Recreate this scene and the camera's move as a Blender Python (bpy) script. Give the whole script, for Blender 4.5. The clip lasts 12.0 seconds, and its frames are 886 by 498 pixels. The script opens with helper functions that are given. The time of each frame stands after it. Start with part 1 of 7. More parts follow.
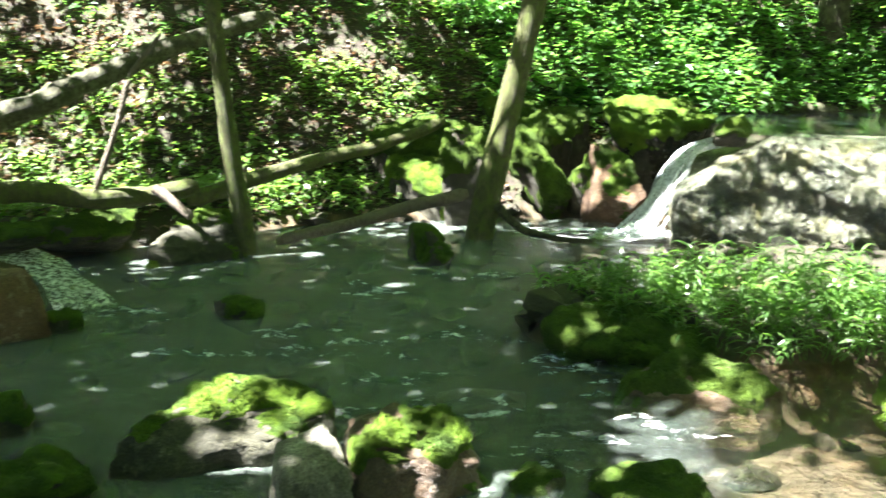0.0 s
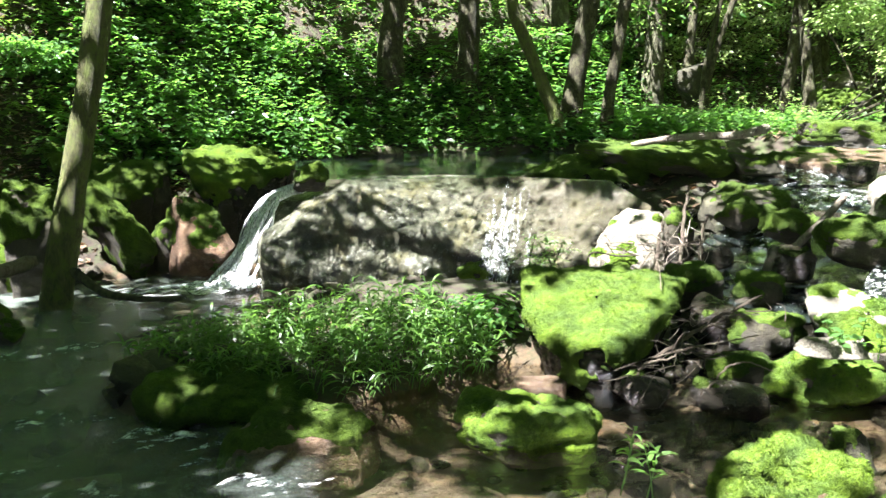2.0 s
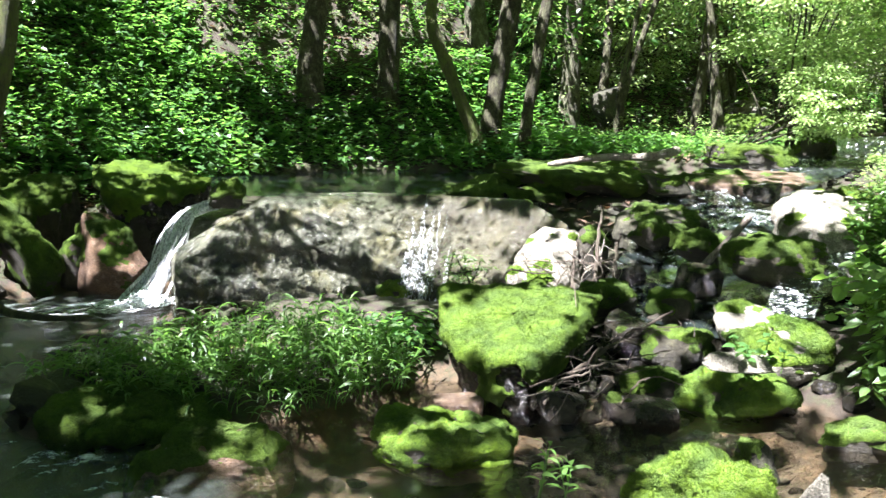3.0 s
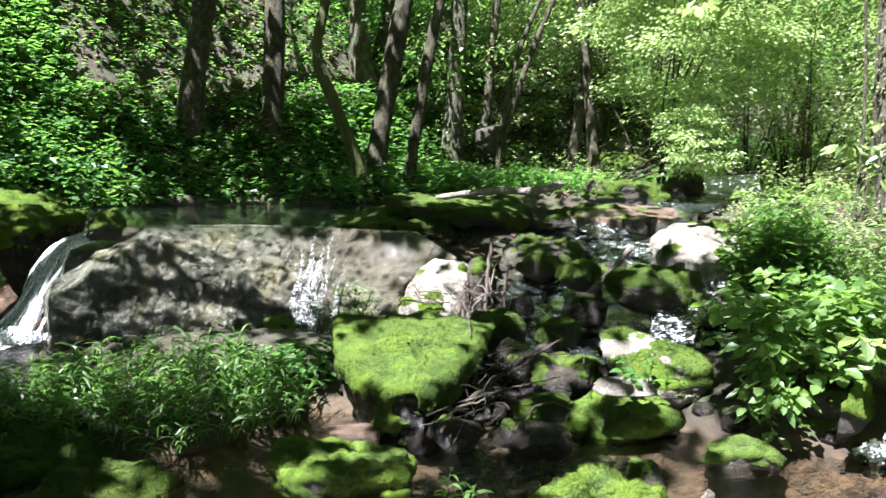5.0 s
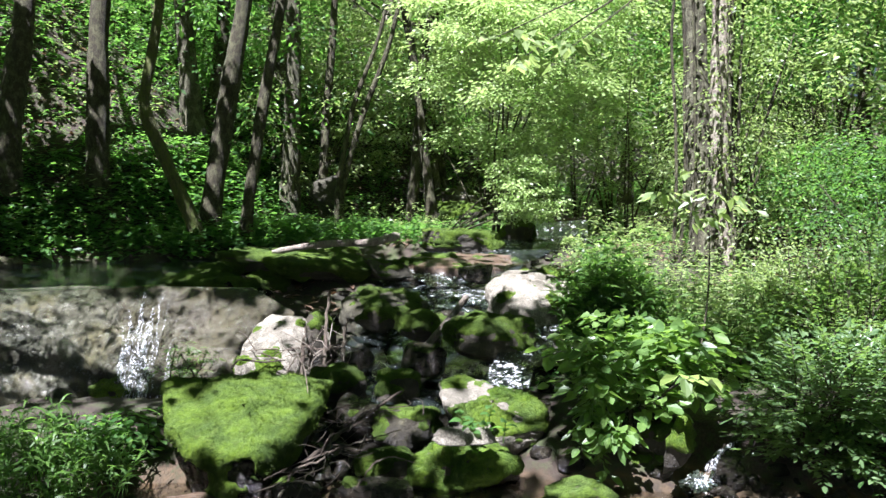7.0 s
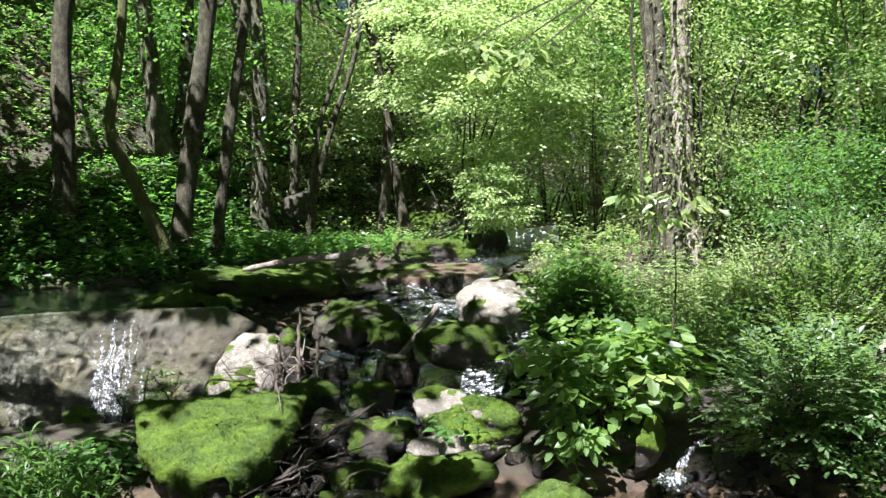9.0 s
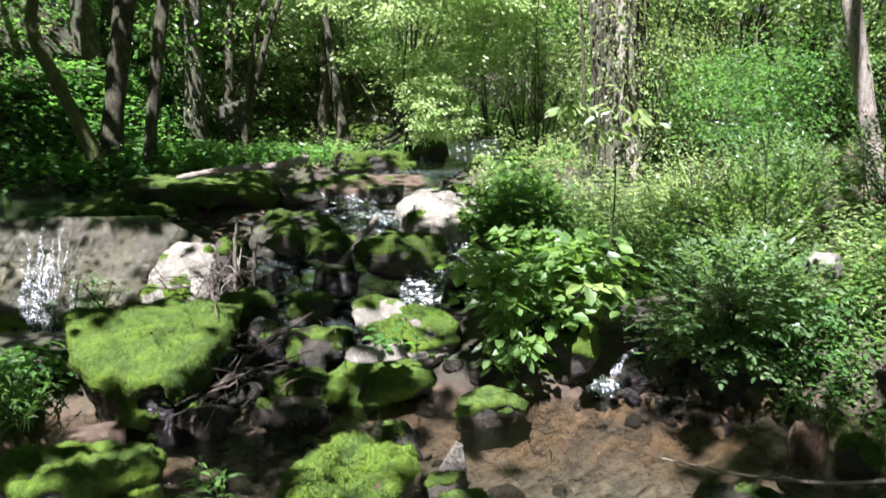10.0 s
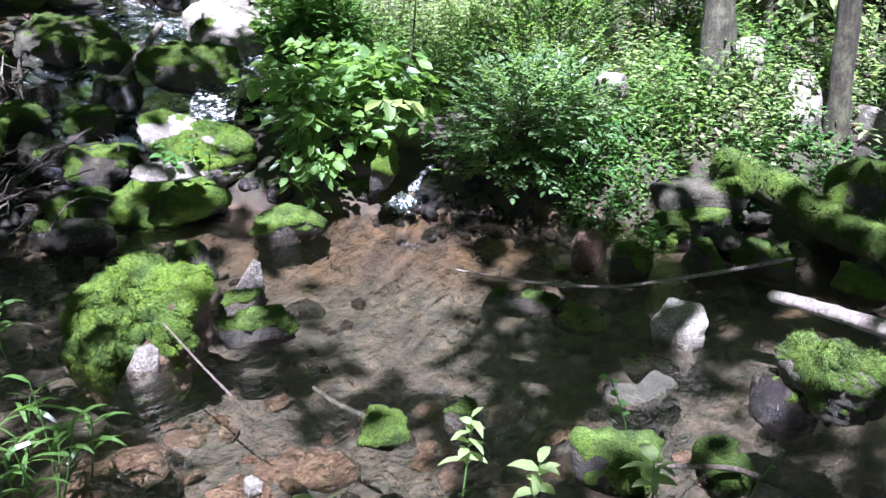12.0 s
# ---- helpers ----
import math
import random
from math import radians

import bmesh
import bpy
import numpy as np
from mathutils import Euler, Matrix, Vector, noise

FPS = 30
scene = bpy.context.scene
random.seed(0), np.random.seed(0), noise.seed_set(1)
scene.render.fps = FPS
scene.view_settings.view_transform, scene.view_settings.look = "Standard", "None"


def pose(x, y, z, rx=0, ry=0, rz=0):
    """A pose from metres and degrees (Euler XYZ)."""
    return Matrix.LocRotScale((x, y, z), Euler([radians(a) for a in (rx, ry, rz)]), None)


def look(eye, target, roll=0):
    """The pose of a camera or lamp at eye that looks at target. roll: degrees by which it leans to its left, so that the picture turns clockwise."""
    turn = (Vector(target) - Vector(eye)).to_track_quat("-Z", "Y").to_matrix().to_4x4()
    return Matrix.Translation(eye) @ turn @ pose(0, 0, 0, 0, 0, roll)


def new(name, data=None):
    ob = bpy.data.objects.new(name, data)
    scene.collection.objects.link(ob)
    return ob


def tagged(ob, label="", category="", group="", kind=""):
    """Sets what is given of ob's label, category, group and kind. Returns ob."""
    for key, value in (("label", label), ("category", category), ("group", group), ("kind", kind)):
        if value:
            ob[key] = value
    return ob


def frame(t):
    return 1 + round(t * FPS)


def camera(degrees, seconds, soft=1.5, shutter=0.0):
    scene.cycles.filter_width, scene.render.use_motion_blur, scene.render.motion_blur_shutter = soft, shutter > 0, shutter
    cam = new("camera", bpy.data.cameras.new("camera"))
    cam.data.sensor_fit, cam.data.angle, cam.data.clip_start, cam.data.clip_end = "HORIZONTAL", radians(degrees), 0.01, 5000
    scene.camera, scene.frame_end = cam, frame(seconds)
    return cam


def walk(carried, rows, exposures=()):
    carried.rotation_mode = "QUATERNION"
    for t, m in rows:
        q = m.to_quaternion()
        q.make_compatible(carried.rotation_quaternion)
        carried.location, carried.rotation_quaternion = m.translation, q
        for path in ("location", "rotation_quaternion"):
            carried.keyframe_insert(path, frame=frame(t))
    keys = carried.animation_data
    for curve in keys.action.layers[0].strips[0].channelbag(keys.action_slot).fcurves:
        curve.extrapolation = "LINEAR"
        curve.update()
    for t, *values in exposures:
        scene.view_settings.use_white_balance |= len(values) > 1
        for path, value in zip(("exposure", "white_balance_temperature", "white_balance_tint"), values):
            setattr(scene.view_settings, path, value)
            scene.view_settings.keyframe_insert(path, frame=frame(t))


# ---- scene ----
cam = camera(53.84, 12.0, soft=1.4, shutter=0.25)
PATH = [
    (0, (-0.000, -0.000, 1.750), (-0.171, 5.850, 0.426), -0.52),
    (0.5, (0.017, 0.022, 1.773), (0.879, 5.816, 0.477), -0.17),
    (1, (0.024, 0.033, 1.771), (1.712, 5.659, 0.548), -0.57),
    (1.5, (0.049, 0.046, 1.783), (2.189, 5.532, 0.636), -1.51),
    (2, (0.079, 0.043, 1.794), (2.554, 5.404, 0.728), -1.15),
    (2.5, (0.092, 0.037, 1.790), (2.734, 5.334, 0.808), -1.00),
    (3, (0.096, 0.033, 1.780), (3.063, 5.162, 0.839), -0.13),
    (3.2, (0.089, 0.032, 1.780), (3.125, 5.117, 0.815), -0.22),
    (4.8, (-0.009, 0.056, 1.747), (3.554, 4.821, 0.970), 0.37),
    (5, (-0.013, 0.057, 1.749), (3.661, 4.749, 1.057), 0.80),
    (5.5, (-0.007, 0.050, 1.755), (3.974, 4.503, 1.190), 0.72),
    (6, (-0.006, 0.052, 1.755), (4.189, 4.317, 1.290), 0.98),
    (6.5, (0.020, 0.033, 1.775), (4.370, 4.140, 1.321), 0.73),
    (6.7, (0.029, 0.036, 1.778), (4.454, 4.069, 1.379), 0.27),
    (8.3, (0.071, -0.055, 1.791), (4.605, 3.863, 1.482), -1.02),
    (8.5, (0.056, -0.043, 1.801), (4.628, 3.828, 1.455), -1.59),
    (9, (0.050, -0.059, 1.790), (4.624, 3.813, 1.498), -2.53),
    (9.5, (0.071, -0.049, 1.764), (4.769, 3.660, 1.341), -1.80),
    (10, (0.092, -0.017, 1.733), (4.866, 3.510, 0.857), -1.53),
    (10.5, (0.123, -0.012, 1.709), (4.948, 3.217, 0.192), -0.58),
    (11, (0.143, -0.020, 1.712), (5.169, 2.627, -0.221), 1.10),
    (11.5, (0.152, -0.012, 1.704), (5.324, 2.269, -0.309), 1.62),
    (12, (0.152, 0.006, 1.697), (5.335, 2.211, -0.371), 1.62),
]
walk(cam, [(t, look(eye, target, roll)) for t, eye, target, roll in PATH], [(0, 4.25, 6150, 9), (1, 3.9, 6050, 10), (2, 3.45, 6050, 15), (3, 3.3, 5800, 19), (5, 2.85, 5700, 22), (6, 2.65, 5700, 23), (6.5, 2.52, 5650, 23), (9, 2.33, 5800, 22), (10, 2.45, 5700, 24), (11, 2.65, 5200, 34), (12, 2.75, 5150, 34)])

# ---- world and sun ----
SUN_FROM = Vector((-0.43, -0.13, 0.89)).normalized()
world = bpy.data.worlds.new("world")
scene.world = world
world.use_nodes = True
sky = world.node_tree.nodes.new("ShaderNodeTexSky")
sky.sky_type = "NISHITA"
sky.sun_disc = False
sky.sun_elevation = math.asin(SUN_FROM.z)
sky.sun_rotation = math.atan2(SUN_FROM.x, SUN_FROM.y)
world.node_tree.links.new(sky.outputs[0], world.node_tree.nodes["Background"].inputs[0])
world.node_tree.nodes["Background"].inputs[1].default_value = 0.007
sun = new("sun", bpy.data.lights.new("sun", "SUN"))
sun.data.energy, sun.data.angle, sun.data.color = 5.0, radians(0.55), (1.0, 0.96, 0.90)
sun.matrix_world = look((0, 0, 0), -SUN_FROM)


# ---- materials ----
def node(nt, kind, **values):
    n = nt.nodes.new(kind)
    for key, value in values.items():
        key = key.replace("_", " ") if key not in n.inputs else key
        if isinstance(value, bpy.types.NodeSocket):
            nt.links.new(value, n.inputs[key])
        else:
            n.inputs[key].default_value = value
    return n


def noise_at(nt, scale, detail=6.0, rough=0.6, stretch=None, distort=0.0):
    geo = nt.nodes.new("ShaderNodeNewGeometry")
    where = geo.outputs["Position"]
    if stretch:
        where = node(nt, "ShaderNodeMapping", Vector=where, Scale=stretch).outputs[0]
    return node(nt, "ShaderNodeTexNoise", Vector=where, Scale=scale, Detail=detail, Roughness=rough, Distortion=distort).outputs["Fac"]


def ramp(nt, fac, *stops):
    r = nt.nodes.new("ShaderNodeValToRGB")
    while len(r.color_ramp.elements) < len(stops):
        r.color_ramp.elements.new(0.5)
    for el, (pos, col) in zip(r.color_ramp.elements, stops):
        el.position = pos
        el.color = (*col, 1) if isinstance(col, tuple) else (col, col, col, 1)
    nt.links.new(fac, r.inputs[0])
    return r.outputs[0]


def mix(nt, fac, a, b, blend="MIX"):
    m = nt.nodes.new("ShaderNodeMix")
    m.data_type, m.blend_type = "RGBA", blend
    for sock, value in ((m.inputs[0], fac), (m.inputs[6], a), (m.inputs[7], b)):
        if isinstance(value, bpy.types.NodeSocket):
            nt.links.new(value, sock)
        else:
            sock.default_value = (*value, 1) if isinstance(value, tuple) else value
    return m.outputs[2]


def maths(nt, op, a, b=0.5):
    m = nt.nodes.new("ShaderNodeMath")
    m.operation = op
    for sock, value in zip(m.inputs, (a, b)):
        if isinstance(value, bpy.types.NodeSocket):
            nt.links.new(value, sock)
        else:
            sock.default_value = value
    return m.outputs[0]


def bump(nt, height, strength, distance):
    return node(nt, "ShaderNodeBump", Height=height, Strength=strength, Distance=distance).outputs[0]


def blank(name):
    m = bpy.data.materials.new(name)
    m.use_nodes = True
    nt = m.node_tree
    nt.nodes.remove(nt.nodes["Principled BSDF"])
    return m, nt, nt.nodes["Material Output"]


def rock_material(name, dark, light, lichen, rough=0.8, wet=0.0):
    m, nt, out = blank(name)
    tint = nt.nodes.new("ShaderNodeObjectInfo").outputs["Random"]
    big, mid, fine = noise_at(nt, 3.0, 4), noise_at(nt, 14.0, 8, 0.7), noise_at(nt, 90.0, 4)
    col = mix(nt, ramp(nt, big, (0.35, 0.0), (0.65, 1.0)), dark, light)
    col = mix(nt, ramp(nt, mid, (0.52, 0.0), (0.66, 1.0)), col, lichen)
    col = mix(nt, ramp(nt, fine, (0.3, 0.75), (0.6, 0.0)), col, tuple(c * 0.45 for c in dark))
    shade = maths(nt, "ADD", maths(nt, "MULTIPLY", tint, 0.5), 0.75)
    col = mix(nt, 1.0, col, shade, "MULTIPLY")
    bs = node(nt, "ShaderNodeBsdfPrincipled", Base_Color=col, Normal=bump(nt, maths(nt, "ADD", mid, maths(nt, "MULTIPLY", fine, 0.4)), 1.0, 0.04))
    nt.links.new(ramp(nt, big, (0.3, rough - wet), (0.7, rough)), bs.inputs["Roughness"])
    nt.links.new(bs.outputs[0], out.inputs[0])
    return m


ROCK = {
    "grey": rock_material("grey_stone", (0.022, 0.021, 0.011), (0.073, 0.068, 0.039), (0.122, 0.119, 0.068)),
    "pale": rock_material("pale_stone", (0.085, 0.077, 0.052), (0.30, 0.277, 0.215), (0.38, 0.362, 0.28)),
    "dark": rock_material("dark_stone", (0.016, 0.014, 0.007), (0.056, 0.047, 0.026), (0.084, 0.079, 0.040), 0.7, 0.2),
    "wet": rock_material("wet_stone", (0.008, 0.007, 0.005), (0.034, 0.028, 0.019), (0.055, 0.048, 0.032), 0.36, 0.24),
    "brown": rock_material("brown_stone", (0.05, 0.032, 0.02), (0.17, 0.11, 0.065), (0.22, 0.165, 0.10), 0.5, 0.2),
    "rust": rock_material("rusty_stone", (0.08, 0.042, 0.022), (0.24, 0.14, 0.07), (0.34, 0.25, 0.16)),
}


def moss_material(name, deep, bright, brown):
    m, nt, out = blank(name)
    big, mid, fine = noise_at(nt, 5.0, 7, 0.7), noise_at(nt, 24.0, 6, 0.7), noise_at(nt, 160.0, 3, 0.7)
    col = mix(nt, ramp(nt, big, (0.38, 0.0), (0.60, 1.0)), deep, bright)
    col = mix(nt, ramp(nt, mid, (0.54, 0.0), (0.70, 0.5)), col, brown)
    col = mix(nt, ramp(nt, fine, (0.3, 0.6), (0.5, 0.0)), col, tuple(c * 0.5 for c in deep))
    rnd = maths(nt, "ADD", maths(nt, "MULTIPLY", nt.nodes.new("ShaderNodeNewGeometry").outputs["Random Per Island"], 0.4), 0.8)
    col = mix(nt, 1.0, col, rnd, "MULTIPLY")
    tuft = noise_at(nt, 75.0, 4, 0.7)
    col = mix(nt, ramp(nt, tuft, (0.36, 0.7), (0.52, 0.0)), col, tuple(c * 0.9 for c in deep))
    h = maths(nt, "ADD", maths(nt, "MULTIPLY", mid, 0.7), maths(nt, "ADD", maths(nt, "MULTIPLY", tuft, 0.6), maths(nt, "MULTIPLY", fine, 0.4)))
    bs = node(nt, "ShaderNodeBsdfPrincipled", Base_Color=col, Roughness=0.9, Normal=bump(nt, h, 1.0, 0.045))
    bs.inputs["Sheen Weight"].default_value = 0.12
    bs.inputs["Sheen Tint"].default_value = (0.6, 0.9, 0.25, 1)
    bs.inputs["Specular IOR Level"].default_value = 0.15
    nt.links.new(bs.outputs[0], out.inputs[0])
    return m


MOSS = moss_material("moss", (0.016, 0.033, 0.004), (0.074, 0.124, 0.009), (0.07, 0.066, 0.018))
LUSH = moss_material("lush_moss", (0.022, 0.048, 0.004), (0.100, 0.168, 0.007), (0.095, 0.095, 0.020))


def leaf_material(name, deep, light, through_col, glow=0.4):
    m, nt, out = blank(name)
    rnd = nt.nodes.new("ShaderNodeNewGeometry").outputs["Random Per Island"]
    col = mix(nt, rnd, deep, light)
    spot = noise_at(nt, 60.0, 3)
    col = mix(nt, ramp(nt, spot, (0.4, 0.35), (0.6, 0.0)), col, tuple(c * 0.6 for c in deep))
    bs = node(nt, "ShaderNodeBsdfPrincipled", Base_Color=col, Roughness=0.38)
    bs.inputs["Specular IOR Level"].default_value = 0.5
    tr = node(nt, "ShaderNodeBsdfTranslucent", Color=mix(nt, rnd, through_col, tuple(min(1, c * 1.5) for c in through_col)))
    ms = node(nt, "ShaderNodeMixShader", Fac=glow)
    nt.links.new(bs.outputs[0], ms.inputs[1])
    nt.links.new(tr.outputs[0], ms.inputs[2])
    nt.links.new(ms.outputs[0], out.inputs[0])
    return m


LEAF = leaf_material("leaf_green", (0.030, 0.082, 0.022), (0.078, 0.162, 0.044), (0.165, 0.36, 0.05), 0.45)
# darker leaf for the crowns out of view, dims the light below them
CROWN = leaf_material("leaf_of_unseen_crown", (0.024, 0.055, 0.015), (0.06, 0.11, 0.028), (0.10, 0.20, 0.03), 0.3)
# light green leaf; its paler tones also hold the brightness of sun
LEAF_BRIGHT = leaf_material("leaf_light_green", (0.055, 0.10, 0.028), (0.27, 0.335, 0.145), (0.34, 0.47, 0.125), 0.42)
# sunlit foliage: bright highlights and dark gaps are put into the leaf tones
SUNLIT_LEAF = leaf_material("leaf_sunlit", (0.065, 0.115, 0.028), (0.44, 0.56, 0.25), (0.46, 0.62, 0.20), 0.4)
LEAF_BLUE = leaf_material("leaf_cool_green", (0.050, 0.100, 0.038), (0.125, 0.192, 0.076), (0.19, 0.33, 0.06))
GRASS = leaf_material("grass_green", (0.032, 0.078, 0.016), (0.092, 0.168, 0.036), (0.16, 0.33, 0.04))
HERB = leaf_material("leaf_fresh_green", (0.048, 0.106, 0.026), (0.13, 0.21, 0.054), (0.21, 0.37, 0.05), 0.38)
LITTER = leaf_material("dead_leaf_brown", (0.07, 0.042, 0.026), (0.26, 0.18, 0.125), (0.22, 0.12, 0.05), 0.15)


def bark_material(name, dark, light, green):
    m, nt, out = blank(name)
    ridge = noise_at(nt, 30.0, 8, 0.75, (1, 1, 0.3), 1.2)
    patch = noise_at(nt, 11.0, 9, 0.8, (1, 1, 0.7))
    col = mix(nt, ramp(nt, ridge, (0.35, 0.0), (0.65, 1.0)), dark, light)
    col = mix(nt, ramp(nt, patch, (0.47, 0.0), (0.58, 0.85)), col, green)
    bs = node(nt, "ShaderNodeBsdfPrincipled", Base_Color=col, Roughness=0.88, Normal=bump(nt, maths(nt, "ADD", ridge, maths(nt, "MULTIPLY", patch, 0.6)), 1.0, 0.05))
    nt.links.new(bs.outputs[0], out.inputs[0])
    return m


BARK = bark_material("bark_grey_brown", (0.012, 0.010, 0.004), (0.058, 0.049, 0.022), (0.105, 0.108, 0.052))
BARK_MOSSY = bark_material("bark_mossy", (0.034, 0.036, 0.011), (0.125, 0.128, 0.04), (0.10, 0.135, 0.018))
BARK_PALE = bark_material("bark_pale", (0.11, 0.085, 0.065), (0.42, 0.36, 0.29), (0.30, 0.29, 0.21))
BARK_MID = bark_material("bark_mottled", (0.022, 0.020, 0.010), (0.088, 0.082, 0.045), (0.16, 0.162, 0.095))
TWIG = bark_material("twig_brown", (0.025, 0.018, 0.012), (0.10, 0.075, 0.052), (0.07, 0.055, 0.035))
DRIFT = bark_material("driftwood_grey", (0.07, 0.05, 0.034), (0.25, 0.20, 0.15), (0.16, 0.14, 0.095))


def ground_material():
    m, nt, out = blank("forest_floor")
    z = nt.nodes.new("ShaderNodeSeparateXYZ")
    geo = nt.nodes.new("ShaderNodeNewGeometry")
    nt.links.new(geo.outputs["Position"], z.inputs[0])
    big, mid, fine = noise_at(nt, 1.6, 5), noise_at(nt, 9.0, 8, 0.7), noise_at(nt, 60.0, 5, 0.7)
    drift = noise_at(nt, 3.4, 5, 0.55, (1, 0.6, 1), 0.8)
    silt = mix(nt, ramp(nt, drift, (0.36, 0.0), (0.60, 1.0)), (0.03, 0.021, 0.012), (0.13, 0.083, 0.035))
    silt = mix(nt, ramp(nt, mid, (0.45, 0.0), (0.58, 0.8)), silt, (0.036, 0.027, 0.014))
    silt = mix(nt, ramp(nt, fine, (0.36, 0.25), (0.5, 0.0)), silt, (0.05, 0.036, 0.022))
    silt = mix(nt, ramp(nt, big, (0.46, 0.0), (0.62, 0.7)), silt, (0.06, 0.046, 0.026))
    # bed colour darkens with depth, for the light lost in deep water
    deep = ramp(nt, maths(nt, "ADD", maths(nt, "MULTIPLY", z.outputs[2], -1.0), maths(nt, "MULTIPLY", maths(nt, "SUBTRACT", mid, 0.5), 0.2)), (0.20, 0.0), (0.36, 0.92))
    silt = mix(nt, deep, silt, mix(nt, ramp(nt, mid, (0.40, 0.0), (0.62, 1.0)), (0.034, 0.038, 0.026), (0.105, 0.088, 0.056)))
    soil = mix(nt, ramp(nt, fine, (0.4, 0.0), (0.65, 1.0)), (0.02, 0.014, 0.009), (0.065, 0.046, 0.031))
    soil = mix(nt, ramp(nt, mid, (0.46, 0.0), (0.60, 0.85)), soil, (0.04, 0.06, 0.014))
    edge = maths(nt, "ADD", z.outputs[2], maths(nt, "MULTIPLY", maths(nt, "SUBTRACT", mid, 0.5), 0.25))
    col = mix(nt, ramp(nt, edge, (0.02, 0.0), (0.10, 1.0)), silt, soil)
    bs = node(nt, "ShaderNodeBsdfPrincipled", Base_Color=col, Roughness=0.85, Normal=bump(nt, maths(nt, "ADD", mid, fine), 0.8, 0.04))
    nt.links.new(bs.outputs[0], out.inputs[0])
    return m


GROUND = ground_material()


def water_material(name, ripple, tint, murk, stretch=(1, 1, 1), foam=0.0):
    m, nt, out = blank(name)
    a, b = noise_at(nt, 5.0, 3, 0.5, stretch, 0.8), noise_at(nt, 22.0, 3, 0.5, stretch, 0.5)
    nrm = bump(nt, maths(nt, "ADD", a, maths(nt, "MULTIPLY", b, 0.3)), ripple, 0.05)
    clear = node(nt, "ShaderNodeBsdfTransparent", Color=(*tint, 1))
    silt = node(nt, "ShaderNodeBsdfDiffuse", Color=(0.07, 0.095, 0.085, 1))
    body = node(nt, "ShaderNodeMixShader", Fac=murk)
    nt.links.new(clear.outputs[0], body.inputs[1])
    nt.links.new(silt.outputs[0], body.inputs[2])
    gloss = node(nt, "ShaderNodeBsdfGlossy", Color=(1, 1, 1, 1), Roughness=0.04, Normal=nrm)
    fres = node(nt, "ShaderNodeFresnel", IOR=1.33, Normal=nrm)
    top = node(nt, "ShaderNodeMixShader", Fac=fres.outputs[0])
    nt.links.new(body.outputs[0], top.inputs[1])
    nt.links.new(gloss.outputs[0], top.inputs[2])
    last = top.outputs[0]
    if foam:
        streak = noise_at(nt, 26.0, 5, 0.65, stretch, 0.4)
        white = node(nt, "ShaderNodeBsdfPrincipled", Base_Color=(0.82, 0.86, 0.86, 1), Roughness=0.35)
        fm = node(nt, "ShaderNodeMixShader", Fac=ramp(nt, streak, (0.62 - foam * 0.3, 0.0), (0.80 - foam * 0.3, 1.0)))
        nt.links.new(last, fm.inputs[1])
        nt.links.new(white.outputs[0], fm.inputs[2])
        last = fm.outputs[0]
    nt.links.new(last, out.inputs[0])
    return m




def stream_material():
    """Pool and river in one: clear over the pool, murkier and rougher in the river."""
    m, nt, out = blank("stream_water")
    geo = nt.nodes.new("ShaderNodeNewGeometry")
    xyz = node(nt, "ShaderNodeSeparateXYZ", Vector=geo.outputs["Position"])
    across = maths(nt, "SUBTRACT", xyz.outputs[0], maths(nt, "MULTIPLY", xyz.outputs[1], 0.1))
    across = maths(nt, "ADD", across, noise_at(nt, 1.5, 4))
    pool = ramp(nt, maths(nt, "ADD", maths(nt, "MULTIPLY", across, 0.1), 0.5), (0.50, 0.0), (0.66, 1.0))
    a, c = noise_at(nt, 9.0, 5, 0.6, (0.5, 1, 1), 1.2), noise_at(nt, 34.0, 3, 0.5, (0.6, 1, 1), 0.6)
    strong = ramp(nt, pool, (0.0, 1.0), (1.0, 0.3))
    h = maths(nt, "MULTIPLY", maths(nt, "ADD", a, maths(nt, "MULTIPLY", c, 0.3)), strong)
    nrm = bump(nt, h, 1.0, 0.2)
    clear = node(nt, "ShaderNodeBsdfTransparent", Color=mix(nt, pool, (0.74, 0.82, 0.76), (0.92, 0.89, 0.82)))
    # river murk, its pale colour also standing in for reflected sky
    silt = node(nt, "ShaderNodeBsdfDiffuse", Color=(0.34, 0.41, 0.35, 1), Normal=nrm)
    body = node(nt, "ShaderNodeMixShader", Fac=ramp(nt, pool, (0.0, 0.40), (0.8, 0.0)))
    nt.links.new(clear.outputs[0], body.inputs[1])
    nt.links.new(silt.outputs[0], body.inputs[2])
    gloss = node(nt, "ShaderNodeBsdfGlossy", Color=(1, 1, 1, 1), Roughness=ramp(nt, pool, (0.0, 0.09), (1.0, 0.05)), Normal=nrm)
    fres = node(nt, "ShaderNodeFresnel", IOR=1.33, Normal=nrm)
    top = node(nt, "ShaderNodeMixShader", Fac=fres.outputs[0])
    nt.links.new(body.outputs[0], top.inputs[1])
    nt.links.new(gloss.outputs[0], top.inputs[2])
    nt.links.new(top.outputs[0], out.inputs[0])
    return m


STREAM = stream_material()
WATER = water_material("pool_water", 0.22, (0.66, 0.72, 0.62), 0.10)
RAPID = water_material("rapid_water", 0.5, (0.74, 0.80, 0.74), 0.14, (1, 1, 1), 0.03)


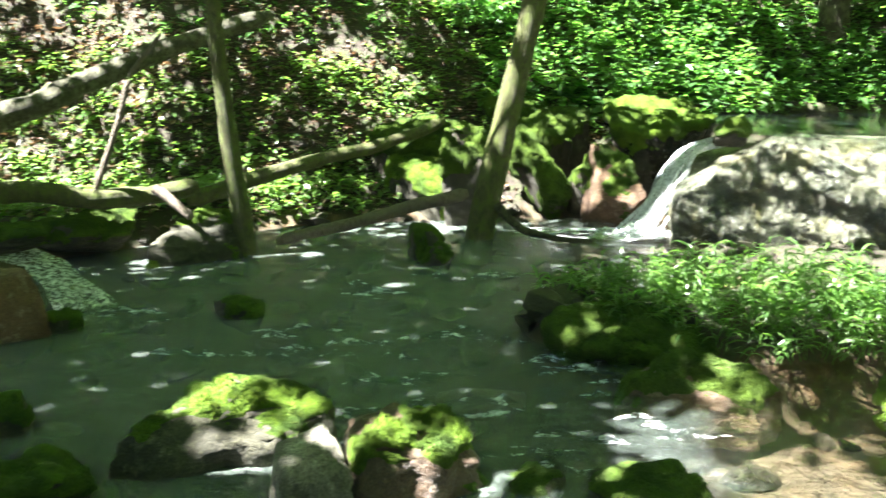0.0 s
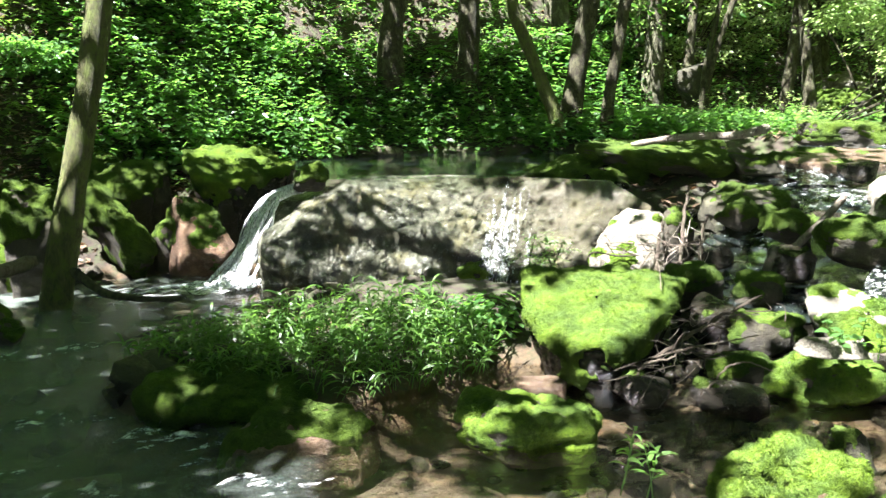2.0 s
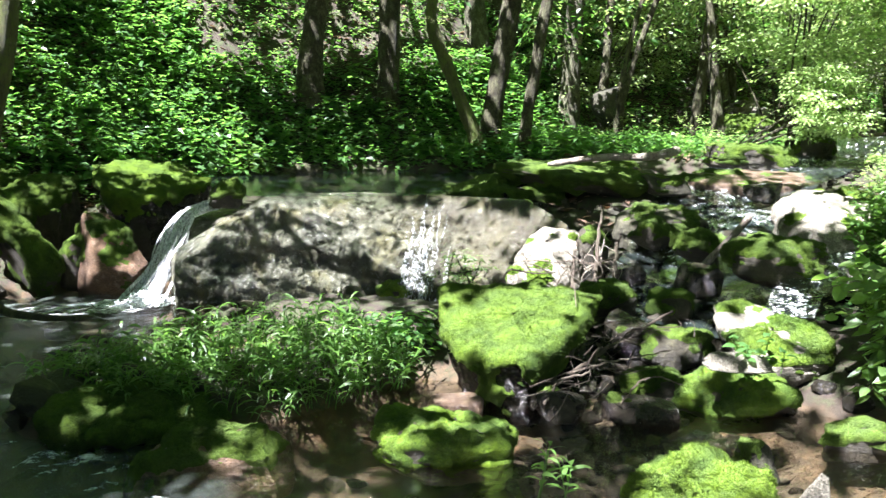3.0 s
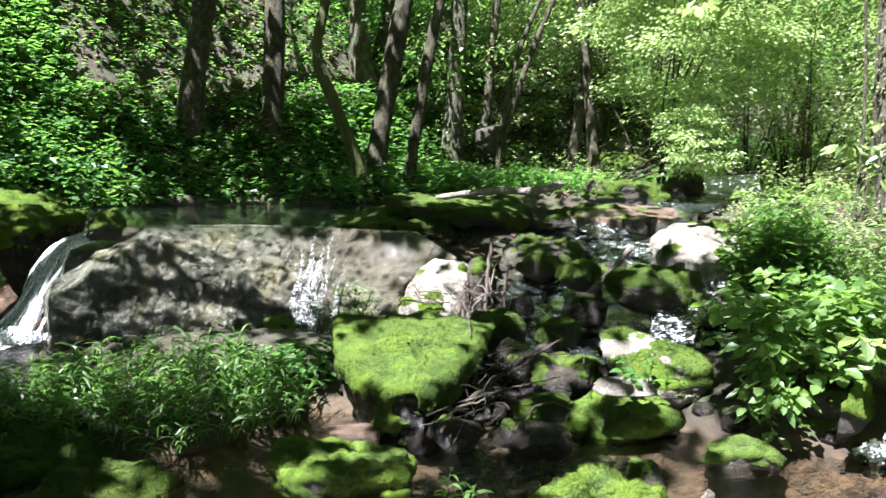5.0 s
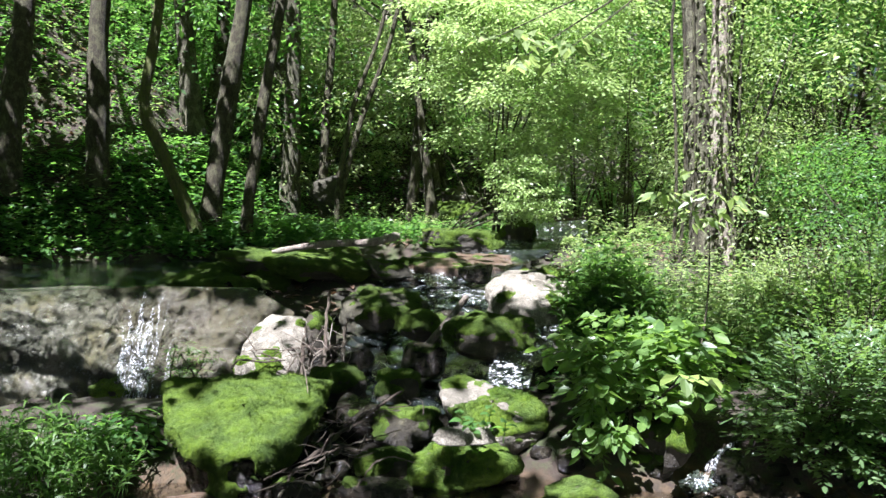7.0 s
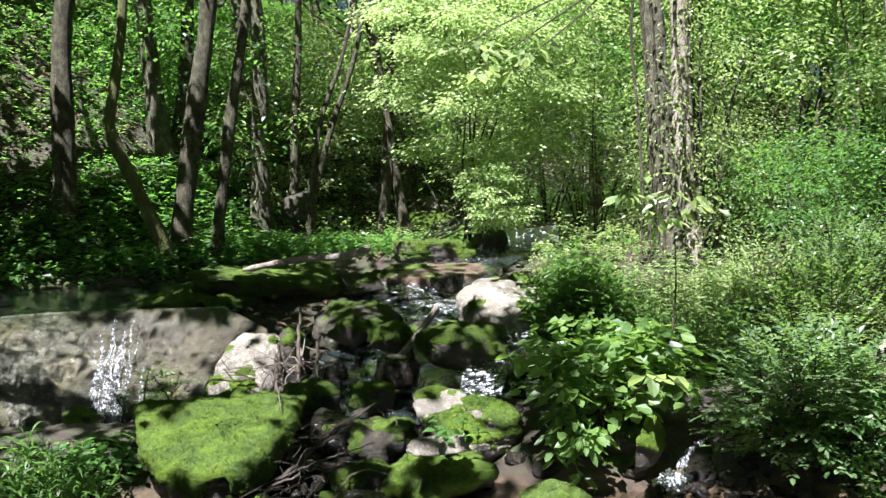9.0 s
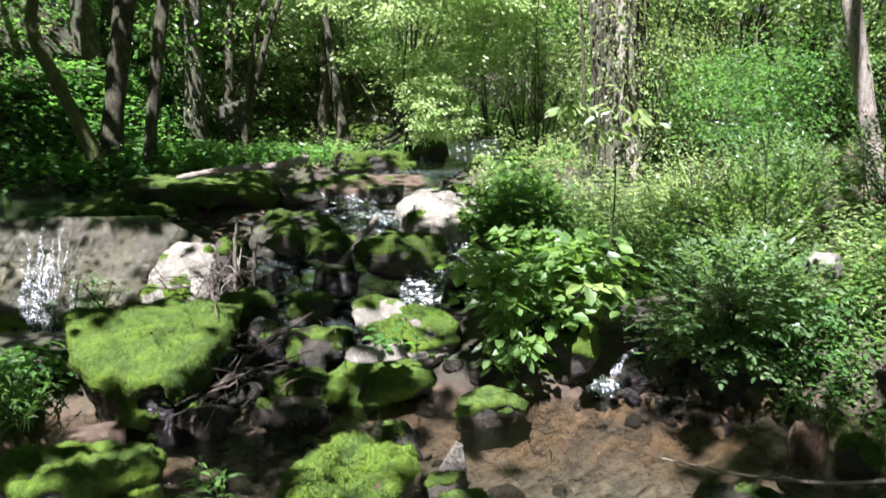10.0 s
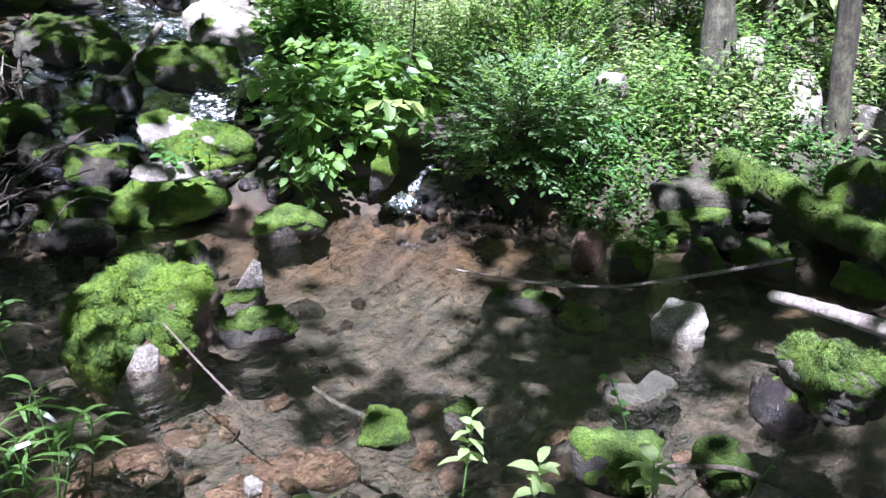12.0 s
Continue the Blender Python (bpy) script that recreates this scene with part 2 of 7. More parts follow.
def white_water(name, low, high, scale, stretch, shine=0.16):
    """Streaks of air-filled water with clear water between."""
    m, nt, out = blank(name)
    streak = noise_at(nt, scale, 6, 0.7, stretch, 0.2)
    clear = node(nt, "ShaderNodeBsdfTransparent", Color=(0.93, 0.96, 0.96, 1))
    gloss = node(nt, "ShaderNodeBsdfGlossy", Color=(1, 1, 1, 1), Roughness=0.12, Normal=bump(nt, streak, 1.0, 0.05))
    thin = node(nt, "ShaderNodeMixShader", Fac=shine)
    nt.links.new(clear.outputs[0], thin.inputs[1])
    nt.links.new(gloss.outputs[0], thin.inputs[2])
    white = node(nt, "ShaderNodeBsdfPrincipled", Base_Color=(0.86, 0.88, 0.88, 1), Roughness=0.4, Normal=bump(nt, streak, 0.8, 0.04))
    both = node(nt, "ShaderNodeMixShader", Fac=ramp(nt, streak, (low, 0.0), (high, 0.92)))
    nt.links.new(thin.outputs[0], both.inputs[1])
    nt.links.new(white.outputs[0], both.inputs[2])
    nt.links.new(both.outputs[0], out.inputs[0])
    return m


FALL = white_water("falling_water", 0.30, 0.56, 55.0, (1, 1, 0.5), 0.03)
TRICKLE = white_water("trickling_water", 0.48, 0.72, 60.0, (1, 1, 0.35), 0.04)
FOAM = white_water("foam_water", 0.40, 0.66, 30.0, (1, 1, 1), 0.0)
DRIFT_FOAM = white_water("drifting_foam", 0.45, 0.75, 18.0, (0.5, 1, 1), 0.0)
RIPPLE_FOAM = white_water("rapid_foam", 0.56, 0.72, 16.0, (1, 1, 1), 0.0)
STREAKS = white_water("riffle_streaks", 0.52, 0.70, 24.0, (0.35, 1, 1), 0.0)
CASCADE = water_material("cascade_water", 1.0, (0.80, 0.86, 0.84), 0.05, (1, 1, 1), 0.30)
FILM = water_material("thin_water_film", 1.0, (0.93, 0.95, 0.94), 0.0, (2.2, 2.2, 0.25))


# ---- mesh helpers ----
def link_mesh(name, verts, faces, material, smooth=True):
    """verts (N, 3) and faces (M, k) arrays as one mesh object."""
    verts, faces = np.asarray(verts, np.float32), np.asarray(faces, np.int32)
    me = bpy.data.meshes.new(name)
    k = faces.shape[1]
    me.vertices.add(len(verts)), me.loops.add(faces.size), me.polygons.add(len(faces))
    me.vertices.foreach_set("co", verts.ravel())
    me.loops.foreach_set("vertex_index", faces.ravel())
    me.polygons.foreach_set("loop_start", np.arange(0, faces.size, k, dtype=np.int32))
    me.polygons.foreach_set("loop_total", np.full(len(faces), k, np.int32))
    me.polygons.foreach_set("use_smooth", np.full(len(faces), smooth))
    me.update(calc_edges=True)
    me.materials.append(material)
    return new(name, me)


def child(ob, parent, label=""):
    ob.parent = parent
    return tagged(ob, label)


def join(pieces):
    """(verts, faces) pairs as one pair."""
    vs, fs, n = [], [], 0
    for v, f in pieces:
        vs.append(v), fs.append(np.asarray(f) + n)
        n += len(v)
    return np.concatenate(vs), np.concatenate(fs)


def tube(points, radii, sides=8, rng=None, rough=0.0):
    """A tapered limb through the points, as quads."""
    pts, rad = np.asarray(points, float), np.asarray(radii, float)
    n = len(pts)
    ahead = np.gradient(pts, axis=0)
    ahead /= np.linalg.norm(ahead, axis=1)[:, None] + 1e-9
    ref = np.where(np.abs(ahead[:, 2:3]) > 0.9, [[1.0, 0, 0]], [[0, 0, 1.0]])
    u = np.cross(ahead, ref)
    u /= np.linalg.norm(u, axis=1)[:, None]
    w = np.cross(ahead, u)
    a = np.linspace(0, 2 * np.pi, sides, endpoint=False)
    r = rad[:, None] * np.ones(sides)
    if rng is not None and rough:
        r = r * (1 + rough * rng.normal(size=r.shape))
    v = pts[:, None] + r[..., None] * (np.cos(a)[None, :, None] * u[:, None] + np.sin(a)[None, :, None] * w[:, None])
    i, j = np.meshgrid(np.arange(n - 1), np.arange(sides), indexing="ij")
    k = (j + 1) % sides
    f = np.stack([i * sides + j, i * sides + k, (i + 1) * sides + k, (i + 1) * sides + j], -1).reshape(-1, 4)
    return v.reshape(-1, 3), f


def smooth_path(points, n):
    """n points on a smooth line through the given ones."""
    p = np.asarray(points, float)
    t = np.linspace(0, len(p) - 1, n)
    q = np.stack([np.interp(t, np.arange(len(p)), p[:, c]) for c in range(p.shape[1])], 1)
    for _ in range(3):
        q[1:-1] = (q[:-2] + 2 * q[1:-1] + q[2:]) / 4
    return q


def leaf_quads(centres, ways, length, width, rng, droop=0.3, flat=1.0, plain=False):
    """Folded leaves that start at the centres and point along ways: two quads each, or one where plain."""
    n = len(centres)
    d = ways / (np.linalg.norm(ways, axis=1)[:, None] + 1e-9)
    up = np.array([0, 0, 1.0]) * flat + rng.normal(size=(n, 3)) * 0.45
    side = np.cross(d, up)
    side /= np.linalg.norm(side, axis=1)[:, None] + 1e-9
    nrm = np.cross(side, d)
    ln = (np.asarray(length) * rng.uniform(0.65, 1.25, n))[:, None]
    wd = (np.asarray(width) * rng.uniform(0.75, 1.2, n))[:, None]
    sag = np.array([0, 0, -1.0]) * ln * droop
    b = centres
    r1, l1 = b + d * ln * 0.35 + side * wd * 0.5 + nrm * wd * 0.18 + sag * 0.3, b + d * ln * 0.35 - side * wd * 0.5 + nrm * wd * 0.18 + sag * 0.3
    r2, l2 = b + d * ln * 0.72 + side * wd * 0.40 + nrm * wd * 0.1 + sag * 0.7, b + d * ln * 0.72 - side * wd * 0.40 + nrm * wd * 0.1 + sag * 0.7
    tip = b + d * ln + sag
    if plain:
        v = np.stack([b, (r1 * 2 + r2) / 3, tip, (l1 * 2 + l2) / 3], 1).reshape(-1, 3)
        return v, np.arange(n)[:, None] * 4 + [0, 1, 2, 3]
    v = np.stack([b, r1, r2, tip, l2, l1], 1).reshape(-1, 3)
    o = np.arange(n)[:, None] * 6
    return v, np.concatenate([o + [0, 1, 2, 3], o + [0, 3, 4, 5]])


def blade_quads(centres, ways, length, width, rng, droop=0.6):
    """Arching blades, four quads each, with a midrib that bends over."""
    n = len(centres)
    d = ways / (np.linalg.norm(ways, axis=1)[:, None] + 1e-9)
    side = np.cross(d, np.array([0, 0, 1.0]) + rng.normal(size=(n, 3)) * 0.3)
    side /= np.linalg.norm(side, axis=1)[:, None] + 1e-9
    ln = (length * rng.uniform(0.6, 1.3, n))[:, None]
    wd = (width * rng.uniform(0.75, 1.25, n))[:, None]
    rows = []
    for s, half in ((0.0, 0.15), (0.3, 0.5), (0.6, 0.42), (0.82, 0.24), (1.0, 0.02)):
        mid = centres + d * ln * s - np.array([0, 0, 1.0]) * ln * droop * s ** 2.2
        rows += [mid - side * wd * half, mid + side * wd * half]
    v = np.stack(rows, 1).reshape(-1, 3)
    o = np.arange(n)[:, None] * 10
    return v, np.concatenate([o + [2 * k, 2 * k + 1, 2 * k + 3, 2 * k + 2] for k in range(4)])


def scatter_ways(rng, n, lift=0.0):
    w = rng.normal(size=(n, 3)) * [1, 1, 0.45]
    w[:, 2] += lift
    return w


def field_noise(x, y, scale, seed=0):
    """Smooth noise on arrays, about -1 to 1, from sums of turned sine waves."""
    r = np.random.default_rng(seed)
    out = np.zeros_like(x, dtype=float)
    for k in range(7):
        a, ph, s = r.uniform(0, 6.28), r.uniform(0, 6.28, 2), scale * (0.6 + 0.35 * k)
        out += np.sin((x * np.cos(a) + y * np.sin(a)) * s + ph[0]) * np.cos((y * np.cos(a) - x * np.sin(a)) * s * 0.8 + ph[1]) / (1 + 0.5 * k)
    return out / 2.2


# ---- ground ----
# Stream beds as chains of (x, y, bed level, half width).
RIVER = [(6.2, -2.6, -0.25, 0.9), (4.1, -0.5, -0.22, 1.35), (3.5, 0.9, -0.55, 1.3), (2.8, 2.3, -0.34, 1.8), (1.1, 3.8, -0.28, 2.2), (-0.4, 5.0, -0.36, 2.9), (-2.5, 4.6, -0.32, 2.6), (-8, 3.0, -0.4, 2.4)]
BACKWATER = [(-2.9, 6.6, -0.2, 1.1), (-1.2, 7.6, -0.2, 1.45), (0.6, 8.2, -0.25, 1.1)]
FALL_POOL = [(0.0, 6.6, -0.25, 1.0), (1.4, 8.45, -0.3, 0.95), (3.3, 7.2, -0.12, 0.45), (4.1, 6.4, -0.05, 0.55), (4.6, 6.1, 0.1, 0.4)]
RAPIDS = [(3.6, 3.3, -0.15, 0.9), (4.5, 4.3, 0.08, 0.8), (5.3, 5.0, 0.38, 0.75), (6.3, 5.6, 0.66, 0.8), (7.2, 6.3, 0.86, 0.9), (8.4, 6.7, 0.98, 0.9), (9.5, 6.8, 1.04, 0.9), (10.5, 7.2, 1.06, 0.75), (10.9, 7.4, 1.08, 0.6), (11.15, 7.55, 1.30, 0.5), (16, 10.8, 1.6, 0.6), (26, 16, 2.4, 0.7)]
UPPER_POOL = [(3.1, 10.0, 0.6, 1.05), (4.55, 9.55, 0.6, 1.6), (6.2, 9.1, 0.7, 1.35), (7.6, 7.9, 0.85, 0.85)]
SIDE_SPOUT = [(5.1, 2.35, -0.05, 0.25), (5.45, 2.25, 0.28, 0.12), (6.5, 2.3, 0.5, 0.15)]
LEFT_RILL = [(-2.65, 5.8, -0.12, 0.3), (-2.91, 6.03, 0.05, 0.2), (-3.17, 6.24, 0.16, 0.2), (-3.44, 6.32, 0.2, 0.25), (-4.2, 7.0, 0.3, 0.3)]


def chain_floor(x, y, chain, steep):
    """Lowest of bed + bank rise over the segments of one chain."""
    low = np.full_like(x, 99.0)
    for (ax, ay, az, aw), (bx, by, bz, bw) in zip(chain[:-1], chain[1:]):
        dx, dy = bx - ax, by - ay
        s = np.clip(((x - ax) * dx + (y - ay) * dy) / (dx * dx + dy * dy), 0, 1)
        d = np.hypot(x - ax - s * dx, y - ay - s * dy)
        bed, half = az + s * (bz - az), aw + s * (bw - aw)
        over = np.maximum(0, d - half * 0.75)
        low = np.minimum(low, bed + steep * over ** 1.3 + 0.10 * (d / half).clip(0, 1) ** 2)
    return low


def ground_level(x, y):
    x, y = np.asarray(x, float), np.asarray(y, float)
    n1 = field_noise(x, y, 0.55, 3)
    left = 7.5 * np.tanh(0.2 * np.maximum(0, 0.85 * y - 0.10 * x - 8.3 + 0.3 * n1))
    far = np.maximum(0, np.hypot(x, y) - 13) * 0.06
    right = 1.1 * np.tanh(np.maximum(0, 0.55 * x - 0.50 * y - 2.3) * 0.32) + np.minimum(np.maximum(0, x - 6.5) * 0.06, 2)
    hill = 0.30 + left + np.maximum(right, far) + 0.10 * n1
    upper = 1.0 / (1 + np.exp(np.clip(-((0.62 * x + 0.78 * y) - 8.6) * 2.2, -60, 60)))
    hill = np.maximum(hill, 0.30 + 0.85 * upper)
    z = hill
    for chain, steep in ((RIVER, 0.55), (FALL_POOL, 0.8), (BACKWATER, 0.7), (RAPIDS, 0.6), (UPPER_POOL, 0.8), (SIDE_SPOUT, 1.3), (LEFT_RILL, 0.8)):
        z = np.minimum(z, chain_floor(x, y, chain, steep))
    isle = 0.16 - 0.9 * np.maximum(0, np.hypot((x - 1.55) / 1.15, (y - 5.35) / 0.62) - 0.85)
    z = np.maximum(z, np.minimum(isle, 0.16))
    return z + 0.03 * field_noise(x, y, 3.1, 5) + 0.012 * field_noise(x, y, 9.0, 6)


def make_ground():
    near = np.arange(-9, 17.01, 0.09)
    far_out = np.array([17.5, 18.2, 19, 20, 22, 25, 30, 38, 50, 80, 150, 400, 1200])
    xs = np.concatenate([-(far_out[::-1] - 8), near, far_out])
    ys = np.concatenate([-(far_out[::-1] - 13.5), np.arange(-3.4, 17.01, 0.09), far_out])
    gx, gy = np.meshgrid(xs, ys, indexing="ij")
    gz = ground_level(gx, gy)
    gz = np.minimum(gz, 26)
    v = np.stack([gx, gy, gz], -1).reshape(-1, 3)
    i, j = np.meshgrid(np.arange(len(xs) - 1), np.arange(len(ys) - 1), indexing="ij")
    k = len(ys)
    f = np.stack([i * k + j, (i + 1) * k + j, (i + 1) * k + j + 1, i * k + j + 1], -1).reshape(-1, 4)
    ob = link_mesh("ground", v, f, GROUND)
    tagged(ob, "brown silty stream bed rising to littered forest floor", "ground", kind="structure")


make_ground()


# ---- water ----
def sheet(name, x0, x1, y0, y1, z, step, material, label, wave=0.0, keep=None):
    xs, ys = np.arange(x0, x1, step), np.arange(y0, y1, step)
    gx, gy = np.meshgrid(xs, ys, indexing="ij")
    gz = z + wave * field_noise(gx, gy, 4.0, 11) + wave * 0.4 * field_noise(gx, gy, 13.0, 12)
    i, j = np.meshgrid(np.arange(len(xs) - 1), np.arange(len(ys) - 1), indexing="ij")
    k = len(ys)
    f = np.stack([i * k + j, (i + 1) * k + j, (i + 1) * k + j + 1, i * k + j + 1], -1).reshape(-1, 4)
    v = np.stack([gx, gy, gz], -1).reshape(-1, 3)
    mid = v[f].mean(1)
    ok = ground_level(mid[:, 0], mid[:, 1]) < z + 0.06
    if keep is not None:
        ok &= keep(mid[:, 0], mid[:, 1])
    ob = link_mesh(name, v, f[ok], material)
    return tagged(ob, label, "water", kind="structure")


sheet("water", -10, 7.5, -4, 9.3, 0.0, 0.09, STREAM, "clear shallow stream water, rippling greenish in the river", 0.007)
sheet("water_upper_pool", 2.0, 9.0, 7.6, 12.6, 0.955, 0.12, WATER, "dark calm water of the upper pool", 0.003, lambda x, y: (0.50 * (x - 2.0) + 0.87 * (y - 8.75) > 0.02) & (x > 2.72))


def ribbon(name, chain, material, label, lift=0.05, wave=0.02, width=1.0, steps=60):
    """Running water that follows a stream bed."""
    p = smooth_path([c[:3] for c in chain], steps)
    half = np.interp(np.linspace(0, len(chain) - 1, steps), np.arange(len(chain)), [c[3] for c in chain])
    ahead = np.gradient(p[:, :2], axis=0)
    ahead /= np.linalg.norm(ahead, axis=1)[:, None]
    side = np.stack([-ahead[:, 1], ahead[:, 0]], 1)
    s = np.linspace(-1, 1, 17)
    xy = p[:, None, :2] + side[:, None] * (half[:, None] * s * width)[..., None]
    z = p[:, 2][:, None] + lift + 0.0 * s + wave * field_noise(xy[..., 0], xy[..., 1], 7.0, 21)
    v = np.concatenate([xy, z[..., None]], -1).reshape(-1, 3)
    i, j = np.meshgrid(np.arange(steps - 1), np.arange(16), indexing="ij")
    f = np.stack([i * 17 + j, (i + 1) * 17 + j, (i + 1) * 17 + j + 1, i * 17 + j + 1], -1).reshape(-1, 4)
    return tagged(link_mesh(name, v, f, material), label, "water", kind="structure")


ribbon("water_rapids", RAPIDS[1:10], RAPID, "shallow rapids running between mossy stones", 0.15, 0.035, 0.85, 140)
ribbon("water_rapid_foam", RAPIDS[2:7], RIPPLE_FOAM, "broken white water down the middle of the rapids", 0.158, 0.04, 0.4, 120)
ribbon("water_cascade", [(6.94, 6.82, 1.03, 0.22), (6.80, 6.39, 0.99, 0.20), (6.60, 6.01, 0.92, 0.18), (6.48, 5.69, 0.87, 0.22)], CASCADE, "white broken water at the head of the rapids", 0.03, 0.03, 1.0)
ribbon("water_cascade", [(6.25, 5.51, 0.85, 0.22), (6.14, 5.01, 0.87, 0.24), (6.01, 4.53, 0.83, 0.22), (5.87, 4.21, 0.77, 0.20)], CASCADE, "glinting water that runs over a broken ledge", 0.03, 0.04, 1.0)
ribbon("water_cascade", [(5.80, 4.13, 0.74, 0.20), (5.43, 3.97, 0.64, 0.18), (5.04, 3.82, 0.54, 0.16), (4.78, 3.67, 0.44, 0.15)], CASCADE, "narrow run of water between mossy stones", 0.02, 0.03, 1.0)
ribbon("water_rill", LEFT_RILL, FOAM, "small white cascade between rocks", 0.09, 0.03, 0.75)


# ---- waterfall rock ----
def waterfall_rock():
    """A broad bedrock step: its lip runs along the upper pool, its face slopes to the fall pool."""
    root = tagged(new("waterfall_rock"), "broad pale grey bedrock step with a wet sloping face", "rock")
    nu, nv = 130, 60
    u, w = np.meshgrid(np.linspace(0, 1, nu), np.linspace(0, 1, nv), indexing="ij")
    # lip and foot lines, from the main spout to the far end
    at = [0, 0.10, 0.27, 0.55, 0.8, 0.93, 1]
    lip = np.stack([np.interp(u, at, c) for c in ((1.98, 2.35, 2.92, 3.8, 4.55, 4.98, 5.15), (8.28, 8.42, 8.45, 8.02, 7.38, 6.85, 6.45), (0.50, 0.66, 0.955, 0.965, 0.945, 0.93, 0.72))], -1)
    foot = np.stack([np.interp(u, [0, 0.3, 0.6, 0.8, 1], c) for c in ((1.88, 2.6, 3.5, 3.95, 4.6), (8.05, 7.80, 7.3, 6.9, 6.1))] + [np.full_like(u, -0.2)], -1)
    # a slanting ridge parts the upper face, which leans back, from the steep lower one
    ridge = np.interp(u, [0, 0.2, 0.3, 0.75, 1], [0.25, 0.16, 0.10, 0.80, 0.85])
    bulge = np.minimum(w / ridge, (1 - w) / (1 - ridge)) * np.interp(u, [0, 0.2, 0.4, 0.8, 1], [0.05, 0.16, 0.24, 0.20, 0.12])
    p = lip + (foot - lip) * (w ** 1.1)[..., None]
    out = np.array([-0.48, -0.87, 0.25])
    p = p + out * bulge[..., None]
    n = field_noise(p[..., 0] * 2 + p[..., 2], p[..., 1] + p[..., 2] * 2, 2.4, 31) * 0.07 + field_noise(p[..., 0] + p[..., 2] * 2, p[..., 1] * 2, 12, 32) * 0.02
    p = p + out * (n * np.sin(w * np.pi).clip(0.15, 1))[..., None]
    back = lip[:, :1] + np.array([0.35, 0.6, -0.06])
    back2 = back + np.array([0.2, 0.35, -0.5])
    p = np.concatenate([back2, back, p], 1)
    nv += 2
    i, j = np.meshgrid(np.arange(nu - 1), np.arange(nv - 1), indexing="ij")
    f = np.stack([i * nv + j, i * nv + j + 1, (i + 1) * nv + j + 1, (i + 1) * nv + j], -1).reshape(-1, 4)
    child(link_mesh("rock_face", p.reshape(-1, 3), f, ROCK["fall"]), root)
    return p


m, nt, out = blank("waterfall_stone")
big, mid, fine = noise_at(nt, 2.6, 6, 0.65), noise_at(nt, 11.0, 9, 0.75, (1, 1, 0.8)), noise_at(nt, 70.0, 5, 0.7)
col = mix(nt, ramp(nt, big, (0.38, 0.0), (0.60, 1.0)), (0.05, 0.052, 0.034), (0.14, 0.137, 0.095))
# stone mottle, with dapples of sun put into its dark and pale flecks
col = mix(nt, ramp(nt, mid, (0.48, 0.0), (0.60, 0.6)), col, (0.045, 0.044, 0.028))
col = mix(nt, ramp(nt, noise_at(nt, 3.3, 7, 0.65, (1, 1, 0.4)), (0.52, 0.0), (0.64, 0.6)), col, (0.13, 0.115, 0.045))
col = mix(nt, ramp(nt, noise_at(nt, 13.0, 7, 0.75), (0.56, 0.0), (0.63, 0.8)), col, (0.27, 0.265, 0.21))
# the far end is stained brown and wet
side = node(nt, "ShaderNodeSeparateXYZ", Vector=nt.nodes.new("ShaderNodeNewGeometry").outputs["Position"]).outputs[0]
side = maths(nt, "ADD", maths(nt, "MULTIPLY", side, 0.2), maths(nt, "MULTIPLY", maths(nt, "SUBTRACT", mid, 0.5), 0.5))
col = mix(nt, ramp(nt, side, (0.68, 0.0), (0.88, 0.62)), col, (0.045, 0.034, 0.016))
col = mix(nt, ramp(nt, fine, (0.30, 0.6), (0.55, 0.0)), col, (0.04, 0.036, 0.03))
bs = node(nt, "ShaderNodeBsdfPrincipled", Base_Color=col, Roughness=0.24, Normal=bump(nt, maths(nt, "ADD", mid, maths(nt, "MULTIPLY", fine, 0.8)), 0.7, 0.035))
nt.links.new(bs.outputs[0], out.inputs[0])
ROCK["fall"] = m
face = waterfall_rock()


def fall_sheet(name, u0, u1, material, label, off=0.02):
    """A skin of water over part of the rock face."""
    nu = face.shape[0]
    a, b = int(u0 * (nu - 1)), int(u1 * (nu - 1))
    p = face[a:b + 1, 1:].copy()
    p += np.array([-0.48, -0.87, 0.35]) * off
    p += 0.012 * field_noise(p[..., 0] * 9 - p[..., 1] * 5, p[..., 2] * 2, 3.0, 41)[..., None]
    n, k = p.shape[:2]
    i, j = np.meshgrid(np.arange(n - 1), np.arange(k - 1), indexing="ij")
    f = np.stack([i * k + j, i * k + j + 1, (i + 1) * k + j + 1, (i + 1) * k + j], -1).reshape(-1, 4)
    return tagged(link_mesh(name, p.reshape(-1, 3), f, material), label, "water", kind="structure")


fall_sheet("water_film", 0.0, 0.985, FILM, "thin film of water sliding down the rock", 0.010)


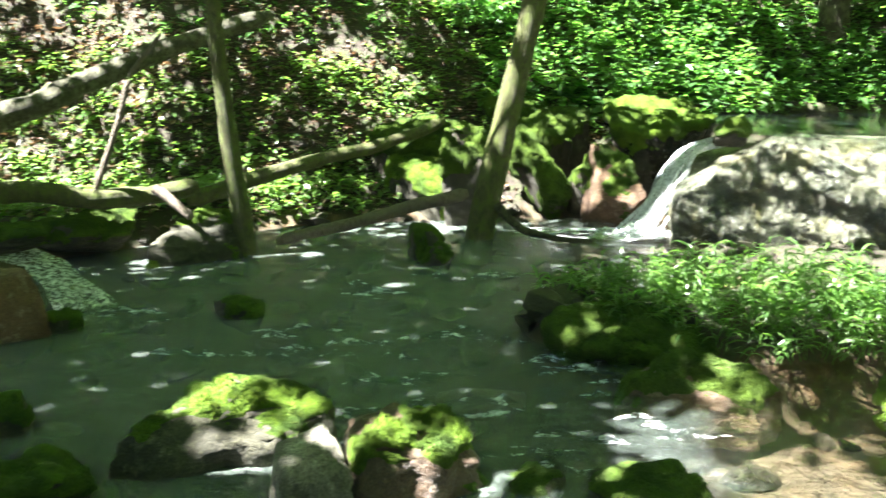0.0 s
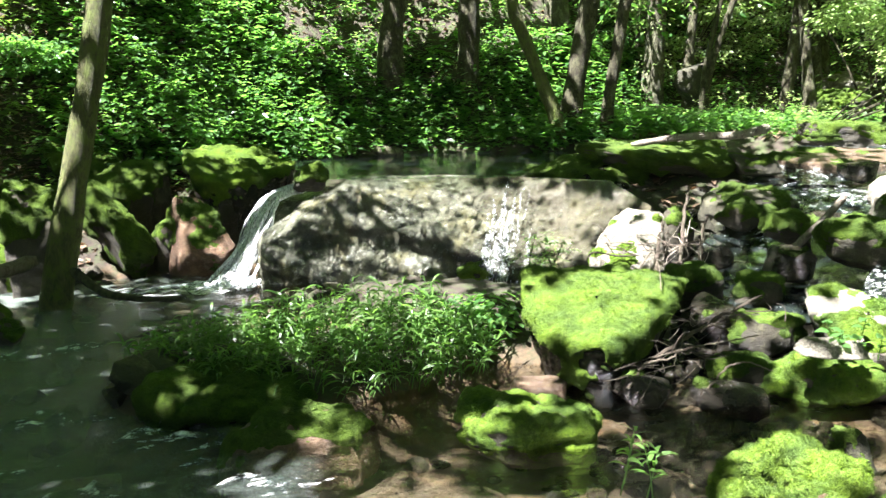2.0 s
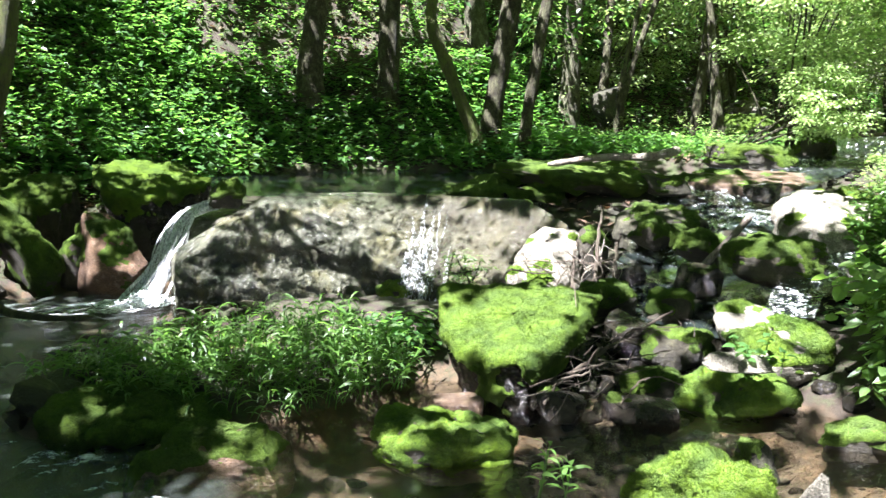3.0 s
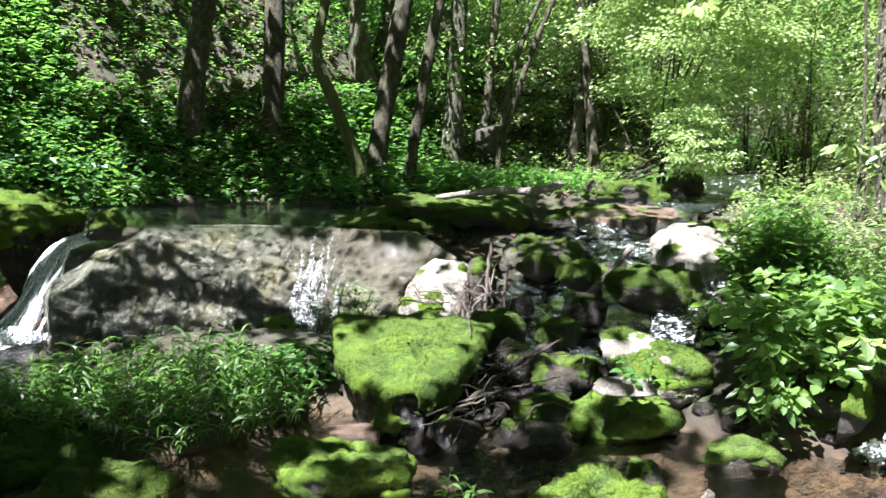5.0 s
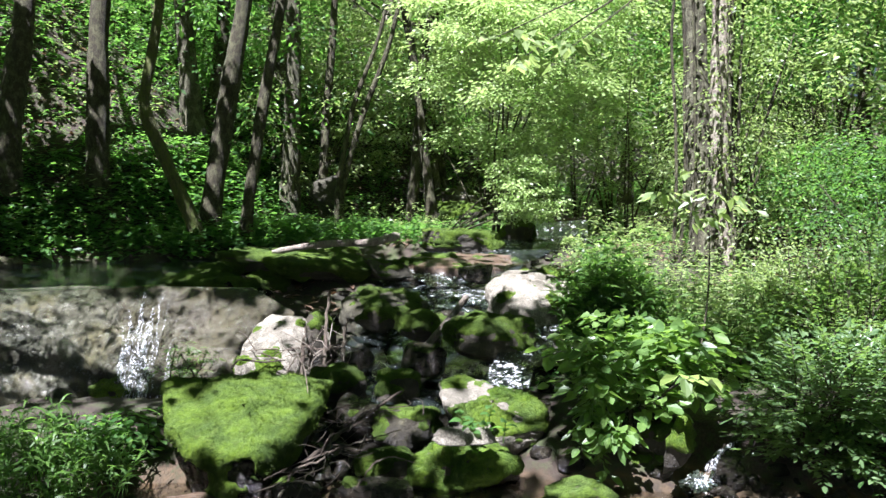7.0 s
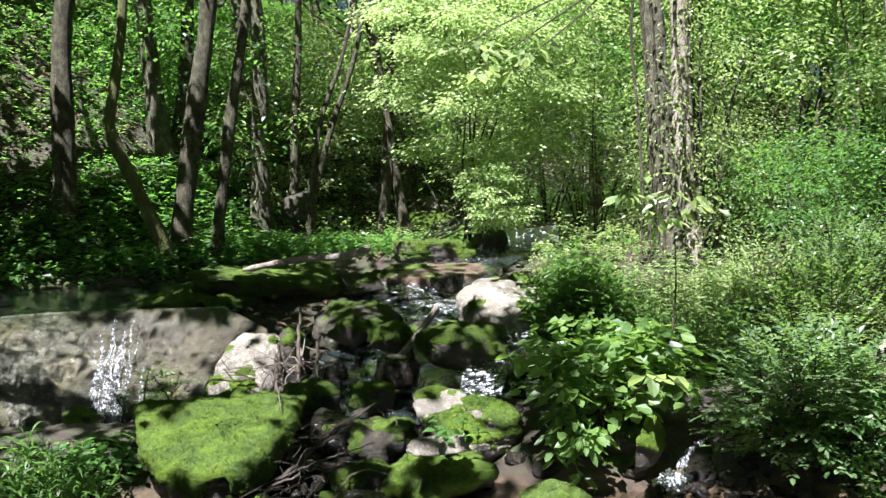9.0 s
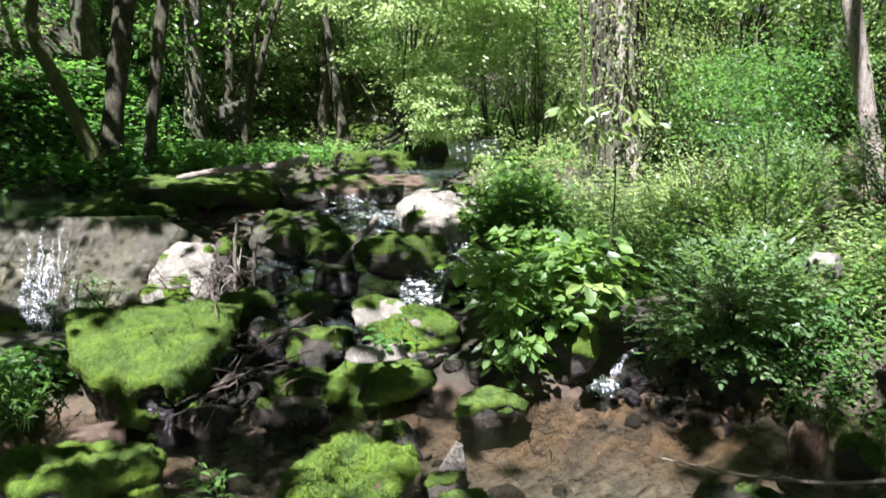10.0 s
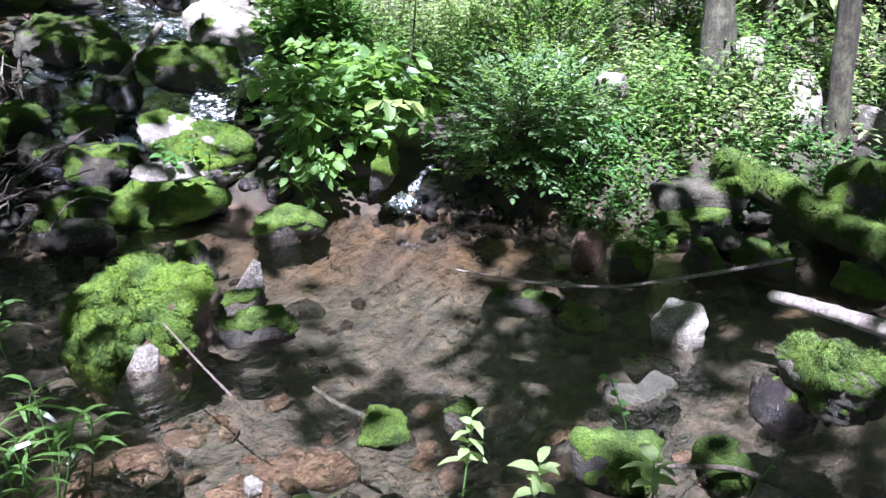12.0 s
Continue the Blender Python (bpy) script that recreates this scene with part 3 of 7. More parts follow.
def trickle(u0, drift, wide, seed, start=0.0):
    """One crooked thread of white water down the rock face."""
    rng = np.random.default_rng(seed)
    rows = face[:, 2:]
    k = rows.shape[1]
    w = np.linspace(0, 1, k)
    u = u0 + drift * w + 0.012 * np.cumsum(rng.normal(size=k)) / math.sqrt(k)
    at = np.clip(u, 0, 0.99) * (face.shape[0] - 1)
    i = at.astype(int)
    p = rows[i, np.arange(k)] * (1 - (at - i))[:, None] + rows[i + 1, np.arange(k)] * (at - i)[:, None]
    p = p + np.array([-0.48, -0.87, 0.35]) * 0.022
    first = int(start * k)
    half = wide * (0.5 + 1.2 * w) * np.clip((w - start) * 8, 0.05, 1) * np.clip(1 + 0.9 * field_noise(w * 5 + seed, w * 0, 6, seed), 0.15, 2)
    v = p[:, None] + np.array([0.75, -0.62, -0.05]) * (half[:, None] * np.linspace(-1, 1, 4))[..., None]
    a, b = np.meshgrid(np.arange(first, k - 1), np.arange(3), indexing="ij")
    f = np.stack([a * 4 + b, (a + 1) * 4 + b, (a + 1) * 4 + b + 1, a * 4 + b + 1], -1).reshape(-1, 4)
    tagged(link_mesh("water_trickle", v.reshape(-1, 3), f, TRICKLE), "white thread of water down the wet rock face", "water", kind="structure")


thread = np.random.default_rng(44)
for k in range(26):
    trickle(thread.normal(0.735, 0.03), thread.normal(-0.015, 0.03), thread.uniform(0.003, 0.016), 400 + k, thread.uniform(0, 0.7))


def main_spout(shift, wide, seed, rng):
    """One strand of the water that slides over the notch beside the rock and drops into the pool."""
    way = np.array([(2.55, 8.75, 0.83), (2.36, 8.68, 0.82), (2.18, 8.60, 0.77), (2.05, 8.50, 0.58), (1.90, 8.42, 0.32), (1.74, 8.37, 0.08), (1.66, 8.32, -0.03)])
    way[2:] += rng.normal(size=(5, 3)) * [0.02, 0.02, 0.015] + np.linspace(0, 1, 5)[:, None] * [-0.10 * rng.uniform(-1, 1), 0, 0]
    p = smooth_path(way, 60)
    t = np.linspace(0, 1, 60)
    half = np.interp(t, [0, 0.2, 0.45, 0.7, 1], [1.3, 1.1, 0.8, 0.9, 1.3]) * wide
    s = np.linspace(-1, 1, 9)
    side = np.array([0.72, -0.55, 0.05])
    jag = np.clip(1 + 0.8 * field_noise(t * 6 + seed, t * 0 + seed, 7, 62 + seed), 0.1, 2)
    sway = (0.03 * np.sin(t * 7 + seed * 1.7) + 0.02 * np.sin(t * 19 + seed * 2.9)) * t + shift * (0.75 + 0.7 * t)
    v = p[:, None] + side * ((half * jag)[:, None] * s[None] + sway[:, None])[..., None]
    v[..., 2] += 0.02 * (1 - s ** 2)[None] + 0.02 * rng.normal() - 0.25 * shift ** 2 + 0.02 * field_noise(np.tile(s * 0.9, (60, 1)), np.tile(t[:, None] * 0.8, (1, 9)), 11, 61 + seed)
    i, j = np.meshgrid(np.arange(59), np.arange(8), indexing="ij")
    f = np.stack([i * 9 + j, (i + 1) * 9 + j, (i + 1) * 9 + j + 1, i * 9 + j + 1], -1).reshape(-1, 4)
    tagged(link_mesh("water_main_fall", v.reshape(-1, 3), f, FALL), "white rushing strand of the small waterfall", "water", kind="structure")


strand = np.random.default_rng(64)
for k in range(34):
    main_spout(strand.uniform(-0.15, 0.08), strand.uniform(0.006, 0.02), k, strand)


def foam_patch(cx, cy, rx, ry, turn, label, material=None):
    r, a = np.meshgrid(np.linspace(0, 1, 14), np.linspace(0, 2 * np.pi, 40), indexing="ij")
    rr = r * (1 + 0.25 * np.sin(a * 3 + cx) + 0.12 * np.sin(a * 7))
    x, y = rr * np.cos(a) * rx, rr * np.sin(a) * ry
    c, s = math.cos(turn), math.sin(turn)
    gx, gy = cx + c * x - s * y, cy + s * x + c * y
    gz = 0.006 + 0.05 * (1 - r) ** 1.5 + 0.016 * field_noise(gx, gy, 16, 51)
    v = np.stack([gx, gy, gz], -1).reshape(-1, 3)
    i, j = np.meshgrid(np.arange(13), np.arange(39), indexing="ij")
    f = np.stack([i * 40 + j, i * 40 + j + 1, (i + 1) * 40 + j + 1, (i + 1) * 40 + j], -1).reshape(-1, 4)
    return tagged(link_mesh("water_foam", v, f, material or FOAM), label, "water", kind="structure")


foam_patch(1.56, 8.39, 0.36, 0.28, 0.2, "churning white foam at the foot of the waterfall")
foam_patch(1.18, 8.42, 0.75, 0.26, 0.1, "pale foam drifting from the waterfall", DRIFT_FOAM)
# white streaks: broken water, and sky reflections painted as white patches
riffle = np.random.default_rng(52)
for fx, fy in ((-1.0, 5.3), (-0.1, 5.1), (-0.4, 4.45), (-0.75, 6.3), (0.5, 4.75), (-2.2, 5.6), (0.2, 6.7), (-0.9, 4.9), (0.3, 4.0), (-1.5, 4.8), (0.1, 3.6), (0.7, 3.9), (-0.4, 4.0), (0.4, 4.4)):
    for k in range(5):
        foam_patch(fx + riffle.normal() * 0.25, fy + riffle.normal() * 0.10, riffle.uniform(0.06, 0.28), riffle.uniform(0.008, 0.022), riffle.normal(0, 0.15), "white streak on the riffle, for foam and painted reflections", STREAKS)


def far_fall():
    """A low white step across the stream, far up."""
    u, w = np.meshgrid(np.linspace(0, 1, 30), np.linspace(0, 1, 8), indexing="ij")
    x, y = 10.62 + 0.42 * u - 0.12 * w, 7.62 - 0.62 * u - 0.10 * w
    z = 1.46 - 0.26 * w ** 1.4 + 0.02 * field_noise(x * 4, y * 4, 3, 71)
    i, j = np.meshgrid(np.arange(29), np.arange(7), indexing="ij")
    f = np.stack([i * 8 + j, (i + 1) * 8 + j, (i + 1) * 8 + j + 1, i * 8 + j + 1], -1).reshape(-1, 4)
    tagged(link_mesh("water_far_fall", np.stack([x, y, z], -1).reshape(-1, 3), f, FALL), "small white step of water far upstream", "water", kind="structure")


far_fall()
m, nt, out = blank("splash_water")
bs = node(nt, "ShaderNodeBsdfPrincipled", Base_Color=(0.86, 0.88, 0.88, 1), Roughness=ramp(nt, noise_at(nt, 40.0, 3), (0.3, 0.12), (0.7, 0.4)))
nt.links.new(bs.outputs[0], out.inputs[0])
SPLASH = m


def splash(name, cx, cy, wide, high, n, size, label, seed):
    """Drops and bubbles thrown up where falling water lands."""
    rng = np.random.default_rng(seed)
    bm = bmesh.new()
    bmesh.ops.create_icosphere(bm, subdivisions=1, radius=1)
    v0 = np.array([p.co[:] for p in bm.verts])
    f0 = np.array([[p.index for p in q.verts] for q in bm.faces])
    bm.free()
    pieces = []
    for k in range(n):
        r = abs(rng.normal()) * 0.55
        a = rng.uniform(0, 6.283)
        h = rng.uniform(0, 1) ** 2.5 * high * math.exp(-r * r * 1.5)
        c = np.array([cx + math.cos(a) * r * wide, cy + math.sin(a) * r * wide * 0.8, 0.004 + h])
        d = size * rng.uniform(0.35, 1.4, 3) * ([1.6, 1.6, 0.5] if h < 0.02 else [1, 1, 1.3])
        pieces.append((c + v0 * d, f0))
    v, f = join(pieces)
    tagged(link_mesh(name, v, f, SPLASH), label, "water", kind="stuff")


splash("spout_splash", 4.99, 2.36, 0.13, 0.10, 520, 0.007, "white splash and bubbles under the little spout", 75)
splash("fall_splash", 1.66, 8.34, 0.30, 0.12, 900, 0.013, "white churn of bubbles at the foot of the waterfall", 76)


def little_spout():
    """A few thin runs of water over the bank stone."""
    rng = np.random.default_rng(77)
    s = np.linspace(-1, 1, 5)
    pieces = []
    for k in range(7):
        side = rng.uniform(-0.05, 0.05)
        p = smooth_path([(5.51, 2.24, 0.22), (5.32, 2.30, 0.20), (5.15, 2.31 + 0.5 * side, 0.18), (5.02, 2.30 + side, 0.11), (4.93, 2.29 + 1.3 * side, 0.01)], 24)
        v = p[:, None] + np.array([0.30, 0.95, 0]) * (np.linspace(0.004, 0.013, 24)[:, None] * s)[..., None]
        v[..., 2] += 0.012 * (1 - s ** 2) + 0.008 * np.sin(np.arange(24) * 1.3 + k)[:, None]
        i, j = np.meshgrid(np.arange(23), np.arange(4), indexing="ij")
        f = np.stack([i * 5 + j, (i + 1) * 5 + j, (i + 1) * 5 + j + 1, i * 5 + j + 1], -1).reshape(-1, 4)
        pieces.append((v.reshape(-1, 3), f))
    tagged(link_mesh("water_spout", *join(pieces), TRICKLE), "little spout of water over a dark bank stone", "water", kind="structure")


little_spout()


# ---- boulders ----
ICO = {}


def sphere(level):
    if level not in ICO:
        bm = bmesh.new()
        bmesh.ops.create_icosphere(bm, subdivisions=level, radius=1)
        v = np.array([p.co[:] for p in bm.verts])
        f = np.array([[p.index for p in q.verts] for q in bm.faces])
        bm.free()
        ICO[level] = v, f
    return ICO[level]


MOSSY = {"lush": (1.02, "dark", LUSH), "carpet": (1.2, "dark", LUSH), "moss": (0.72, "dark", MOSS), "wetmoss": (0.60, "dark", MOSS), "slab": (0.44, "pale", LUSH), "slabdark": (0.35, "dark", MOSS), "sun": (0.38, "pale", LUSH), "grey": (0.0, "grey", MOSS), "greymoss": (0.36, "grey", MOSS), "wetdark": (0.42, "wet", MOSS), "pale": (0.0, "pale", MOSS), "dark": (0.60, "dark", MOSS), "wet": (0.06, "wet", MOSS), "brown": (0.0, "brown", MOSS), "rust": (0.05, "rust", MOSS)}
COUNT = [100]


def boulder(x, y, z, w, d, h, turn, kind, block, label, tilt=0, pitch=None, taper=0.0):
    """A stone with worn flat facets, its foot at (x, y, z), and a cushion of moss where it grows."""
    COUNT[0] += 1
    rng = np.random.default_rng(COUNT[0])
    cover, stone, moss_mat = MOSSY[kind]
    level = 5 if w > 0.7 else 4
    v, f = sphere(level)
    planes = rng.normal(size=(15, 3))
    planes /= np.linalg.norm(planes, axis=1)[:, None]
    dist = rng.uniform(0.66, 1.02, 15) + 0.08 * block + (0.28 if block > 0.85 else 0)
    crisp = block > 1.1
    box = np.concatenate([np.eye(3), -np.eye(3)]) + rng.normal(size=(6, 3)) * (0.09 if crisp else 0.22)
    box /= np.linalg.norm(box, axis=1)[:, None]
    planes, dist = np.concatenate([planes, box]), np.concatenate([dist, rng.uniform(0.86, 1.06, 6) - 0.22 * block])
    dots = v @ planes.T
    lim = np.where(dots > 0.05, dist / np.maximum(dots, 0.05), 9.0)
    k = 70 if crisp else 34 + 40 * max(0, block)
    r = -np.log(np.exp(-k * lim).sum(1)) / k
    p = v * r[:, None]
    p /= np.abs(p).max(0)
    seed = Vector(rng.uniform(-50, 50, 3))
    rough = np.array([noise.fractal(Vector(q) * 2.8 + seed, 0.75, 2.0, 6) for q in p])
    fine = np.array([noise.fractal(Vector(q) * 7.0 + seed, 0.8, 2.0, 3) for q in p])
    p *= (1 + (0.035 if crisp else 0.06) * rough + 0.022 * fine)[:, None]
    p[:, :2] *= (1 - taper * np.clip(p[:, 2:3] * 0.5 + 0.5, 0, 1.05))
    p[:, 0] += taper * 0.35 * p[:, 2]
    size = np.array([w / 2, d / 2, h * 0.70])
    q = p * size
    rot = np.array(Matrix.Rotation(radians(turn + rng.uniform(-8, 8)), 3, "Z") @ Matrix.Rotation(radians(tilt), 3, "Y") @ Matrix.Rotation(radians(rng.uniform(2, 9) if pitch is None else pitch), 3, "X"))
    q = q @ rot.T + [x, y, z + h * 0.30]
    root = tagged(new("boulder"), label, "rock", "stones along the stream")
    root.location = (x, y, z)
    ob = link_mesh("stone", q - [x, y, z], f, ROCK[stone])
    child(ob, root)
    if cover <= 0.02:
        return root
    me = ob.data
    nrm = np.empty(len(q) * 3, np.float32)
    me.vertices.foreach_get("normal", nrm)
    nrm = nrm.reshape(-1, 3)
    patch = np.array([noise.fractal(Vector(c) * 3.2 + seed, 0.8, 2.0, 3) for c in q])
    lump = np.array([noise.fractal(Vector(c) * 13 + seed, 0.7, 2.0, 3) for c in q])
    grow = nrm[:, 2] * 0.9 + patch * 1.15 - (1.25 - 1.95 * cover)
    low = (q[:, 2] - z) / h
    grow -= np.clip(0.18 - low, 0, 1) * 4
    thick = np.clip(grow, -0.5, 0.5)
    off = np.where(thick > 0, 0.004 + 0.035 * np.minimum(1, w / 0.5) * thick + 0.032 * min(1, w / 0.4) * lump, 0.05 * thick - 0.004)
    mv = q + nrm * off[:, None] - [x, y, z]
    keep = (thick[f] > -0.12).any(1)
    if keep.sum() < 20:
        return root
    cushion = tagged(child(link_mesh("moss", mv, f[keep], moss_mat), root, "soft green moss cushion"), kind="stuff")
    # fine tufts on the cushion
    ok = np.where((thick[f] > 0.03).all(1))[0]
    if len(ok):
        n = int(min(8000, 13000 * w * d + 500))
        pick = rng.choice(ok, n)
        bar = rng.dirichlet((1, 1, 1), n)
        tri = mv[f[pick]]
        c = (tri * bar[..., None]).sum(1)
        nn = nrm[f[pick]].mean(1)
        way = nn + rng.normal(size=(n, 3)) * 0.5
        way /= np.linalg.norm(way, axis=1)[:, None]
        side = np.cross(way, rng.normal(size=(n, 3)))
        side /= np.linalg.norm(side, axis=1)[:, None]
        ln = rng.uniform(0.004, 0.014, n)[:, None] * min(1, 0.35 + w)
        tv = np.stack([c - side * 0.0025 - nn * 0.003, c + side * 0.0025 - nn * 0.003, c + way * ln], 1).reshape(-1, 3)
        tagged(child(link_mesh("moss_tuft", tv, np.arange(n * 3).reshape(-1, 3), moss_mat, False), cushion), kind="stuff")
    return root


boulder(3.38, 2.73, 0.05, 0.24, 0.17, 0.18, -50, "greymoss", 0.8, "bare grey stone leaning beside the mossy boulder")
boulder(3.40, 2.40, -0.02, 0.21, 0.13, 0.20, -54, "pale", 0.6, "pale wet pointed stone standing in the pool", taper=0.7)
boulder(3.04, 2.11, -0.02, 0.33, 0.20, 0.11, -54, "moss", 0.6, "low flat stone with a thin moss cap in the pool")
boulder(2.57, 2.33, -0.04, 0.22, 0.13, 0.19, -46, "pale", 0.5, "pale grey stone lying against the mossy boulder", taper=0.5)
boulder(3.21, 2.32, -0.02, 0.23, 0.14, 0.12, -53, "dark", 0.5, "dark wet stone with moss in the pool")
boulder(3.37, -0.07, -0.05, 0.28, 0.22, 0.20, -91, "wetdark", 0.1, "round dark green mossy stone in the water")
boulder(2.70, 0.42, -0.05, 0.32, 0.25, 0.20, -81, "moss", 0.2, "rounded stone covered in olive moss on the near bank")
boulder(2.84, 0.10, -0.05, 0.21, 0.17, 0.17, -88, "dark", 0.5, "dark mossy stone beside the near bank")
boulder(3.69, 0.48, -0.14, 0.27, 0.16, 0.08, -82, "wet", 0.7, "flat brown stone just under the water")
boulder(3.94, 0.89, -0.08, 0.30, 0.21, 0.08, -77, "wetdark", 0.5, "brown stone half under water with algae")
boulder(3.90, 1.21, -0.04, 0.44, 0.22, 0.06, -72, "wetdark", 0.8, "flat dark stone at the pool surface")
boulder(2.54, 1.23, -0.02, 0.17, 0.14, 0.10, -63, "moss", 0.5, "small stone with a moss tuft in the shallows")
boulder(2.75, 1.02, -0.02, 0.13, 0.11, 0.10, -69, "dark", 0.5, "small dark mossy stone in the shallows")
boulder(2.08, 1.46, -0.02, 0.06, 0.05, 0.07, -53, "pale", 0.5, "small pale wet stone in the shallows")
boulder(2.10, 2.06, -0.16, 0.36, 0.25, 0.08, -44, "brown", 0.5, "low brown rock slab under shallow water")
boulder(2.42, 1.39, -0.15, 0.25, 0.20, 0.07, -59, "brown", 0.5, "rusty brown stone under shallow water")
boulder(5.26, 0.70, 0.08, 0.19, 0.16, 0.18, -82, "moss", 0.5, "small bank stone with bright moss")
boulder(5.19, 0.48, 0.10, 0.27, 0.19, 0.12, -85, "dark", 0.8, "dark undercut stone on the bank")
boulder(5.09, 0.36, 0.05, 0.19, 0.15, 0.11, -86, "grey", 0.7, "small grey bank stone")
boulder(4.68, 0.44, 0.00, 0.22, 0.17, 0.20, -85, "moss", 0.15, "dark mossy stone at the pool edge")
boulder(4.91, 0.14, 0.00, 0.37, 0.29, 0.17, -88, "dark", 0.15, "dark shaded bank stone under the thin branch")
boulder(4.61, 1.03, 0.00, 0.20, 0.16, 0.17, -77, "rust", 0.5, "rusty stone at the pool edge")
boulder(4.55, 0.79, 0.00, 0.23, 0.18, 0.17, -80, "dark", 0.1, "dark stone under the fern at the pool edge")
boulder(6.00, 1.32, 0.70, 0.27, 0.22, 0.16, -77, "pale", 0.8, "pale rock in leaf litter on the bank")
boulder(7.81, 1.13, 0.80, 0.37, 0.26, 0.24, -82, "pale", 0.5, "pale rock on the bank by a tree")
boulder(6.64, -0.38, 0.40, 0.32, 0.25, 0.27, -93, "pale", 0.7, "pale lichened boulder by the slim tree")
boulder(5.92, -0.29, 0.35, 0.13, 0.08, 0.19, -93, "grey", 0.8, "upright grey stone behind the mossy log")
boulder(4.82, -0.34, -0.02, 0.29, 0.20, 0.14, -94, "dark", 0.5, "dark wet stone at the inlet")
boulder(5.02, -0.38, 0.00, 0.15, 0.12, 0.10, -95, "grey", 0.5, "small grey stone at the inlet")
boulder(5.49, -0.30, 0.02, 0.45, 0.32, 0.52, -93, "moss", 0.6, "mossy rock leaning on the fallen mossy log")
boulder(4.28, 2.74, -0.02, 0.44, 0.26, 0.14, -56, "wetmoss", 0.5, "low mossy mound of stones at the pool edge")
boulder(4.16, 3.56, -0.03, 0.75, 0.38, 0.27, -48, "lush", 0.5, "long low stone with shaggy moss at the pool edge")
boulder(3.91, 3.99, -0.02, 0.41, 0.25, 0.17, -43, "moss", 0.5, "low mossy stone at the foot of the rapids")
boulder(3.98, 3.38, 0.33, 0.40, 0.19, 0.075, -49, "pale", 0.9, "flat pale stone lying on a mossy ledge")
boulder(5.59, 5.03, 0.32, 0.84, 0.58, 0.30, -47, "moss", 0.5, "rounded dark green mossy boulder in the rapids")
boulder(4.69, 2.30, 0.28, 0.25, 0.20, 0.27, -63, "lush", -0.4, "hanging ball of bright moss over a bank stone")
boulder(5.53, 2.07, 0.00, 0.31, 0.24, 0.21, -69, "wet", 0.6, "dark wet bank stone beside the spout")
boulder(4.96, 2.76, -0.02, 0.31, 0.25, 0.16, -60, "moss", 0.5, "mossy stone at the foot of the leafy bush")
boulder(5.09, 2.71, 0.10, 0.30, 0.24, 0.20, -61, "dark", 0.5, "dark damp bank stone behind the moss ball")
boulder(5.28, 4.99, 0.62, 0.40, 0.32, 0.24, -46, "moss", 0.3, "mossy round stone in the rapids")
boulder(5.30, 4.23, 0.60, 0.71, 0.50, 0.25, -51, "moss", 0.6, "large dark mossy stone in the rapids")
boulder(5.40, 5.58, 0.65, 0.40, 0.32, 0.21, -43, "moss", 0.5, "dark green mossy stone in the rapids")
boulder(6.40, 6.46, 0.95, 0.51, 0.36, 0.20, -44, "greymoss", 0.8, "grey stone at the head of the rapids")
boulder(7.13, 8.05, 1.00, 0.62, 0.49, 0.19, -41, "moss", 0.5, "mossy stone behind the long slab")
boulder(6.81, 5.64, 0.95, 0.38, 0.31, 0.17, -50, "wet", 0.5, "dark wet stone at the shelf edge")
boulder(8.33, 7.10, 1.12, 1.02, 0.71, 0.27, -49, "dark", 0.5, "dark mossy boulder beside the far stream")
boulder(9.81, 7.38, 1.18, 0.52, 0.42, 0.29, -53, "dark", 0.5, "dark stone by the far small fall")
boulder(11.79, 10.16, 1.20, 1.13, 0.90, 0.59, -49, "moss", 0.5, "mossy boulder on the far bank")
boulder(13.17, 11.31, 1.59, 1.01, 0.81, 0.41, -49, "sun", 0.7, "pale pinkish sunlit rock on the far bank")
boulder(9.65, 11.14, 1.67, 0.68, 0.54, 0.52, -41, "grey", 1, "square grey rock on the far wooded slope")
boulder(8.91, 5.85, 1.10, 0.31, 0.25, 0.18, -56, "dark", 0.5, "small dark stone in the far stream")
boulder(11.91, 8.10, 1.46, 0.50, 0.40, 0.31, -55, "sun", 0.5, "pale rock above the far small fall")
boulder(4.89, 5.81, 0.35, 0.42, 0.33, 0.45, -39, "dark", 0.5, "dark mossy rock behind the driftwood")
boulder(4.98, 4.63, 0.45, 0.37, 0.30, 0.20, -46, "wet", 0.5, "dark wet stone in the rapids")
boulder(4.72, 5.12, 0.35, 0.27, 0.22, 0.26, -42, "wet", 0.5, "wet black stone in the rapids")
boulder(4.64, 4.59, 0.30, 0.34, 0.27, 0.19, -45, "dark", 0.5, "dark stone among the driftwood")
boulder(4.26, 4.84, 0.35, 0.44, 0.31, 0.18, -41, "moss", 0.5, "flat mossy stone behind the big slab")
boulder(4.14, 4.44, 0.15, 0.48, 0.33, 0.25, -42, "wet", 0.8, "wet flat grey stone under the driftwood")
boulder(4.30, 4.15, 0.12, 0.47, 0.33, 0.24, -45, "moss", 0.7, "mossy sloping stone under the driftwood")
boulder(2.28, 3.84, -0.04, 0.78, 0.47, 0.22, -30, "lush", 0.5, "low boulder capped with thick green moss")
boulder(1.49, 4.76, -0.12, 0.53, 0.32, 0.11, -17, "brown", 0.5, "brown stone under shallow water by the island")
boulder(3.80, 7.25, 0.03, 0.46, 0.37, 0.22, -28, "lush", 0.5, "mossy stone at the waterfall foot")
boulder(2.19, 4.14, 0.00, 0.21, 0.17, 0.09, -28, "pale", 0.5, "small pale stone at the island edge")
boulder(2.78, 4.48, -0.08, 0.42, 0.29, 0.14, -32, "brown", 0.8, "flat brown stone in the shallow channel")
boulder(3.15, 3.97, 0.02, 0.34, 0.24, 0.14, -38, "wet", 0.8, "flat dark wet stone among the driftwood")
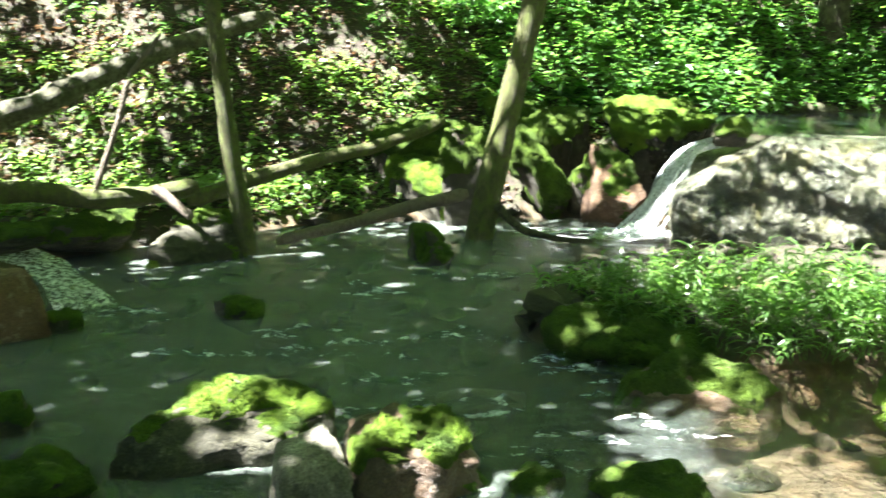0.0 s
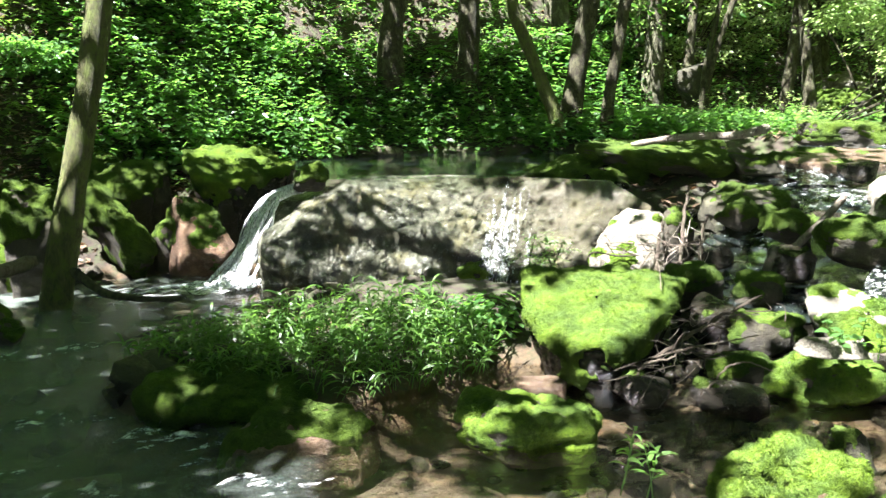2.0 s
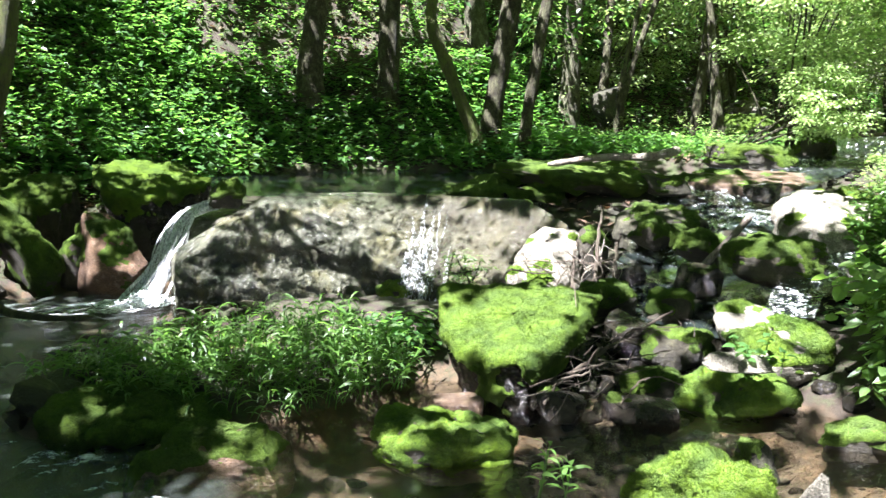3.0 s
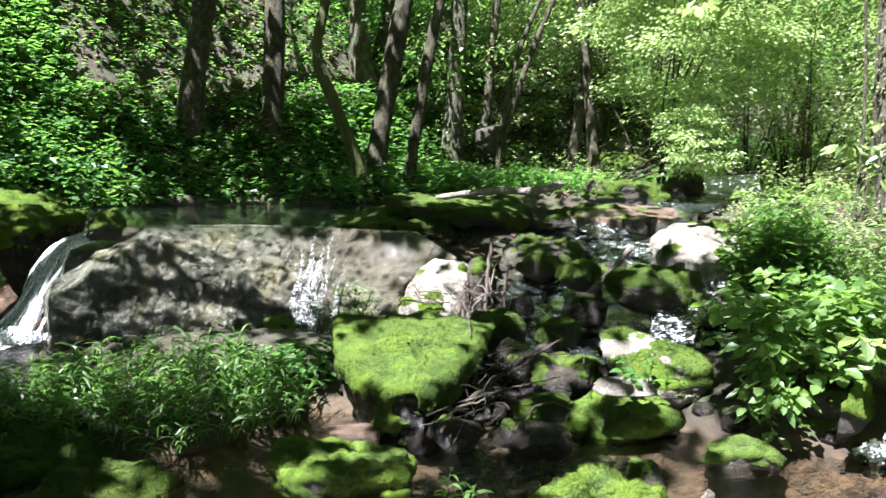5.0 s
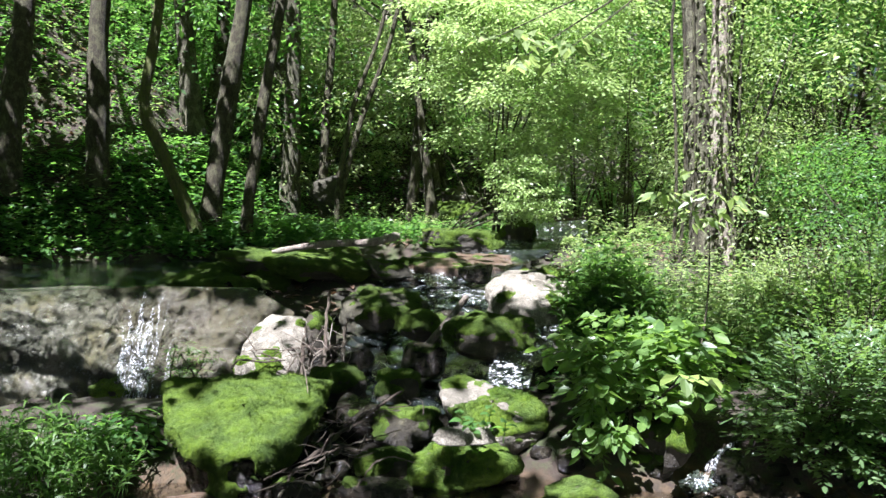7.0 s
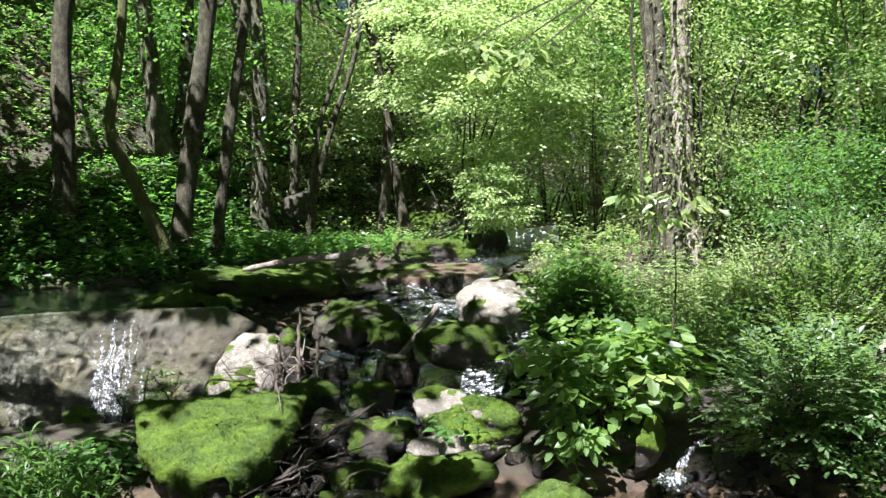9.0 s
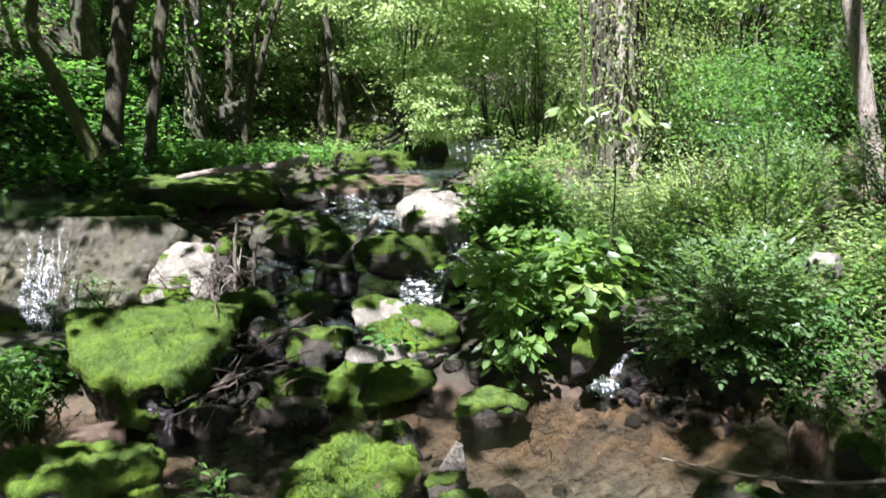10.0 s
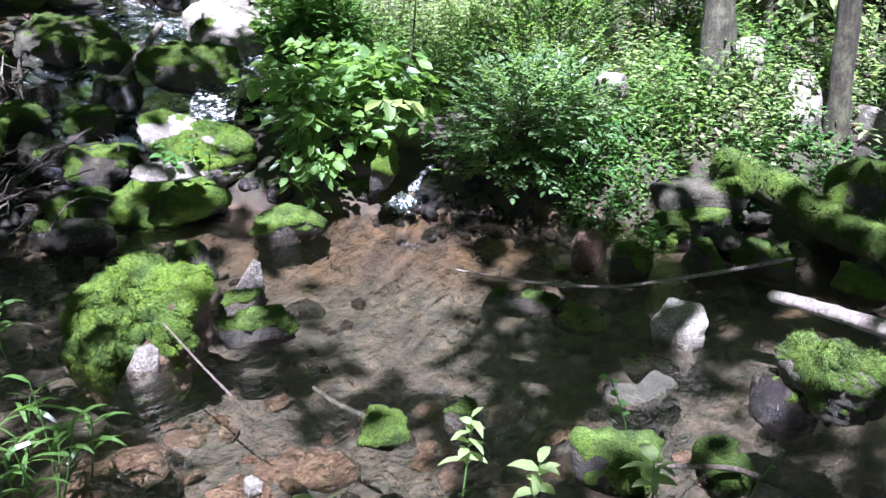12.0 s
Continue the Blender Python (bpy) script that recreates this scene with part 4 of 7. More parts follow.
boulder(3.54, 3.67, 0.00, 0.47, 0.33, 0.18, -44, "wet", 0.5, "dark wet stone in the shallows")
boulder(1.23, 9.29, 0.13, 0.35, 0.28, 0.43, -7, "moss", 0.5, "mossy stone in the fall pool")
boulder(1.06, 9.77, 0.58, 0.23, 0.18, 0.27, -6, "moss", 0.8, "small sunlit mossy stone")
boulder(-0.35, 7.37, -0.03, 0.39, 0.32, 0.33, 3, "dark", 0.5, "dark mossy stone at the tree foot")
boulder(-0.20, 11.66, 1.40, 0.58, 0.29, 0.74, 1, "slab", 1, "pointed leaning slab on the slope", tilt=-25)
boulder(2.60, 8.61, 0.90, 0.42, 0.34, 0.21, -17, "dark", 0.5, "dark stone on the lip of the fall")
boulder(-1.57, 5.71, -0.05, 0.35, 0.28, 0.18, 15, "dark", 0.5, "small dark stone in the river")
boulder(-2.65, 5.39, -0.05, 0.26, 0.21, 0.20, 26, "dark", 0.5, "small dark stone in the riffle")
boulder(-2.95, 5.22, 0.00, 0.54, 0.43, 0.49, 30, "rust", 0.7, "rusty orange rock by the small cascade")
boulder(-3.49, 6.41, 0.35, 0.56, 0.45, 0.15, 29, "moss", 0.5, "mossy rock at the head of the small cascade")
boulder(-1.75, 3.14, 0.00, 0.50, 0.35, 0.17, 29, "moss", 0.5, "mossy stone on the near shore")
boulder(0.29, 3.33, -0.05, 0.29, 0.23, 0.11, -5, "wetmoss", 0.5, "low mossy stone in the shallows")
boulder(0.74, 3.27, -0.04, 0.50, 0.35, 0.10, -13, "moss", 0.5, "low mossy rock in the near shallows")
boulder(-2.20, 3.79, -0.03, 0.24, 0.19, 0.27, 30, "dark", 0.5, "dark mossy stone at the riverside")
boulder(0.07, 4.55, -0.20, 0.52, 0.36, 0.12, -1, "brown", 0.5, "brown flat stone under the riffle")
boulder(-0.27, 7.19, -0.04, 0.30, 0.24, 0.20, 2, "dark", 0.5, "dark mossy stone at the foot of a tree")
boulder(-3.36, 7.38, 0.15, 0.93, 0.65, 0.26, 24, "moss", 0.5, "mossy rock above the log")


# ---- broken blocks and slabs ----
def crag(corners, depth, label, stone, cover, moss_mat=None, inset=0.1, dome=0.0, rough=0.025, seed=1, push=(0, 0, -1), fine=96, tufts=5000, skirt=0.12, lumps=1.0, wander=0.09):
    """A broken block: its upper face spans the corners, its sides run down by depth along push. inset: how far it is undercut."""
    rng = np.random.default_rng(900 + seed)
    corner, push = np.array(corners, float), np.array(push, float)
    mid = corner.mean(0)
    loop = np.concatenate([corner, corner[:1]])
    k = len(corner)
    a = np.linspace(0, k, fine, endpoint=False)
    edge = np.stack([np.interp(a, np.arange(k + 1), loop[:, c]) for c in range(3)], 1)
    for _ in range(2):
        edge = (np.roll(edge, 1, 0) + 2 * edge + np.roll(edge, -1, 0)) / 4
    swing = np.array([noise.fractal(Vector(q) * 5 + Vector((seed, 3, 1)), 0.8, 2.0, 3) for q in edge])
    edge = edge + (edge - mid) * (wander * swing)[:, None]
    lift = -push / np.linalg.norm(push)
    rings = []
    for r in np.linspace(0.03, 0.97, 24):
        rings.append(mid + (edge - mid) * r + lift * (dome * (1 - r * r) - 0.03 * r ** 7))
    for w in np.linspace(0.06, 1, 22):
        rings.append(edge + push * (depth * w + 0.03) + (edge - mid) * [1, 1, 0] * (0.03 * math.sin(w * 3.1) - inset * w ** 0.8))
    low = rings[-1]
    rings.append(low.mean(0) + (low - low.mean(0)) * 0.03)
    v = np.concatenate(rings)
    n = fine
    i, j = np.meshgrid(np.arange(len(rings) - 1), np.arange(n), indexing="ij")
    nx = (j + 1) % n
    f = np.stack([i * n + j, (i + 1) * n + j, (i + 1) * n + nx, i * n + nx], -1).reshape(-1, 4)
    centre = v.mean(0)
    q = v[f[n * 10:n * 10 + 40]]
    if (np.cross(q[:, 1] - q[:, 0], q[:, 3] - q[:, 0]) @ lift).mean() < 0:
        f = f[:, ::-1]
    out = v - centre
    out /= np.linalg.norm(out, axis=1)[:, None] + 1e-6
    sd = Vector(rng.uniform(-40, 40, 3))
    big = np.array([noise.fractal(Vector(c) * 3.0 + sd, 0.8, 2.0, 6) for c in v])
    chip = np.array([noise.cell(Vector((c[0] * 7, c[1] * 7, c[2] * 16)) + sd) for c in v])
    v = v + out * (rough * big + rough * 0.35 * (chip - 0.5))[:, None]
    o = np.array([mid[0], mid[1], v[:, 2].min()])
    root = tagged(new("boulder"), label, "rock", "stones along the stream")
    root.location = o
    ob = child(link_mesh("stone", v - o, f, ROCK[stone]), root)
    if cover <= 0.02:
        return root
    nrm = np.empty(len(v) * 3, np.float32)
    ob.data.vertices.foreach_get("normal", nrm)
    nrm = nrm.reshape(-1, 3)
    patch = np.array([noise.fractal(Vector(c) * 2.6 + sd, 0.8, 2.0, 4) for c in v])
    lump = np.array([noise.fractal(Vector(c) * 9 + sd, 0.7, 2.0, 4) for c in v])
    drop = (np.tile(edge[:, 2], len(rings)) - v[:, 2])
    grow = np.clip(nrm[:, 2], -0.2, 1) * 0.7 + patch * 1.1 - (1.15 - 1.9 * cover) - np.clip(drop - skirt * (1 + 1.6 * patch), 0, 1) * 5
    thick = np.clip(grow, -0.5, 0.6)
    off = np.where(thick > 0, 0.005 + 0.04 * thick + 0.03 * lumps * lump * np.minimum(1, thick * 4), 0.05 * thick - 0.004)
    mv = v + nrm * off[:, None]
    keep = (thick[f] > -0.1).any(1)
    if keep.sum() < 20:
        return root
    cushion = tagged(child(link_mesh("moss", mv - o, f[keep], moss_mat or LUSH), root, "soft green moss cushion"), kind="stuff")
    quad = mv[f]
    area = np.linalg.norm(np.cross(quad[:, 1] - quad[:, 0], quad[:, 3] - quad[:, 0]), axis=1) * (thick[f] > 0.02).all(1)
    if area.sum() > 0:
        pick = rng.choice(len(f), tufts, p=area / area.sum())
        bar = rng.dirichlet((1, 1, 1, 1), tufts)
        c = (quad[pick] * bar[..., None]).sum(1)
        nn = nrm[f[pick]].mean(1)
        way = nn + rng.normal(size=(tufts, 3)) * 0.6 + [0, 0, -0.15]
        way /= np.linalg.norm(way, axis=1)[:, None]
        side = np.cross(way, rng.normal(size=(tufts, 3)))
        side /= np.linalg.norm(side, axis=1)[:, None]
        ln = rng.uniform(0.004, 0.014, tufts)[:, None] * (1 + 0.9 * (lump[f[pick]].mean(1) > 0.15))[:, None]
        tv = np.stack([c - side * 0.0025 - nn * 0.003, c + side * 0.0025 - nn * 0.003, c + way * ln], 1).reshape(-1, 3)
        tagged(child(link_mesh("moss_tuft", tv - o, np.arange(tufts * 3).reshape(-1, 3), moss_mat or LUSH, False), cushion), kind="stuff")
    return root


crag([(3.11, 5.27, 0.58), (3.57, 4.89, 0.60), (3.87, 4.41, 0.58), (3.60, 4.25, 0.53), (3.24, 4.06, 0.42), (3.00, 4.03, 0.33), (2.86, 4.21, 0.31), (2.79, 4.52, 0.35), (2.80, 4.75, 0.41)], 0.42, "massive sloping block of rock carpeted in sunlit moss", "wet", 1.0, inset=0.32, rough=0.022, seed=1, fine=150, tufts=16000, skirt=0.05, wander=0.02, lumps=0.6)
crag([(5.02, 7.52, 1.23), (5.43, 6.84, 1.16), (6.24, 6.53, 1.08), (6.76, 7.00, 1.09), (6.50, 7.77, 1.19), (5.66, 8.04, 1.23)], 0.15, "long slab of dark rock, mossy, jutting over a dark gap", "grey", 0.85, MOSS, inset=0.25, seed=2, skirt=0.1, tufts=4500, wander=0.05)
crag([(5.45, 7.4, 1.06), (5.75, 7.15, 1.02), (6.3, 7.0, 0.98), (6.4, 7.4, 1.0), (5.7, 7.8, 1.06)], 0.35, "dark stone that props up the long slab", "wet", 0.0, inset=-0.1, seed=3, fine=60)
crag([(4.69, 4.24, 0.48), (4.93, 4.11, 0.48), (4.99, 3.73, 0.43), (4.96, 3.43, 0.33), (4.71, 3.34, 0.24), (4.40, 3.58, 0.22), (4.37, 3.84, 0.32)], 0.2, "flat-topped pale rock slab half covered in moss", "pale", 0.36, inset=0.3, seed=14, skirt=0.2, rough=0.035)
crag([(3.98, 5.80, 0.46), (4.33, 5.98, 0.71), (4.60, 6.10, 0.82), (4.83, 5.91, 0.80), (4.67, 5.66, 0.61), (4.30, 5.50, 0.43)], 0.5, "pale sunlit wedge of rock with a mossy flank", "pale", 0.27, inset=0.02, seed=5, dome=0.05, rough=0.03)
crag([(1.51, 9.94, 1.24), (2.07, 10.25, 1.24), (2.53, 10.15, 1.19), (2.70, 9.69, 1.04), (2.48, 9.34, 0.98), (2.04, 9.29, 0.92), (1.66, 9.31, 0.92), (1.46, 9.54, 1.09)], 0.85, "big block of rock topped with hanging moss", "wet", 0.92, inset=0.42, seed=6, rough=0.05, skirt=0.05, tufts=7000)
crag([(1.32, 9.16, 0.80), (1.53, 9.28, 0.81), (1.69, 9.10, 0.65), (1.83, 8.77, 0.33), (1.71, 8.74, 0.23), (1.34, 8.85, 0.31)], 0.45, "leaning rock with a mossy edge and bare brown face", "rust", 0.46, MOSS, inset=0.0, seed=7, push=(-0.25, 0.6, -0.8), dome=0.04, tufts=1500, fine=72)
crag([(0.50, 9.43, 0.98), (0.65, 9.53, 0.94), (1.11, 9.19, 0.33), (1.07, 9.09, 0.21), (0.89, 9.11, 0.26), (0.55, 9.33, 0.74)], 0.3, "narrow mossy slab leaning at the fall pool", "dark", 0.9, MOSS, inset=0.0, seed=8, push=(-0.3, 0.7, -0.7), dome=0.03, tufts=2000, fine=72)
crag([(2.58, 2.79, 0.15), (2.91, 2.87, 0.21), (3.08, 2.65, 0.26), (3.01, 2.36, 0.26), (2.94, 2.28, 0.22), (2.78, 2.27, 0.14), (2.56, 2.35, 0.05), (2.51, 2.50, 0.05), (2.54, 2.71, 0.08)], 0.3, "big boulder cushioned in lush bright green moss", "brown", 0.88, inset=0.12, dome=0.07, seed=9, rough=0.04, fine=140, tufts=18000, skirt=0.03, lumps=1.4, wander=0.1)
crag([(-1.50, 3.39, 0.16), (-1.34, 3.71, 0.21), (-1.10, 3.90, 0.25), (-0.73, 3.88, 0.20), (-0.62, 3.70, 0.13), (-0.86, 3.49, 0.10), (-1.32, 3.35, 0.10)], 0.34, "broad low boulder with moss over grey stone", "grey", 0.28, inset=-0.12, dome=0.06, seed=10, rough=0.05, tufts=7000)
crag([(-0.52, 3.41, 0.25), (-0.33, 3.58, 0.28), (-0.07, 3.50, 0.23), (0.05, 3.30, 0.17), (-0.15, 3.10, 0.19), (-0.42, 3.07, 0.25)], 0.42, "boulder with moss cushions at the waterside", "brown", 0.36, inset=-0.06, dome=0.06, seed=11, rough=0.045, tufts=6000)
crag([(-0.77, 3.16, 0.29), (-0.58, 3.25, 0.34), (-0.50, 3.18, 0.26), (-0.42, 3.02, 0.18), (-0.69, 2.92, 0.22)], 0.42, "pale pointed stone standing at the waterside", "pale", 0.08, inset=-0.05, dome=0.03, seed=12, rough=0.03, fine=72, tufts=1200)
crag([(-0.90, 9.36, 0.52), (-0.80, 9.67, 0.69), (-0.30, 9.80, 0.63), (0.20, 9.60, 0.48), (0.14, 9.30, 0.34), (-0.34, 9.09, 0.34)], 0.5, "pale boulder draped in bright moss by a log", "grey", 0.8, inset=0.0, dome=0.05, seed=13, rough=0.05)
crag([(6.76, 6.81, 1.13), (7.88, 6.79, 1.15), (8.23, 6.21, 1.12), (7.82, 5.74, 1.05), (7.12, 5.82, 1.04), (6.69, 6.31, 1.08)], 0.2, "flat brown wet shelf with thin water over it", "brown", 0.12, MOSS, inset=0.05, seed=4, rough=0.02, tufts=800)
crag([(5.84, 4.71, 1.06), (6.29, 4.79, 1.14), (6.61, 4.52, 1.13), (6.40, 4.11, 0.99), (5.92, 3.94, 0.87), (5.62, 4.18, 0.89), (5.62, 4.50, 0.95)], 0.42, "large pale sunlit boulder with a mossy side", "pale", 0.16, inset=-0.02, dome=0.08, seed=15, rough=0.035)
crag([(5.21, 0.85, 0.34), (5.41, 0.70, 0.36), (5.43, 0.31, 0.36), (5.31, 0.28, 0.32), (5.22, 0.55, 0.31), (5.14, 0.74, 0.28)], 0.11, "broad flat-topped grey ledge stone on the bank", "grey", 0.15, inset=0.12, seed=16, rough=0.018, fine=72, tufts=900)
crag([(5.84, 0.85, 0.25), (6.05, 0.79, 0.27), (6.07, 0.61, 0.27), (5.82, 0.60, 0.27)], 0.16, "grey ledge stone on the pool bank", "grey", 0.1, inset=0.0, seed=17, rough=0.015, fine=60, tufts=300)
crag([(5.22, 0.80, 0.20), (5.35, 0.61, 0.22), (5.43, 0.37, 0.22), (5.36, 0.29, 0.15), (5.17, 0.55, 0.14), (5.11, 0.76, 0.15)], 0.16, "dark undercut bank stone with a moss cap", "wet", 0.6, MOSS, inset=0.2, seed=30, rough=0.02, fine=72, tufts=1200)
crag([(5.18, 2.35, 0.19), (5.42, 2.32, 0.21), (5.57, 2.20, 0.24), (5.41, 2.08, 0.19), (5.13, 2.09, 0.10), (5.05, 2.23, 0.09)], 0.3, "dark wet wedge of stone under the little spout", "wet", 0.0, inset=-0.02, seed=29, rough=0.025, fine=72)
crag([(3.79, 0.55, 0.10), (3.96, 0.50, 0.17), (3.94, 0.33, 0.17), (3.83, 0.28, 0.13), (3.76, 0.33, 0.07), (3.77, 0.46, 0.05)], 0.2, "angular grey block of stone standing in the pool", "pale", 0.0, inset=0.3, seed=31, rough=0.012, fine=72, tufts=300, wander=0.02)
crag([(3.15, 0.62, 0.015), (3.26, 0.62, 0.025), (3.30, 0.48, 0.03), (3.48, 0.45, 0.02), (3.42, 0.34, 0.015), (3.26, 0.38, 0.01), (3.13, 0.49, 0.01)], 0.12, "flat grey stone barely above the water", "grey", 0.0, inset=0.45, seed=35, rough=0.02, fine=72, tufts=200)
crag([(4.65, 8.21, 0.92), (5.29, 8.05, 1.10), (5.54, 7.76, 1.14), (5.74, 7.23, 1.13), (5.51, 7.04, 1.00), (5.05, 7.38, 0.98), (4.67, 7.74, 0.94)], 0.3, "low mossy ledge on the lip of the upper pool", "wet", 0.95, MOSS, inset=0.1, seed=36, rough=0.03, tufts=4000)
crag([(3.40, 0.01, 0.23), (3.51, -0.08, 0.28), (3.44, -0.23, 0.31), (3.28, -0.37, 0.29), (3.12, -0.42, 0.27), (3.17, -0.25, 0.23), (3.25, -0.12, 0.23)], 0.15, "wet pale boulder streaked with moss at the waterside", "grey", 0.5, MOSS, inset=0.4, dome=0.03, seed=32, rough=0.025, tufts=2500)
crag([(6.54, 0.33, 0.82), (6.75, 0.23, 0.88), (6.75, 0.06, 0.87), (6.55, -0.04, 0.75), (6.35, 0.01, 0.63), (6.35, 0.22, 0.65)], 0.4, "sunlit pale boulder in the weeds of the bank", "pale", 0.1, MOSS, inset=-0.05, dome=0.04, seed=33, rough=0.03, fine=72, tufts=400)
crag([(6.72, 0.63, 0.98), (6.93, 0.57, 1.06), (6.94, 0.43, 1.04), (6.64, 0.41, 0.93)], 0.3, "pale angular rock by the tree foot", "pale", 0.0, inset=-0.05, seed=34, rough=0.03, fine=60)
crag([(5.35, 6.02, 0.84), (5.62, 6.15, 0.92), (6.03, 5.80, 0.90), (5.98, 5.52, 0.82), (5.62, 5.45, 0.76), (5.36, 5.72, 0.78)], 0.25, "flat grey stone with a smooth olive top in the rapids", "grey", 0.36, MOSS, inset=0.0, dome=0.04, seed=18, rough=0.02, tufts=1500)
crag([(5.55, 5.35, 0.70), (5.95, 5.32, 0.78), (6.25, 4.75, 0.72), (6.05, 4.45, 0.60), (5.75, 4.72, 0.58)], 0.3, "low broken ledge that the rapids run over", "wet", 0.08, MOSS, inset=-0.05, dome=0.03, seed=19, rough=0.035, tufts=500)
crag([(3.05, 8.95, 0.86), (2.75, 9.10, 0.84), (2.20, 8.78, 0.77), (1.98, 8.52, 0.52), (1.95, 8.20, 0.30), (2.25, 8.22, 0.60), (2.70, 8.48, 0.82)], 0.6, "dark rounded wet ledge under the spout of the waterfall", "fall", 0.0, inset=-0.04, seed=21, rough=0.02, dome=0.03)


crag([(-2.68, 7.06, 0.16), (-2.62, 7.45, 0.29), (-2.31, 7.87, 0.38), (-2.07, 7.83, 0.31), (-2.00, 7.44, 0.15), (-2.33, 7.13, 0.09)], 0.45, "pale grey rock with a mossy foot at the river shore", "grey", 0.3, inset=-0.05, dome=0.05, seed=22, rough=0.04, tufts=2000)
crag([(0.48, 4.98, 0.21), (0.64, 5.16, 0.23), (0.93, 5.27, 0.20), (1.31, 5.09, 0.15), (1.44, 4.80, 0.10), (1.27, 4.69, 0.08), (0.88, 4.72, 0.10), (0.58, 4.80, 0.12)], 0.22, "long mossy rock overhanging at the edge of the grassy island", "wet", 0.9, MOSS, inset=0.22, dome=0.05, seed=23, rough=0.05, skirt=0.06, tufts=5000)
crag([(0.77, 4.29, 0.03), (0.96, 4.56, 0.09), (1.16, 4.66, 0.10), (1.45, 4.53, 0.07), (1.60, 4.38, 0.05), (1.49, 4.20, 0.01), (1.07, 4.22, 0.00)], 0.25, "low brown wet stone draped in moss at the island edge", "brown", 0.5, MOSS, inset=-0.08, dome=0.07, seed=24, rough=0.05, tufts=2500)
crag([(-1.13, 9.84, 0.87), (-0.70, 10.18, 1.03), (-0.25, 10.20, 0.96), (0.34, 9.99, 0.85), (0.20, 9.70, 0.70), (-0.79, 9.57, 0.72)], 0.6, "dark shaded mossy rock on the bank", "dark", 0.75, MOSS, inset=0.05, dome=0.06, seed=25, rough=0.06, tufts=3000)
crag([(-0.25, 9.04, 1.02), (0.03, 9.24, 1.02), (0.27, 9.04, 0.90), (0.15, 8.84, 0.72), (-0.27, 8.74, 0.75)], 0.8, "dark block of mossy rock behind the leaning tree", "dark", 0.7, MOSS, inset=0.05, seed=26, rough=0.05, tufts=2000)
crag([(0.60, 9.93, 1.00), (0.92, 10.21, 1.09), (1.39, 10.16, 1.10), (1.38, 9.96, 0.98), (1.05, 9.69, 0.90), (0.71, 9.62, 0.90)], 0.6, "mossy boulder on the bank beside the fall", "dark", 0.75, MOSS, inset=0.1, dome=0.05, seed=27, rough=0.05, tufts=2500)
crag([(0.15, 10.64, 1.31), (0.65, 10.83, 1.32), (0.96, 10.61, 1.19), (0.71, 10.22, 1.03), (0.21, 10.24, 1.09)], 0.6, "flat mossy rock higher on the bank", "dark", 0.75, MOSS, inset=0.1, dome=0.03, seed=28, rough=0.05, tufts=2000)


def pebbles(name, n, chain, spread, size, material, label, seed):
    """Loose small stones strewn along a stream."""
    rng = np.random.default_rng(seed)
    v0, f0 = sphere(2)
    pick = rng.uniform(0, len(chain) - 1, n)
    pieces = []
    for t in pick:
        c = np.array([np.interp(t, np.arange(len(chain)), [q[k] for q in chain]) for k in range(4)])
        xy = c[:2] + rng.normal(size=2) * c[3] * spread
        s = size * rng.uniform(0.4, 1.6)
        d = s * rng.uniform(0.6, 1.2, 3) * [1, 1, 0.6]
        r = np.array(Euler(rng.uniform(-0.5, 0.5, 3) * [1, 1, 6]).to_matrix())
        cut = rng.normal(size=(12, 3))
        cut /= np.linalg.norm(cut, axis=1)[:, None]
        lump = np.clip((rng.uniform(0.6, 1.0, 12) / np.maximum(v0 @ cut.T, 0.05)).min(1), 0.4, 1.3) * (1 + 0.05 * np.sin(v0 @ rng.normal(size=3) * 7))
        g = float(ground_level(xy[0], xy[1]))
        pieces.append(((v0 * lump[:, None] * d) @ r.T + [*xy, g + s * 0.05], f0))
    v, f = join(pieces)
    return tagged(link_mesh(name, v, f, material, False), label, "stones", kind="stuff")


pebbles("channel_stones", 330, [(2.6, 3.5, 0, 0.5), (3.2, 3.75, 0, 0.45), (3.7, 3.9, 0, 0.45), (4.3, 4.4, 0, 0.5)], 0.7, 0.06, ROCK["wet"], "black wet stones packed below the driftwood", 90)
pebbles("rapids_stones", 300, RAPIDS[:6], 0.75, 0.085, ROCK["wet"], "dark wet cobbles strewn through the rapids", 81)
pebbles("rapids_cobbles", 130, RAPIDS[:6], 0.85, 0.07, ROCK["grey"], "grey cobbles between the rapids boulders", 82)
pebbles("pool_bed_stones", 150, [(1.9, 2.5, 0, 0.4), (2.4, 2.0, 0, 0.5), (2.7, 1.6, 0, 0.5), (3.1, 1.1, 0, 0.5), (3.2, 0.5, 0, 0.5)], 0.8, 0.06, ROCK["brown"], "brown stones and clods on the bed of the pool", 91)
pebbles("bed_stones", 60, RIVER[1:6], 0.7, 0.05, ROCK["wet"], "dark brown stones on the stream bed", 83)
BANK = [(4.55, 1.3, 0, 0.2), (4.8, 0.75, 0, 0.25), (5.05, 0.3, 0, 0.25), (5.2, -0.3, 0, 0.3)]
pebbles("pool_bank_stones", 120, BANK, 0.6, 0.075, ROCK["dark"], "dark damp stones along the pool bank", 87)
pebbles("pool_bank_cobbles", 40, BANK, 0.6, 0.06, ROCK["grey"], "grey cobbles along the pool bank", 88)
SHORE = [(4.9, 2.3, 0, 0.15), (5.05, 1.9, 0, 0.15), (5.1, 1.5, 0, 0.15), (5.08, 1.1, 0, 0.2)]
pebbles("shore_pebbles", 130, SHORE, 0.7, 0.045, ROCK["wet"], "small dark wet stones along the undercut bank", 89)
